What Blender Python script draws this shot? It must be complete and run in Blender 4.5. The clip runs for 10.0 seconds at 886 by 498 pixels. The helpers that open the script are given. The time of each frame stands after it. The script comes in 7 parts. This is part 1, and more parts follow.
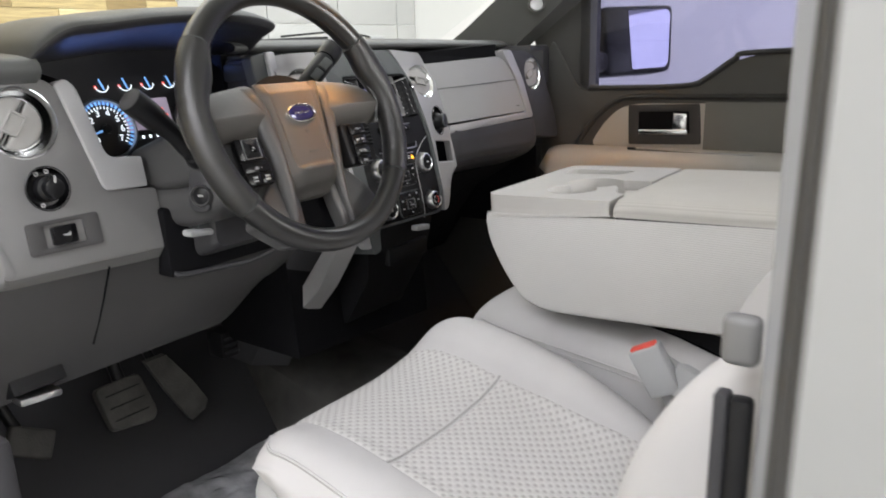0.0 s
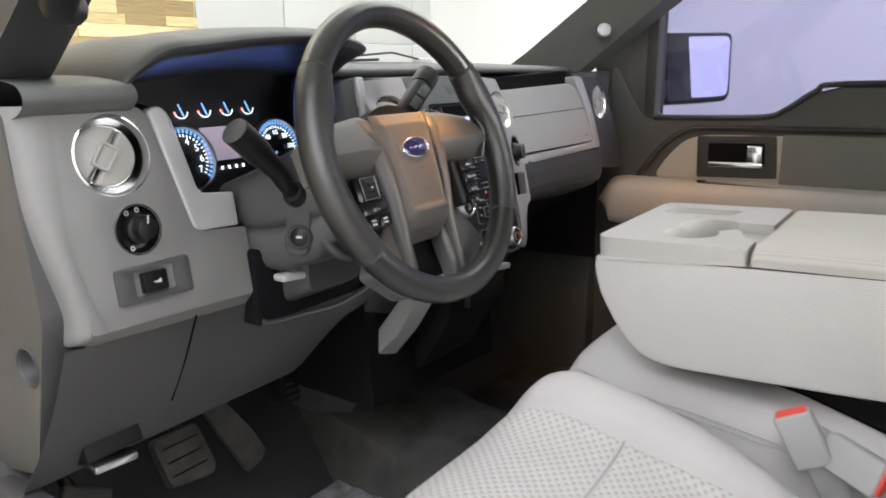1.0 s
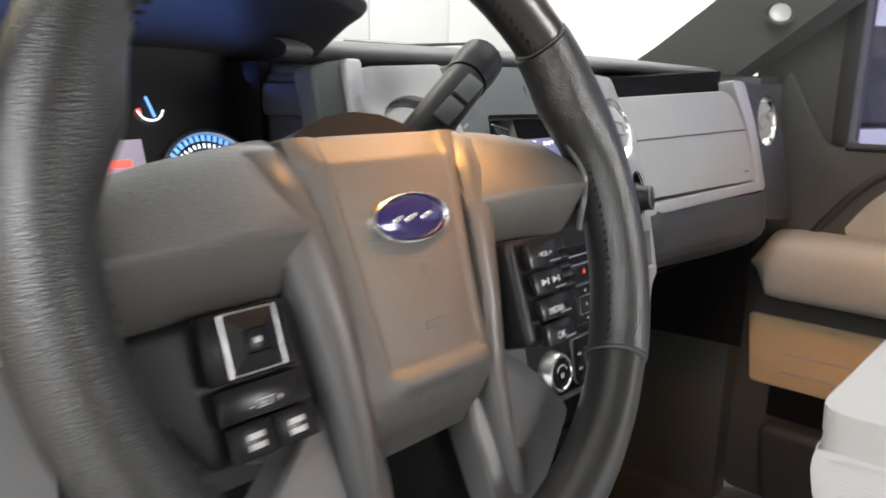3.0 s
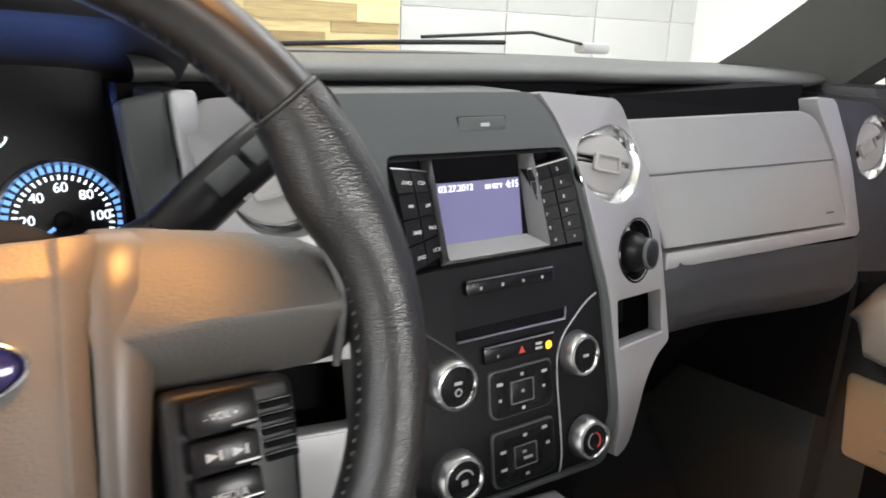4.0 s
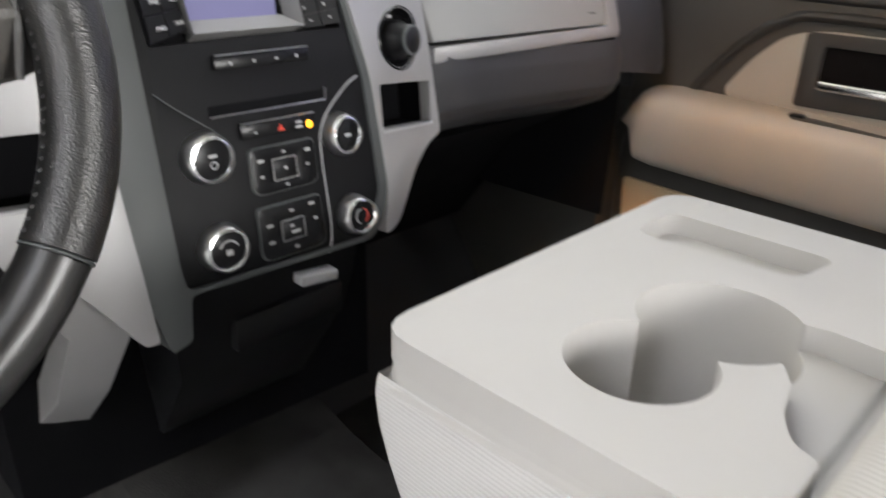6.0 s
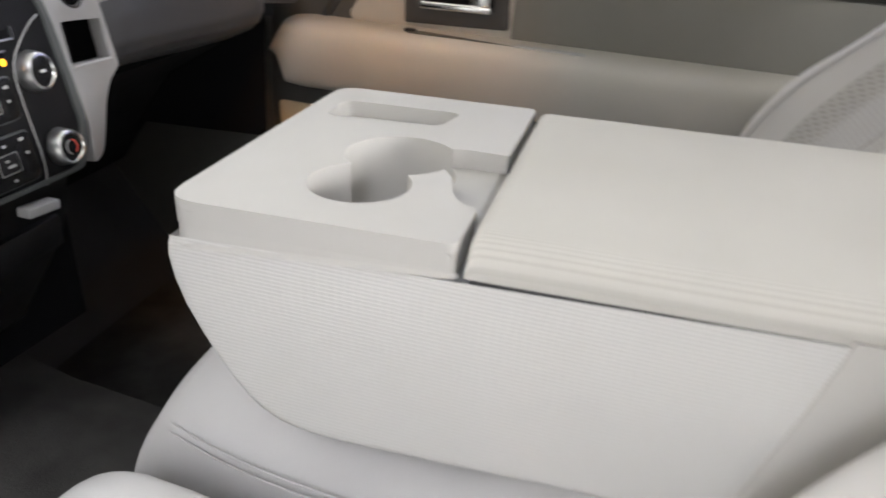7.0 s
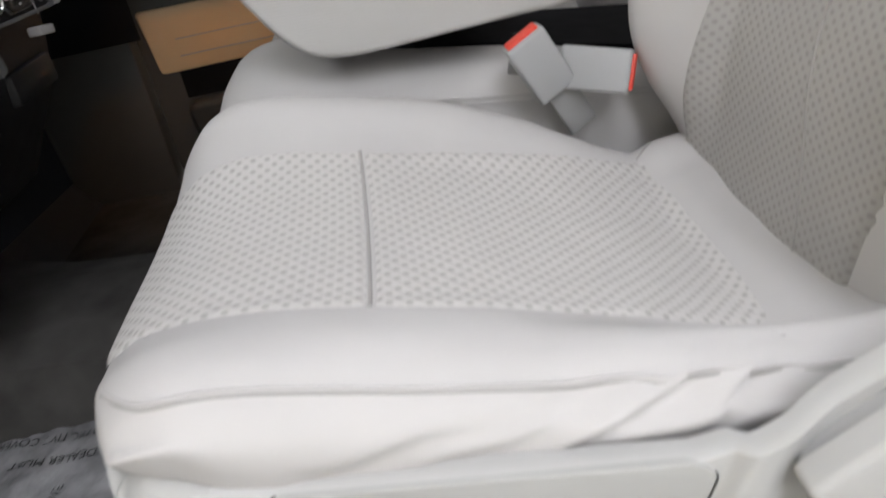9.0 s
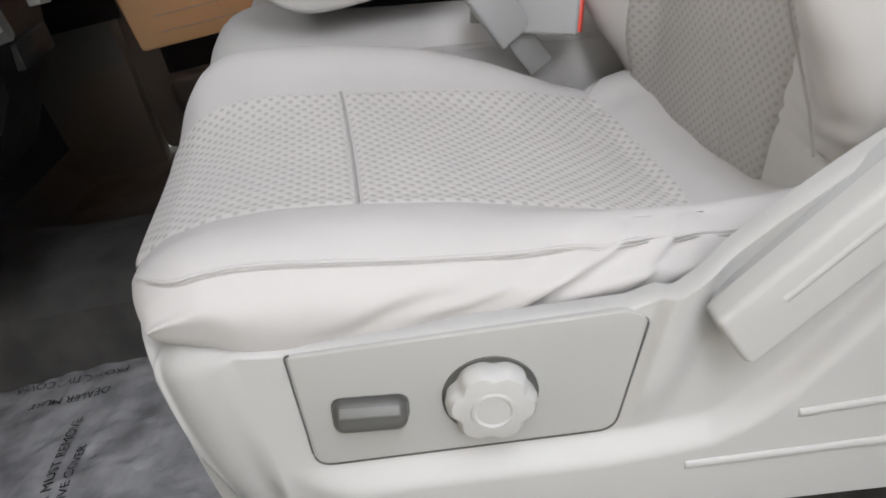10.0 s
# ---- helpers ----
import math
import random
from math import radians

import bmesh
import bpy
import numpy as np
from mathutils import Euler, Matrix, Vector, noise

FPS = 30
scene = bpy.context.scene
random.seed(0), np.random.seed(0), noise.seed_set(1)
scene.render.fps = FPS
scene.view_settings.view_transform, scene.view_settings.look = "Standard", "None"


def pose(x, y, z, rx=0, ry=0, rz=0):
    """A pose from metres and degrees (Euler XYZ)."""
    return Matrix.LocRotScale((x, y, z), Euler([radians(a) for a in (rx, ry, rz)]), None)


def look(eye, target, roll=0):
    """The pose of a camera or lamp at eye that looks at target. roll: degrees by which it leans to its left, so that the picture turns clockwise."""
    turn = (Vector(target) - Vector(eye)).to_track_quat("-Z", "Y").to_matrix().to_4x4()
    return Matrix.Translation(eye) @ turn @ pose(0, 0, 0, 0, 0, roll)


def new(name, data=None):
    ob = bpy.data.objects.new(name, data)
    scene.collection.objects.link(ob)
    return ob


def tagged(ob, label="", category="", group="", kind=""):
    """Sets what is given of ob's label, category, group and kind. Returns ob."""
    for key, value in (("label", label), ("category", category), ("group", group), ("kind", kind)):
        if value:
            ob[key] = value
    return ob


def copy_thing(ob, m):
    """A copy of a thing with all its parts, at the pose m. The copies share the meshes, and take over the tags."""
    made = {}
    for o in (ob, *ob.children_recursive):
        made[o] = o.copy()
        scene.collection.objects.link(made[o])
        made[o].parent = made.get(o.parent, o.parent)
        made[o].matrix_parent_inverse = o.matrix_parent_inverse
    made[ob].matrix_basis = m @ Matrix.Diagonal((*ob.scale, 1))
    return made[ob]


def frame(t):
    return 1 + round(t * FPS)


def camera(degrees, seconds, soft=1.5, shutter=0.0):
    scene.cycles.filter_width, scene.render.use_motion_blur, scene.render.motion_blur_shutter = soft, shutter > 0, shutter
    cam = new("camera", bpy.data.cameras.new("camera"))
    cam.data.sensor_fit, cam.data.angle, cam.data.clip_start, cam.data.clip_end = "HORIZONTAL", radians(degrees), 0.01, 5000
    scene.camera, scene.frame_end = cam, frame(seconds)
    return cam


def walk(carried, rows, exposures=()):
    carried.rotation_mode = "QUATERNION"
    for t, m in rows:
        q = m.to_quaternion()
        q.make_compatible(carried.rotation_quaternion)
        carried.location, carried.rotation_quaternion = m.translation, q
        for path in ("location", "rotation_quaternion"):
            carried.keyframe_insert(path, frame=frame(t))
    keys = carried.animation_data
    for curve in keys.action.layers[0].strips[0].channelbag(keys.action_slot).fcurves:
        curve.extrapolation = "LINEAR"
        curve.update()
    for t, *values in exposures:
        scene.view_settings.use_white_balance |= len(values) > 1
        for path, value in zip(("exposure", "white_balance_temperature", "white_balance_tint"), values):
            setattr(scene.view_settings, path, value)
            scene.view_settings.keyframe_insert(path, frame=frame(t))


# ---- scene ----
cam = camera(62.3, 10.0, soft=1.7, shutter=0.4)
PATH = [
    (0, (-1.12, -0.89, 0.882), (0.443, 0.241, 0.354), -1.7),
    (0.5, (-1.16, -0.78, 0.901), (0.443, 0.308, 0.403), -0.4),
    (1, (-1.13, -0.682, 0.898), (0.461, 0.429, 0.417), -0.6),
    (1.5, (-1.023, -0.564, 0.902), (0.536, 0.588, 0.412), -0.5),
    (2, (-0.909, -0.461, 0.883), (0.628, 0.727, 0.405), -0.1),
    (2.5, (-0.794, -0.389, 0.875), (0.743, 0.798, 0.399), 1.0),
    (2.7, (-0.741, -0.383, 0.868), (0.771, 0.842, 0.407), 0.9),
    (3.8, (-0.416, -0.413, 0.911), (0.716, 1.148, 0.38), 2.4),
    (4, (-0.378, -0.421, 0.926), (0.701, 1.169, 0.369), 2.3),
    (4.5, (-0.319, -0.437, 0.932), (0.701, 1.177, 0.336), 2.2),
    (5, (-0.303, -0.463, 0.892), (0.689, 1.138, 0.218), 1.6),
    (5.2, (-0.304, -0.476, 0.878), (0.705, 1.099, 0.169), 1.2),
    (6.3, (-0.395, -0.527, 0.863), (1.079, 0.46, -0.061), 5.4),
    (6.5, (-0.434, -0.533, 0.88), (1.134, 0.262, -0.074), 6.3),
    (7, (-0.531, -0.556, 0.871), (1.2, -0.16, -0.049), 5.4),
    (7.5, (-0.634, -0.549, 0.838), (1.152, -0.508, -0.063), 2.8),
    (8, (-0.711, -0.509, 0.757), (1.103, -0.587, -0.082), -1.9),
    (8.5, (-0.834, -0.445, 0.689), (0.968, -0.588, -0.168), -5.9),
    (9, (-0.934, -0.414, 0.659), (0.816, -0.464, -0.308), -10.6),
    (9.5, (-1.008, -0.389, 0.632), (0.708, -0.427, -0.395), -12.7),
    (10, (-1.045, -0.4, 0.65), (0.677, -0.496, -0.363), -12.4),
]
walk(cam, [(t, look(eye, target, roll)) for t, eye, target, roll in PATH], exposures=[(0, 0.10), (1, 0.26), (2, 0.45), (2.7, 0.52), (4, 0.40), (5, 0.40), (6.5, 0.44), (7.5, 0.40), (8, 0.38), (8.5, 0.27), (9, 0.06), (10, -0.02)])

# ---- light of the showroom, mostly from unseen added lamps ----
world = bpy.data.worlds.new("showroom_air")
scene.world = world
world.use_nodes = True
world.node_tree.nodes["Background"].inputs[0].default_value = (0.85, 0.9, 1.0, 1)
world.node_tree.nodes["Background"].inputs[1].default_value = 0.12


def area_lamp(name, eye, target, size, size_y, watts, colour):
    data = bpy.data.lights.new(name, "AREA")
    data.shape, data.size, data.size_y, data.energy, data.color = "RECTANGLE", size, size_y, watts, colour
    ob = new(name, data)
    ob.matrix_world = look(eye, target)
    return ob


# unseen overhead lamp, added for the open-door side
area_lamp("ceiling_panel_lamp", (-1.75, -0.6, 2.75), (-0.9, -0.5, 0.6), 0.4, 3.6, 95, (0.92, 0.93, 1.0))
# two added lamps that turn the walls behind into bounce light
area_lamp("wall_washer_lamp", (-3.0, -1.2, 2.85), (-4.0, -1.2, 0.4), 0.6, 7.0, 80, (0.94, 0.94, 0.99))
area_lamp("wall_washer_lamp", (-0.4, -5.2, 2.85), (-0.4, -6.0, 0.4), 6.0, 0.6, 370, (0.95, 0.94, 0.98))
# weak added fill from the open-door side
area_lamp("side_panel_lamp", (-2.8, -1.35, 1.6), (-0.2, 0.0, 0.7), 2.2, 1.6, 2.5, (0.93, 0.94, 0.98))
area_lamp("ceiling_panel_lamp", (0.6, 1.7, 2.8), (0.5, 1.5, 0.0), 5.0, 1.2, 76, (0.95, 0.97, 1.0))
area_lamp("ceiling_panel_lamp", (2.4, -0.6, 2.8), (2.2, -0.5, 0.0), 1.2, 4.0, 54, (0.91, 0.94, 1.0))
# added fill behind the cab at window height, brightens the dash
area_lamp("ceiling_panel_lamp", (0.3, -4.6, 1.45), (0.25, 0.0, 0.78), 3.4, 1.2, 228, (0.97, 0.96, 0.94))
for eye, target, watts, cone in (((-0.20, -0.24, 1.285), (-0.36, -0.10, 0.82), 0.135, 23), ((0.06, -0.36, 1.285), (0.76, -0.06, 0.33), 0.20, 44)):
    area_lamp("map_lamp", eye, target, 0.05, 0.03, watts, (1.0, 0.44, 0.10)).data.spread = radians(cone)
# hidden strip, stands in for the lit gauges' glow on the hood
area_lamp("gauge_lamp", (-0.40, 0.212, 0.868), (-0.40, 0.13, 0.95), 0.26, 0.012, 0.042, (0.16, 0.30, 1.0))
scene.view_settings.exposure = 0.0

# ---- materials ----


def mat(name, colour, rough=0.5, metal=0.0, grain=0.0, scale=900.0, vary=0.08, spec=0.5, blotch=6.0, coat=0.0, voronoi=False, stretch=None):
    """A principled surface: a fine relief of the given strength and scale, and colour and gloss that vary at a coarse scale."""
    m = bpy.data.materials.new(name)
    m.use_nodes = True
    nt = m.node_tree
    b = nt.nodes["Principled BSDF"]
    b.inputs["Metallic"].default_value = metal
    b.inputs["Specular IOR Level"].default_value = spec
    b.inputs["Coat Weight"].default_value = coat
    co = nt.nodes.new("ShaderNodeTexCoord")
    n1 = nt.nodes.new("ShaderNodeTexNoise")
    n1.inputs["Scale"].default_value, n1.inputs["Detail"].default_value = blotch, 6.0
    nt.links.new(co.outputs["Object"], n1.inputs["Vector"])
    ramp = nt.nodes.new("ShaderNodeMapRange")
    ramp.inputs["From Min"].default_value, ramp.inputs["From Max"].default_value = 0.3, 0.7
    ramp.inputs["To Min"].default_value, ramp.inputs["To Max"].default_value = 1 - vary, 1 + vary
    nt.links.new(n1.outputs["Fac"], ramp.inputs["Value"])
    hue = nt.nodes.new("ShaderNodeMix")
    hue.data_type, hue.blend_type = "RGBA", "MULTIPLY"
    hue.inputs["Factor"].default_value = 1.0
    hue.inputs[6].default_value = (*colour, 1)
    nt.links.new(ramp.outputs["Result"], hue.inputs[7])
    nt.links.new(hue.outputs[2], b.inputs["Base Color"])
    r2 = nt.nodes.new("ShaderNodeMapRange")
    r2.inputs["To Min"].default_value, r2.inputs["To Max"].default_value = rough * 0.88, min(1.0, rough * 1.14)
    n2 = nt.nodes.new("ShaderNodeTexNoise")
    n2.inputs["Scale"].default_value, n2.inputs["Detail"].default_value = blotch * 5, 4.0
    nt.links.new(co.outputs["Object"], n2.inputs["Vector"])
    nt.links.new(n2.outputs["Fac"], r2.inputs["Value"])
    nt.links.new(r2.outputs["Result"], b.inputs["Roughness"])
    if grain:
        if voronoi:
            g = nt.nodes.new("ShaderNodeTexVoronoi")
            out = g.outputs["Distance"]
        else:
            g = nt.nodes.new("ShaderNodeTexNoise")
            g.inputs["Detail"].default_value = 3.0
            out = g.outputs["Fac"]
        g.inputs["Scale"].default_value = scale
        if stretch:
            mp = nt.nodes.new("ShaderNodeMapping")
            mp.inputs["Scale"].default_value = stretch
            nt.links.new(co.outputs["Object"], mp.inputs["Vector"])
            nt.links.new(mp.outputs["Vector"], g.inputs["Vector"])
        else:
            nt.links.new(co.outputs["Object"], g.inputs["Vector"])
        bump = nt.nodes.new("ShaderNodeBump")
        bump.inputs["Strength"].default_value, bump.inputs["Distance"].default_value = grain, 0.6 / scale
        nt.links.new(out, bump.inputs["Height"])
        nt.links.new(bump.outputs["Normal"], b.inputs["Normal"])
    return m


def woven(name, colour, dark, axes, pitch, depth, strength=0.6, ribs=False):
    """Cloth with rows of small holes (or fine ribs) along two axes of the object's space, pitch in metres."""
    m = mat(name, colour, 0.9, 0, 0, vary=0.05, spec=0.25)
    nt = m.node_tree
    b = nt.nodes["Principled BSDF"]
    co = next(n for n in nt.nodes if n.type == "TEX_COORD")
    sep = nt.nodes.new("ShaderNodeSeparateXYZ")
    nt.links.new(co.outputs["Object"], sep.inputs[0])

    def op(kind, a, c=None):
        n = nt.nodes.new("ShaderNodeMath")
        n.operation = kind
        for i, v in enumerate((a, c)):
            if v is None:
                continue
            if isinstance(v, (int, float)):
                n.inputs[i].default_value = v
            else:
                nt.links.new(v, n.inputs[i])
        return n.outputs[0]
    k = 2 * math.pi / pitch
    a, c = sep.outputs[axes[0]], sep.outputs[axes[1]]
    if ribs:
        h = op("SINE", op("MULTIPLY", c, k))
        h2 = op("SINE", op("MULTIPLY", a, k * 0.5))
        h = op("ADD", h, op("MULTIPLY", h2, 0.06))
    else:
        s = op("COSINE", op("MULTIPLY", a, k))
        t = op("COSINE", op("MULTIPLY", c, k * 1.15))
        h = op("MULTIPLY", s, t)
    bump = nt.nodes.new("ShaderNodeBump")
    bump.inputs["Strength"].default_value, bump.inputs["Distance"].default_value = strength, depth
    nt.links.new(h, bump.inputs["Height"])
    nt.links.new(bump.outputs["Normal"], b.inputs["Normal"])
    fac = nt.nodes.new("ShaderNodeMapRange")
    fac.inputs["From Min"].default_value, fac.inputs["From Max"].default_value = (-0.85, -0.05)
    nt.links.new(h, fac.inputs["Value"])
    mix = nt.nodes.new("ShaderNodeMix")
    mix.data_type = "RGBA"
    nt.links.new(fac.outputs["Result"], mix.inputs["Factor"])
    mix.inputs[6].default_value = (*dark, 1)
    old = b.inputs["Base Color"].links[0].from_socket
    nt.links.new(old, mix.inputs[7])
    nt.links.new(mix.outputs[2], b.inputs["Base Color"])
    return m


def glow(name, colour, strength):
    m = bpy.data.materials.new(name)
    m.use_nodes = True
    b = m.node_tree.nodes["Principled BSDF"]
    b.inputs["Base Color"].default_value = (*colour, 1)
    b.inputs["Emission Color"].default_value = (*colour, 1)
    b.inputs["Emission Strength"].default_value = strength
    b.inputs["Roughness"].default_value = 0.3
    return m


def pane_glass(name, tint):
    """Clear or tinted sheet glass: straight through, with a faint mirror gloss."""
    m = bpy.data.materials.new(name)
    m.use_nodes = True
    nt = m.node_tree
    nt.nodes.remove(nt.nodes["Principled BSDF"])
    tr, gl = nt.nodes.new("ShaderNodeBsdfTransparent"), nt.nodes.new("ShaderNodeBsdfGlossy")
    tr.inputs[0].default_value = (*tint, 1)
    gl.inputs["Roughness"].default_value = 0.02
    mx = nt.nodes.new("ShaderNodeMixShader")
    mx.inputs[0].default_value = 0.03
    nt.links.new(tr.outputs[0], mx.inputs[1])
    nt.links.new(gl.outputs[0], mx.inputs[2])
    nt.links.new(mx.outputs[0], nt.nodes["Material Output"].inputs[0])
    return m


def wood(name):
    m = mat(name, (0.42, 0.3, 0.16), 0.6, 0, 0.25, 400, 0.15)
    nt = m.node_tree
    b = nt.nodes["Principled BSDF"]
    info = nt.nodes.new("ShaderNodeObjectInfo")
    isl = nt.nodes.new("ShaderNodeNewGeometry")
    add = nt.nodes.new("ShaderNodeMath")
    add.operation = "ADD"
    nt.links.new(info.outputs["Random"], add.inputs[0])
    nt.links.new(isl.outputs["Random Per Island"], add.inputs[1])
    fr = nt.nodes.new("ShaderNodeMath")
    fr.operation = "FRACT"
    nt.links.new(add.outputs[0], fr.inputs[0])
    ramp = nt.nodes.new("ShaderNodeValToRGB")
    ramp.color_ramp.elements[0].color = (0.26, 0.18, 0.075, 1)
    ramp.color_ramp.elements[1].color = (0.68, 0.56, 0.31, 1)
    mid = ramp.color_ramp.elements.new(0.45)
    mid.color = (0.52, 0.40, 0.19, 1)
    nt.links.new(fr.outputs[0], ramp.inputs[0])
    co = next(n for n in nt.nodes if n.type == "TEX_COORD")
    mp = nt.nodes.new("ShaderNodeMapping")
    mp.inputs["Scale"].default_value = (6, 6, 120)
    gr = nt.nodes.new("ShaderNodeTexNoise")
    gr.inputs["Scale"].default_value, gr.inputs["Detail"].default_value = 1.5, 8
    nt.links.new(co.outputs["Object"], mp.inputs[0])
    nt.links.new(mp.outputs[0], gr.inputs["Vector"])
    mx = nt.nodes.new("ShaderNodeMix")
    mx.data_type, mx.blend_type = "RGBA", "OVERLAY"
    mx.inputs["Factor"].default_value = 0.55
    nt.links.new(ramp.outputs[0], mx.inputs[6])
    nt.links.new(gr.outputs["Fac"], mx.inputs[7])
    nt.links.new(mx.outputs[2], b.inputs["Base Color"])
    return m


GREY = mat("grained_grey_plastic", (0.178, 0.175, 0.174), 0.40, 0, 0.35, 1500, 0.05)
PAD = mat("soft_dash_pad", (0.100, 0.103, 0.100), 0.50, 0, 0.5, 1100, 0.06)
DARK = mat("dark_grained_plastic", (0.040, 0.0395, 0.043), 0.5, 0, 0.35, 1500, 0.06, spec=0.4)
SURROUND = mat("slate_plastic", (0.072, 0.078, 0.078), 0.5, 0, 0.3, 1500, 0.05)
SILVER = mat("brushed_silver_trim", (0.36, 0.356, 0.356), 0.40, 0.3, 0.12, 2500, 0.04)
VENT = mat("pale_vent_plastic", (0.30, 0.292, 0.28), 0.5, 0, 0.2, 1500, 0.03)
LIGHTTRIM = mat("pale_silver_trim", (0.46, 0.46, 0.47), 0.45, 0.3, 0.1, 2500, 0.03)
GLOVE = mat("grey_glovebox_plastic", (0.29, 0.288, 0.284), 0.50, 0, 0.35, 1500, 0.04)
BLACK = mat("black_plastic", (0.010, 0.010, 0.011), 0.36, 0, 0.2, 1800, 0.06, spec=0.25)
GLOSS = mat("gloss_black_panel", (0.009, 0.009, 0.010), 0.24, 0, 0, vary=0.03, spec=0.28)
# near-black: the shade of hollows and gaps is put into the colour
VOID = mat("hollow_shade_black", (0.006, 0.006, 0.007), 0.9, 0, 0, vary=0.02, spec=0.1)
CHROME = mat("chrome", (0.88, 0.89, 0.9), 0.17, 1.0, 0, vary=0.02)
SATIN = mat("satin_metal", (0.6, 0.6, 0.61), 0.3, 1.0, 0, vary=0.03)
LEATHER = mat("black_leather", (0.013, 0.0125, 0.012), 0.35, 0, 0.36, 820, 0.03, spec=0.85, blotch=20, voronoi=True, stretch=(0.8, 1.0, 1.3))
SMOOTH_LEATHER = mat("smooth_black_leather", (0.014, 0.0135, 0.013), 0.33, 0, 0.15, 1300, 0.03, spec=0.8, blotch=20)
HUB = mat("hub_cover_plastic", (0.085, 0.080, 0.074), 0.42, 0, 0.5, 700, 0.05)
SPOKE = mat("spoke_silver", (0.085, 0.084, 0.084), 0.36, 0.15, 0.2, 1800, 0.04)
CLOTH = mat("light_grey_seat_cloth", (0.50, 0.489, 0.486), 0.88, 0, 0.5, 1600, 0.05, spec=0.25)
CLOTH_MESH = woven("pierced_seat_cloth", (0.55, 0.537, 0.525), (0.385, 0.374, 0.36), (0, 1), 0.0150, 0.0012, 0.4)
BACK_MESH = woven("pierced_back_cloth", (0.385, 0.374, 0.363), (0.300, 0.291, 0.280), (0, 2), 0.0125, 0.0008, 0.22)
SEAM = mat("seat_seam_thread", (0.36, 0.35, 0.34), 0.9, 0, 0.3, 1500, 0.05)
RIBBED = woven("ribbed_console_cloth", (0.60, 0.59, 0.577), (0.535, 0.525, 0.512), (1, 2), 0.0032, 0.0004, 0.3, ribs=True)
LID_CLOTH = woven("ribbed_lid_cloth", (0.52, 0.505, 0.475), (0.47, 0.455, 0.425), (1, 0), 0.0040, 0.0004, 0.35, ribs=True)
CONSOLE = mat("pale_console_plastic", (0.48, 0.467, 0.447), 0.6, 0, 0.3, 1500, 0.03)
SEAT_PLASTIC = mat("pale_grey_seat_plastic", (0.43, 0.43, 0.425), 0.5, 0, 0.25, 1500, 0.03)
# paler grey for the sheen painted on the seat switch
SWITCH_SHEEN = mat("switch_sheen_grey", (0.13, 0.13, 0.127), 0.45, 0, 0.2, 1800, 0.04)
PANEL_PLASTIC = mat("smooth_grey_panel_plastic", (0.37, 0.37, 0.36), 0.55, 0, 0.25, 1500, 0.03)
SWITCH_GREY = mat("dark_grey_switch_plastic", (0.075, 0.075, 0.072), 0.42, 0, 0.2, 1800, 0.04)
DOOR_PALE = mat("pale_door_plastic", (0.43, 0.412, 0.375), 0.55, 0, 0.35, 1500, 0.05)
DOOR_TAN = mat("tan_door_plastic", (0.55, 0.40, 0.24), 0.55, 0, 0.35, 1500, 0.05)
DOOR_GREY = mat("grey_door_plastic", (0.065, 0.063, 0.058), 0.55, 0, 0.4, 1500, 0.05)
DOOR_MID = mat("olive_grey_door_cloth", (0.17, 0.165, 0.148), 0.75, 0, 0.5, 1200, 0.05)
DOOR_DARK = mat("dark_door_plastic", (0.035, 0.034, 0.033), 0.55, 0, 0.3, 1500, 0.05)
CARPET = mat("black_carpet", (0.064, 0.062, 0.059), 0.95, 0, 1.0, 500, 0.3, spec=0.1, blotch=12)
RUBBER = mat("worn_black_rubber", (0.075, 0.072, 0.066), 0.55, 0, 0.6, 300, 0.35, blotch=25)
SEAL = mat("rubber_seal", (0.055, 0.054, 0.053), 0.5, 0, 0.2, 900, 0.08)
PAINT = mat("pale_grey_car_paint", (0.28, 0.28, 0.275), 0.3, 0.1, 0, vary=0.02, coat=0.6)
RED = mat("red_release_button", (0.72, 0.07, 0.045), 0.4, 0, 0, vary=0.03)
BUCKLE = mat("grey_buckle_plastic", (0.36, 0.365, 0.37), 0.5, 0, 0.2, 1500, 0.04)
WEB = mat("grey_webbing", (0.3, 0.3, 0.3), 0.85, 0, 0.8, 1200, 0.06)
HEADLINER = mat("grey_headliner_cloth", (0.36, 0.35, 0.33), 0.95, 0, 0.5, 900, 0.05)
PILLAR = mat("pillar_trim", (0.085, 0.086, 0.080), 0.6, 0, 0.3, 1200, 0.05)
WALL = mat("white_wall_panel", (0.8, 0.8, 0.78), 0.55, 0, 0.1, 200, 0.03, blotch=1.5)
CONCRETE = mat("grey_shop_floor", (0.3, 0.3, 0.29), 0.4, 0, 0.2, 120, 0.12, blotch=2)
WOOD = wood("mixed_wood_blocks")
KEY_INK = mat("bright_key_print", (0.8, 0.8, 0.8), 0.5, 0, 0, vary=0.02)
KEY_BLACK = mat("matt_black_key", (0.010, 0.010, 0.011), 0.5, 0, 0.1, 2000, 0.04, spec=0.15)
WALL_AHEAD = mat("white_panel_ahead", (0.47, 0.47, 0.46), 0.55, 0, 0.1, 200, 0.04, blotch=1.5)
COLUMN = mat("column_grey_plastic", (0.056, 0.055, 0.056), 0.46, 0, 0.35, 1500, 0.05)
KNEE = mat("charcoal_knee_plastic", (0.060, 0.058, 0.059), 0.5, 0, 0.35, 1500, 0.06)
WHITE_INK = mat("white_print", (0.45, 0.45, 0.45), 0.5, 0, 0, vary=0.02)
BLUE_BADGE = mat("dark_blue_enamel", (0.022, 0.022, 0.11), 0.15, 0.2, 0, vary=0.05, coat=0.5)
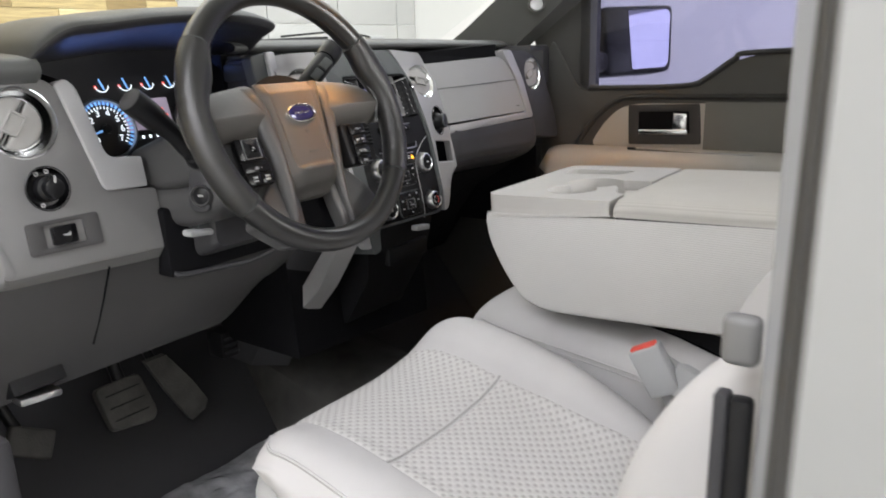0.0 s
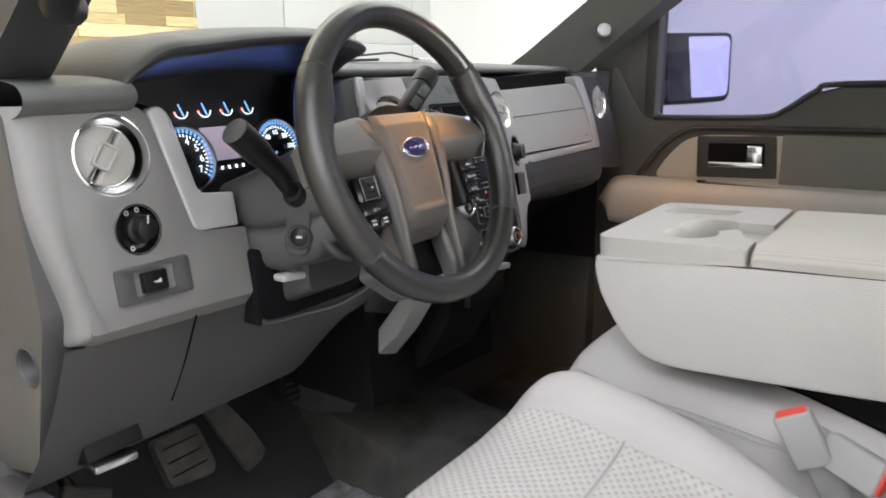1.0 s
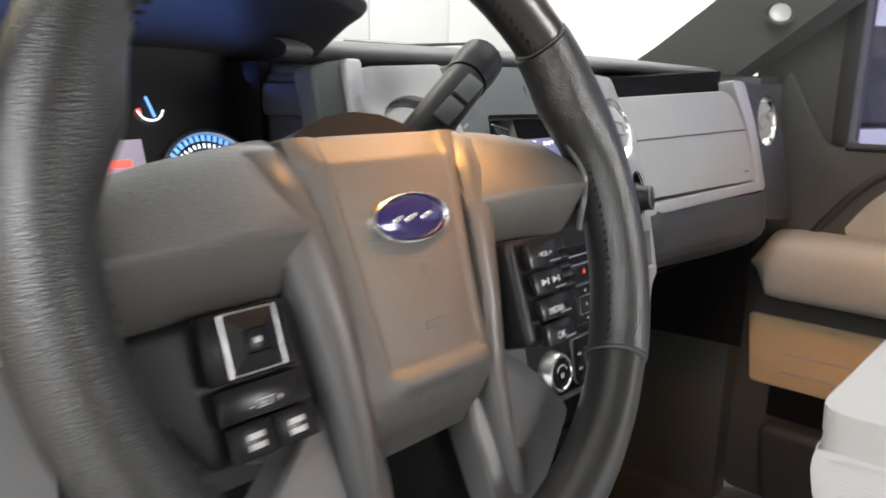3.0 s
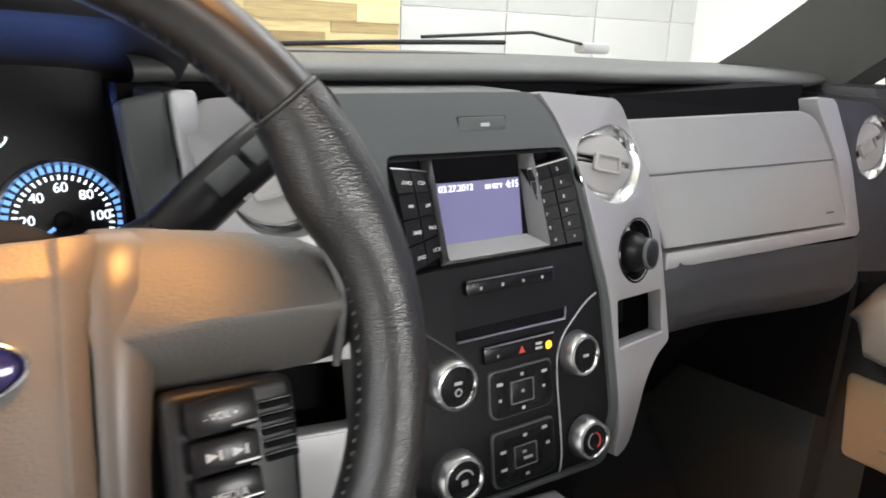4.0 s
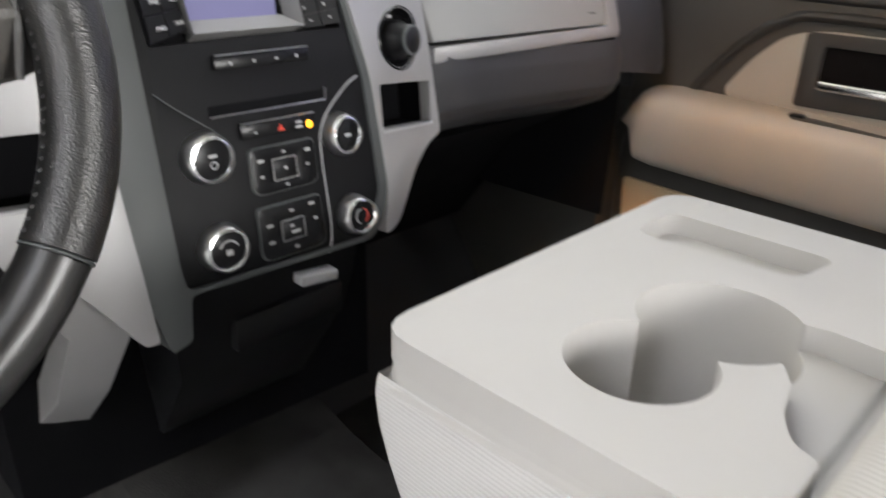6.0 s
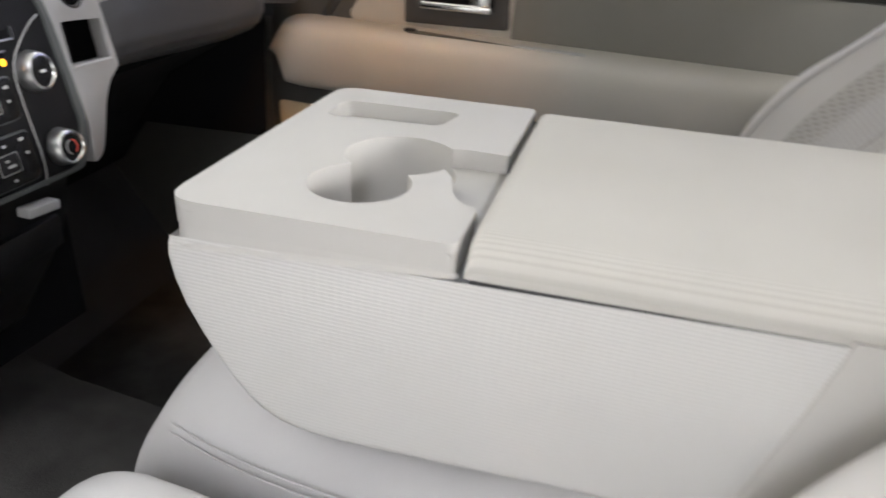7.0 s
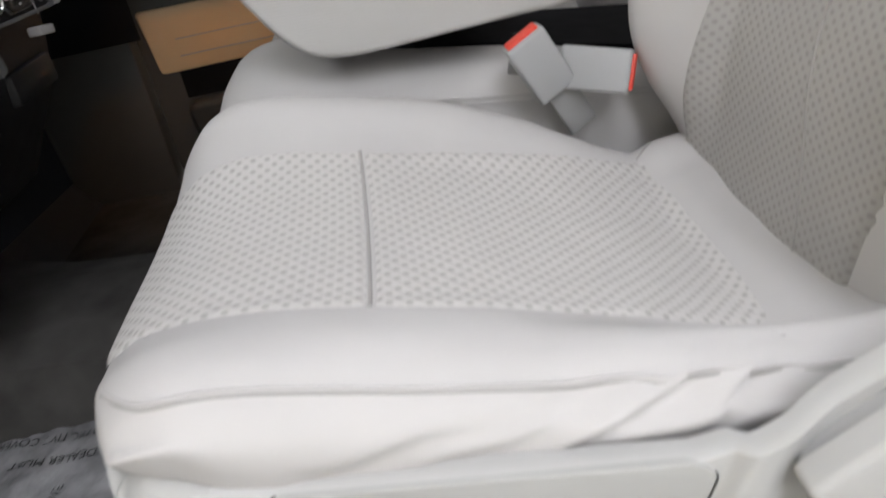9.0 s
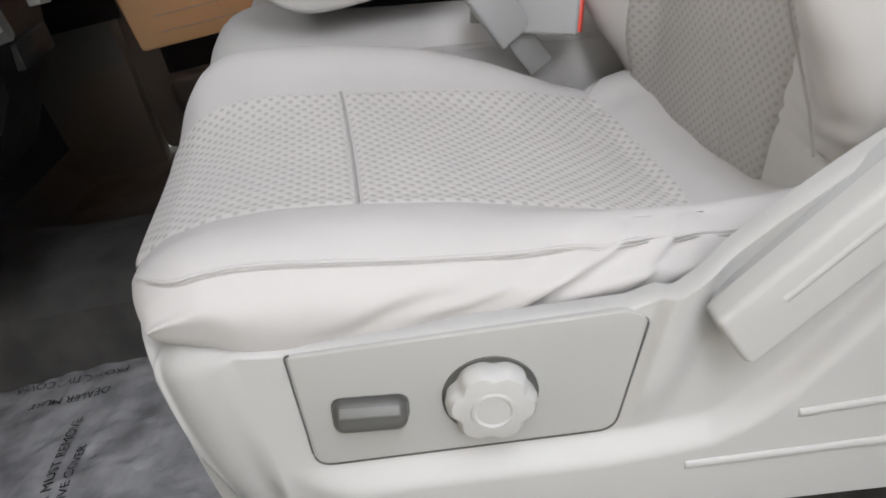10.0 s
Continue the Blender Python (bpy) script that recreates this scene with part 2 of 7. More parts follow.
CLUSTER = mat("black_gauge_face", (0.007, 0.007, 0.009), 0.3, 0, 0, vary=0.04)
PLASTIC_FILM = mat("clear_floor_film", (0.27, 0.27, 0.28), 0.14, 0, 0.35, 40, 0.4, blotch=16, coat=0.8)
BLUE_GLOW = glow("blue_dial_light", (0.20, 0.45, 0.95), 0.9)
WHITE_GLOW = glow("white_dial_light", (0.85, 0.93, 1.0), 1.6)
RED_GLOW = glow("red_dial_light", (1.0, 0.12, 0.08), 1.0)
AMBER = glow("amber_lamp", (1.0, 0.42, 0.02), 2.4)
SCREEN = glow("violet_grey_screen", (0.088, 0.085, 0.155), 1.0)
SCREEN_TEXT = glow("screen_letters", (0.8, 0.82, 0.95), 1.2)
CLUSTER_SCREEN = glow("pale_message_screen", (0.33, 0.28, 0.36), 0.6)
WINDSHIELD = pane_glass("windshield_glass", (0.93, 0.95, 0.94))
TINTED = pane_glass("tinted_window_glass", (0.56, 0.56, 0.70))
# dark base dims the bright wall's reflection
MIRROR = mat("dimmed_mirror", (0.07, 0.07, 0.09), 0.02, 1.0, 0, vary=0.0)

# ---- builders ----


def frame_at(o, u, v):
    """A matrix from local (right, up, out) to the world."""
    u, v = Vector(u).normalized(), Vector(v).normalized()
    w = u.cross(v).normalized()
    v = w.cross(u)
    m = Matrix((u, v, w)).transposed().to_4x4()
    m.translation = o
    return m


def link(name, bm, material, parent=None, label="", smooth=40, m=None):
    if m is not None:
        bm.transform(m)
    bmesh.ops.recalc_face_normals(bm, faces=bm.faces)
    me = bpy.data.meshes.new(name)
    bm.to_mesh(me)
    bm.free()
    me.materials.append(material)
    if smooth:
        me.polygons.foreach_set("use_smooth", [True] * len(me.polygons))
        me.set_sharp_from_angle(angle=radians(smooth))
    ob = new(name, me)
    if parent is not None:
        ob.parent = parent
        ob.matrix_parent_inverse = parent.matrix_world.inverted()
    if label:
        ob["label"] = label
    return ob


def part(name, bm, material, parent, label="", m=None, smooth=40):
    return link(name, bm, material, parent, label, smooth, m)


def thing(name, at, label, category, group="", kind=""):
    ob = new(name)
    ob.empty_display_size = 0.05
    ob.matrix_world = Matrix.Translation(at)
    bpy.context.view_layer.update()
    return tagged(ob, label, category, group, kind)


def setting(name, bm, material, label, category, m=None, smooth=40):
    return tagged(link(name, bm, material, None, "", smooth, m), label, category, kind="structure")


def rbox(size, r=0.004, seg=3, m=None):
    bm = bmesh.new()
    bmesh.ops.create_cube(bm, size=1)
    bmesh.ops.scale(bm, vec=size, verts=bm.verts)
    if r:
        bmesh.ops.bevel(bm, geom=bm.edges[:], offset=min(r, min(size) * 0.49), segments=seg, profile=0.5, affect="EDGES")
    if m is not None:
        bm.transform(m)
    return bm


def rounded(pts, r, n=5):
    """A polygon with its corners rounded; r is one radius, or one for each corner."""
    out, k = [], len(pts)
    for i, p in enumerate(pts):
        p = Vector(p)
        a, b = Vector(pts[i - 1]), Vector(pts[(i + 1) % k])
        rr = r[i] if isinstance(r, (list, tuple)) else r
        da, db = a - p, b - p
        q = min(rr, da.length * 0.45, db.length * 0.45)
        if q < 1e-5:
            out.append(tuple(p))
            continue
        s, e = p + da.normalized() * q, p + db.normalized() * q
        for j in range(n + 1):
            t = j / n
            out.append(tuple(s * (1 - t) ** 2 + p * 2 * t * (1 - t) + e * t * t))
    return out


def circle(cx, cy, r, n=40, ry=None):
    return [(cx + r * math.cos(2 * math.pi * i / n), cy + (ry or r) * math.sin(2 * math.pi * i / n)) for i in range(n)]


def rect(x0, y0, x1, y1, r=0.0, n=4):
    p = [(x0, y0), (x1, y0), (x1, y1), (x0, y1)]
    return rounded(p, r, n) if r else p


def plate(outer, holes=(), w0=0.0, w1=0.004, bev=0.001, seg=2):
    """A flat piece in local (right, up), from out = w0 to w1, with holes through it and its front edges rounded."""
    bm = bmesh.new()
    edges = []
    for loop in (outer, *holes):
        vs = [bm.verts.new((x, y, w0)) for x, y in loop]
        edges += [bm.edges.new((vs[i - 1], vs[i])) for i in range(len(vs))]
    if holes:
        bmesh.ops.triangle_fill(bm, use_beauty=True, use_dissolve=False, edges=edges)
    else:
        bm.faces.new(bm.verts[:])
    res = bmesh.ops.extrude_face_region(bm, geom=bm.faces[:])
    top = [g for g in res["geom"] if isinstance(g, bmesh.types.BMVert)]
    bmesh.ops.translate(bm, vec=(0, 0, w1 - w0), verts=top)
    bmesh.ops.recalc_face_normals(bm, faces=bm.faces)
    if bev:
        rim = [e for e in bm.edges if len(e.link_faces) == 2 and all(abs(v.co.z - w1) < 1e-6 for v in e.verts)
               and e.calc_face_angle(0) > 1.0]
        bmesh.ops.bevel(bm, geom=rim, offset=bev, segments=seg, profile=0.5, affect="EDGES", clamp_overlap=True)
    return bm


def lathe(profile, n=40):
    """Revolve (radius, out) points round the local out axis."""
    bm = bmesh.new()
    rings = []
    for r, w in profile:
        if r < 1e-6:
            rings.append([bm.verts.new((0, 0, w))])
        else:
            rings.append([bm.verts.new((r * math.cos(2 * math.pi * i / n), r * math.sin(2 * math.pi * i / n), w)) for i in range(n)])
    for a, b in zip(rings, rings[1:]):
        for i in range(n):
            j = (i + 1) % n
            q = [a[i % len(a)], a[j % len(a)], b[j % len(b)], b[i % len(b)]]
            q = list(dict.fromkeys(q))
            if len(q) > 2:
                bm.faces.new(q)
    return bm


def surf(fn, nu, nv, closed_v=False):
    """A sheet fn(u, v) -> point, u and v from 0 to 1."""
    bm = bmesh.new()
    g = [[bm.verts.new(fn(i / nu, j / nv)) for j in range(nv + (0 if closed_v else 1))] for i in range(nu + 1)]
    for i in range(nu):
        for j in range(nv):
            k = (j + 1) % len(g[0])
            bm.faces.new((g[i][j], g[i + 1][j], g[i + 1][k], g[i][k]))
    return bm


def loft(rings, cap=True):
    bm = bmesh.new()
    vs = [[bm.verts.new(p) for p in ring] for ring in rings]
    n = len(vs[0])
    for a, b in zip(vs, vs[1:]):
        for i in range(n):
            bm.faces.new((a[i], a[(i + 1) % n], b[(i + 1) % n], b[i]))
    if cap:
        bm.faces.new(vs[0])
        bm.faces.new(vs[-1])
    return bm


def smooth_line(pts, n=8):
    """Catmull-Rom through the points."""
    p = [Vector(q) for q in pts]
    p = [p[0] * 2 - p[1]] + p + [p[-1] * 2 - p[-2]]
    out = []
    for i in range(1, len(p) - 2):
        for k in range(n):
            t = k / n
            out.append(0.5 * (2 * p[i] + (p[i + 1] - p[i - 1]) * t + (2 * p[i - 1] - 5 * p[i] + 4 * p[i + 1] - p[i + 2]) * t * t
                              + (3 * p[i] - p[i - 1] - 3 * p[i + 1] + p[i + 2]) * t ** 3))
    return out + [p[-2]]


def tube(pts, r, n=12, flat=1.0, smooth_n=6, up=(0, 0, 1)):
    """A rod along the points; r is one radius or one for each point; flat squashes it along its second axis."""
    line = smooth_line(pts, smooth_n) if smooth_n else [Vector(p) for p in pts]
    k = len(line)
    rings = []
    for i, p in enumerate(line):
        d = (line[min(i + 1, k - 1)] - line[max(i - 1, 0)]).normalized()
        a = d.cross(Vector(up))
        if a.length < 1e-3:
            a = d.cross(Vector((1, 0, 0)))
        a.normalize()
        b = a.cross(d)
        if isinstance(r, (list, tuple)):
            f = i / (k - 1) * (len(r) - 1)
            j = min(int(f), len(r) - 2)
            rr = r[j] + (r[j + 1] - r[j]) * (f - j)
        else:
            rr = r
        rings.append([p + (a * math.cos(2 * math.pi * q / n) + b * math.sin(2 * math.pi * q / n) * flat) * rr for q in range(n)])
    return loft(rings)


def join(*bms):
    out = bmesh.new()
    for b in bms:
        me = bpy.data.meshes.new("tmp")
        b.to_mesh(me)
        out.from_mesh(me)
        b.free()
        bpy.data.meshes.remove(me)
    return out


def letters(name, text, size, material, parent, m, label="", align="LEFT"):
    """Flat raised writing in the local frame m."""
    c = bpy.data.curves.new(name, "FONT")
    c.body, c.size, c.align_x, c.align_y, c.extrude = text, size, align, "CENTER", 0.0002
    tmp = bpy.data.objects.new("tmp_text", c)
    me = bpy.data.meshes.new_from_object(tmp)
    bpy.data.objects.remove(tmp)
    bpy.data.curves.remove(c)
    bm = bmesh.new()
    bm.from_mesh(me)
    bpy.data.meshes.remove(me)
    return part(name, bm, material, parent, label, m, smooth=0)


def along(prof, v):
    """A point on a smooth line through the (y, z) pairs, v from 0 to 1."""
    f = v * (len(prof) - 1)
    i = min(int(f), len(prof) - 2)
    t = f - i
    p = [Vector(prof[max(0, min(len(prof) - 1, i + k))]) for k in (-1, 0, 1, 2)]
    return 0.5 * (2 * p[1] + (p[2] - p[0]) * t + (2 * p[0] - 5 * p[1] + 4 * p[2] - p[3]) * t * t + (3 * p[1] - p[0] - 3 * p[2] + p[3]) * t ** 3)


def step(a, b, x):
    t = min(1.0, max(0.0, (x - a) / (b - a)))
    return t * t * (3 - 2 * t)


LEAN = (0, 0.1386, 0.9903)
ST = frame_at((0, 0, 0.64), (1, 0, 0), LEAN)      # face of the centre stack
RD = frame_at((0, 0.017, 0.64), (1, 0, 0), LEAN)  # face of the passenger's side
LD = frame_at((0, 0.065, 0.64), (1, 0, 0), LEAN)  # face of the driver's side


def on(pts):
    """(x, z) pairs on a dash face -> its local (right, up)."""
    return [(x, (z - 0.64) / 0.9903) for x, z in pts]


def spot(f, x, z, out=0.0):
    """A frame on a dash face at (x, z)."""
    return f @ Matrix.Translation((x, (z - 0.64) / 0.9903, out))

# ---- the showroom ----


def slab(x0, x1, y0, y1, z0, z1, r=0.0):
    return rbox((x1 - x0, y1 - y0, z1 - z0), r, 2, Matrix.Translation(((x0 + x1) / 2, (y0 + y1) / 2, (z0 + z1) / 2)))


GROUND = -0.62
setting("floor", slab(-4.2, 4.2, -6.0, 3.0, GROUND - 0.1, GROUND), CONCRETE, "smooth grey concrete showroom floor", "floor")
setting("ceiling", slab(-4.2, 4.2, -6.0, 3.0, 2.9, 3.0), WALL, "plain white showroom ceiling", "ceiling")
setting("wall_east", slab(3.5, 3.6, -6.0, 3.0, GROUND, 2.9), WALL, "plain white wall beside the truck", "wall")
# west and south walls stay out of view; added to bounce light
setting("wall_west", slab(-4.1, -4.0, -6.0, 3.0, GROUND, 2.9), WALL, "unseen white wall across the open door, bounces light", "wall")
setting("wall_south", slab(-4.0, 3.5, -6.1, -6.0, GROUND, 2.9), WALL, "unseen white wall behind the truck, bounces light", "wall")
wall_n = setting("wall_north", slab(-4.0, 3.5, 2.66, 2.76, GROUND, 2.9), WALL, "white panelled wall ahead of the truck", "wall")

# ---- cab shell ----
truck = thing("truck_cab", (0, 0, 0), "pale grey pickup cab with open driver's door", "truck cab", kind="structure")


def pillar(side):
    """Slanted windshield pillar with its trim."""
    x0, x1 = 0.62 * side, 0.73 * side
    sec = lambda y, z, k: [(x0, y, z), (x1, y - 0.02, z - 0.015), (x1 + 0.012 * side, y - 0.13, z - 0.05), (x0 + 0.05 * side, y - 0.12 * k, z - 0.045)]
    return loft([sec(0.40, 0.85, 1.2), sec(0.27, 0.932, 1.1), sec(0.09, 1.062, 1.0), sec(-0.16, 1.24, 0.9), sec(-0.28, 1.31, 0.9)])


part("pillar_trim", pillar(1), PILLAR, truck, "grey pillar trim")
left = pillar(-1)
left.transform(Matrix.Translation((-0.035, -0.02, 0.012)))
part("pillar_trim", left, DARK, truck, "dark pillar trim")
part("roof", slab(-0.80, 0.80, -1.95, -0.22, 1.33, 1.38, 0.02), PAINT, truck)
part("headliner", slab(-0.72, 0.74, -1.9, -0.24, 1.30, 1.325, 0.01), HEADLINER, truck)
part("rear_wall", slab(-0.76, 0.76, -1.98, -1.90, -0.1, 0.84), DOOR_GREY, truck)
part("rear_window_post", slab(-0.76, -0.66, -1.98, -1.90, 0.84, 1.33), DOOR_GREY, truck)
part("rear_window_post", slab(0.66, 0.76, -1.98, -1.90, 0.84, 1.33), DOOR_GREY, truck)
part("firewall", slab(-0.78, 0.78, 0.50, 0.54, -0.2, 0.86), DARK, truck)
part("cab_floor", slab(-0.74, 0.84, -1.9, 0.50, -0.02, 0.04), CARPET, truck, "black carpet")
part("tunnel_hump", loft([[(-0.125, y, 0.03), (-0.105, y, 0.03 + h), (-0.07, y, 0.05 + h), (0.10, y, 0.05 + h), (0.19, y, 0.03 + h), (0.26, y, 0.03)]
                          for y, h in ((-1.5, 0.10), (-0.1, 0.10), (0.15, 0.12), (0.5, 0.2))]), CARPET, truck, "black carpet over the hump")
part("toe_board", loft([[(-0.72, 0.30, 0.03), (-0.72, 0.51, 0.03), (-0.72, 0.51, 0.30)], [(0.76, 0.30, 0.03), (0.76, 0.51, 0.03), (0.76, 0.51, 0.30)]]), DARK, truck, "dark toe board")
part("sill", slab(-0.82, -0.70, -0.82, 0.42, -0.12, 0.045, 0.012), DARK, truck, "dark step trim along the door opening")
part("rocker", slab(-0.86, -0.80, -0.95, 0.5, -0.25, 0.02, 0.02), PAINT, truck)
part("hood", loft([[(-0.8, 0.50, 0.80), (0.8, 0.50, 0.80), (0.8, 0.50, 0.2), (-0.8, 0.50, 0.2)], [(-0.82, 1.9, 0.66), (0.82, 1.9, 0.66), (0.82, 1.9, 0.1), (-0.82, 1.9, 0.1)]]), PAINT, truck)
part("cowl_side", slab(-0.80, -0.765, 0.05, 0.50, -0.1, 0.42, 0.01), DARK, truck, "dark kick panel")
part("kick_panel", slab(0.725, 0.79, 0.118, 0.50, -0.1, 0.86, 0.006), DOOR_GREY, truck, "dark kick panel")

# windshield, in one leaning sheet
ws = surf(lambda u, v: (-0.74 + 1.48 * u, 0.53 - 0.80 * v + 0.10 * math.sin(math.pi * u) * (1 - v), 0.86 + 0.46 * v), 16, 8)
glass = part("windshield", ws, WINDSHIELD, truck, "clear windshield glass")
glass.visible_shadow = False

# door post behind the driver's seat, with its seals
post = part("door_post", slab(-0.83, -0.70, -1.033, -0.862, -0.1, 1.33, 0.012), PAINT, truck)
part("post_trim", slab(-0.725, -0.665, -1.013, -0.846, 0.05, 1.30, 0.012), DARK, truck, "dark grained post trim")
for k, (sx, sy, r) in enumerate(((-0.800, -0.841, 0.0075), (-0.820, -0.848, 0.006), (-0.782, -0.838, 0.006), (-0.765, -0.845, 0.005))):
    part("door_seal", tube([(sx, sy, -0.08), (sx, sy, 0.5), (sx + 0.004, sy - 0.004, 1.0), (sx + 0.02, sy - 0.01, 1.32)], r, 10, 1, 4), SEAL, truck, "black rubber door seal")
part("rear_door_skin", loft([[(-0.90, -0.859, z), (-0.845, -0.851, z), (-0.845, -1.9, z), (-0.91, -1.9, z)] for z in (-0.2, 0.1, 0.8)]), PAINT, truck, "pale grey painted rear door")
part("rear_door_frame", loft([[(-0.90, -0.859, z), (-0.845, -0.851, z), (-0.80, -0.863, z), (-0.80, -1.05, z), (-0.905, -1.05, z)] for z in (0.80, 1.0, 1.36)]), PAINT, truck)
part("rear_quarter", slab(-0.87, -0.80, -1.95, -1.75, 0.8, 1.36, 0.015), PAINT, truck)
part("rear_side", slab(0.79, 0.95, -1.95, -0.95, -0.2, 0.84, 0.02), PAINT, truck)
# out of view; added to give the door mirror a dark side to reflect
part("rear_side_glass", slab(0.86, 0.875, -1.93, -1.0, 0.84, 1.32), GLOSS, truck, "dark privacy glass")
part("rear_side_post", slab(0.76, 0.82, -1.05, -0.93, 0.84, 1.34, 0.02), PAINT, truck)

# grab handle on the driver's pillar
handle = thing("grab_handle", (-0.70, 0.0, 1.0), "black grab handle on the windshield pillar", "handle")
part("grip", tube([(-0.735, 0.02, 0.955), (-0.76, -0.01, 0.962), (-0.765, -0.09, 1.03), (-0.76, -0.17, 1.10), (-0.735, -0.2, 1.14)], 0.017, 12, 1, 6), BLACK, handle)
button = thing("pillar_bolt_cover", (0.665, 0.075, 0.985), "round pale cap on the pillar trim", "cap")
part("cap", lathe([(0, 0.006), (0.012, 0.0055), (0.0165, 0.003), (0.017, -0.004)], 28), LIGHTTRIM, button, m=frame_at((0.645, 0.066, 0.984), (0.55, -0.8, 0.2), (0.3, 0.35, 0.9)))
part("ring", lathe([(0.017, -0.003), (0.021, 0.001), (0.023, -0.004)], 28), PILLAR, button, m=frame_at((0.645, 0.066, 0.984), (0.55, -0.8, 0.2), (0.3, 0.35, 0.9)))

# wiper outside the glass
wiper = thing("wiper", (0.665, 0.635, 0.90), "thin black wiper arm at the glass", "wiper")
part("arm", tube([(0.27, 0.62, 0.924), (0.50, 0.62, 0.939), (0.64, 0.63, 0.921)], 0.0028, 8, 1, 1), BLACK, wiper)
part("blade", tube([(0.0, 0.61, 0.906), (0.20, 0.615, 0.914), (0.44, 0.62, 0.920)], 0.004, 8, 1, 2), BLACK, wiper)
part("pivot", rbox((0.07, 0.03, 0.02), 0.006, 2, Matrix.Translation((0.665, 0.635, 0.915))), LIGHTTRIM, wiper)

# ---- dashboard ----
dash = thing("dashboard", (0, 0.2, 0.7), "grey moulded dashboard with silver trim", "dashboard")


def pad_edge(x):
    """Height of the pad's lower lip along the dash."""
    return 0.866 + 0.020 * step(-0.66, -0.50, x) - 0.006 * step(0.25, 0.62, x)


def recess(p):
    """Warp fitted to the camera's view: silver sides turn back, passenger's side lies deeper."""
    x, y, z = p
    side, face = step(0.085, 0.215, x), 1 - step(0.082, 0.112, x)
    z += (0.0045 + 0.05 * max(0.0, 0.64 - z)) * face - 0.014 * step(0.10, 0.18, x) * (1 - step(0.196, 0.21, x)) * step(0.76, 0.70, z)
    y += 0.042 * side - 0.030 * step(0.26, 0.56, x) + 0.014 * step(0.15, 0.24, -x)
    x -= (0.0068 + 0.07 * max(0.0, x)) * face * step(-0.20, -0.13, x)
    # extra lean of the whole stack by height, fitted to the view too
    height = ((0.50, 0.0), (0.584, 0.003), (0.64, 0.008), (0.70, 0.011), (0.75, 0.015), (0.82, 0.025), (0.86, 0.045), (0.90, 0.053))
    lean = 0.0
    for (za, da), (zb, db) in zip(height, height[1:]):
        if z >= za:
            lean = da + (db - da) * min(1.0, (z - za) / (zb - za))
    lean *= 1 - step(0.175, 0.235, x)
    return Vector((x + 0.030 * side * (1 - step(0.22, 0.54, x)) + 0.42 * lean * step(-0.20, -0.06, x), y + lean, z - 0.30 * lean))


def pad(u, v, xa=-0.262, xb=0.710):
    x = xa + (xb - xa) * u
    z = pad_edge(x)
    y, h = along([(0.205, -0.004), (0.172, -0.001), (0.160, 0.005), (0.163, 0.012), (0.185, 0.0175), (0.25, 0.021), (0.34, 0.0215), (0.46, 0.017), (0.53, -0.01)], v)
    y += (0.05 * step(0.55, 0.71, x) - 0.030 * step(0.16, 0.26, x)) * (1 - v)
    return (x, y, z + h)


def end_pad(u, v):
    x = -0.765 + 0.125 * u
    y, h = along([(0.085, -0.012), (0.056, -0.006), (0.044, 0.006), (0.050, 0.018), (0.075, 0.027), (0.16, 0.033), (0.32, 0.032), (0.46, 0.022), (0.53, -0.01)], v)
    return (x, y + 0.04 * (1 - v), 0.860 + h)


part("top_pad", surf(pad, 60, 32), PAD, dash, "soft grey top pad")
part("top_pad", surf(end_pad, 12, 32), PAD, dash, "soft grey top pad")
# solid black filler; shade below the pad is put into its colour
part("pad_bed", slab(-0.27, 0.66, 0.19, 0.50, 0.76, 0.8825), VOID, dash, "black filler painted as shade under the pad")
part("stack_brow", slab(-0.268, 0.175, 0.118, 0.215, 0.835, 0.8655, 0.006), DARK, dash, "dark ledge above the stack")
part("pad_seam", tube([(-0.13, 0.24, 0.9068), (0.05, 0.27, 0.9075), (0.20, 0.31, 0.9070)], 0.0018, 6, 1, 4), DARK, dash)
part("defrost_grille", slab(-0.10, 0.22, 0.36, 0.43, 0.9015, 0.9070, 0.002), DARK, dash, "dark grille under the windshield")

# hood over the gauges: from the gauge face out to the lip and back over the top
ARCH = [(-0.655, 0.868, 0.880), (-0.63, 0.890, 0.909), (-0.594, 0.911, 0.931), (-0.54, 0.918, 0.938), (-0.47, 0.927, 0.946), (-0.39, 0.932, 0.951), (-0.31, 0.931, 0.951), (-0.262, 0.926, 0.943), (-0.235, 0.919, 0.932), (-0.222, 0.915, 0.924)]


def arch(u):
    return along(ARCH, u)


def hood(u, v):
    x, zi, zo = arch(u)
    end = step(0.84, 1.0, u)
    lip = 0.088 - 0.02 * math.sin(math.pi * u) + 0.028 * end
    low = (zi + zo) / 2
    top = lambda z: z + (0.903 - z) * end
    y, z = along([(0.26, zi - 0.045), (0.18, zi - 0.016 - 0.020 * end), (lip + 0.02, zi - 0.003 - 0.008 * end), (lip + 0.004, zi), (lip - 0.002, low), (lip + 0.012, zo - 0.001), (lip + 0.06, top(zo + 0.004)), (0.27, top(zo + 0.002)), (0.46, top(0.91))], v)
    return (x + max(0.0, 0.375 - v) / 0.375 * (-0.44 - x) * 0.06, y, z)


part("gauge_hood", surf(lambda u, v: hood(u, 0.5 + 0.5 * v), 60, 24), PAD, dash, "arched hood over the gauges")
# same hood, but a darker colour puts in the shade below it
part("hood_underside", surf(lambda u, v: hood(u, 0.5 * v), 60, 24), DARK, dash, "hood underside, darkened for its shade")

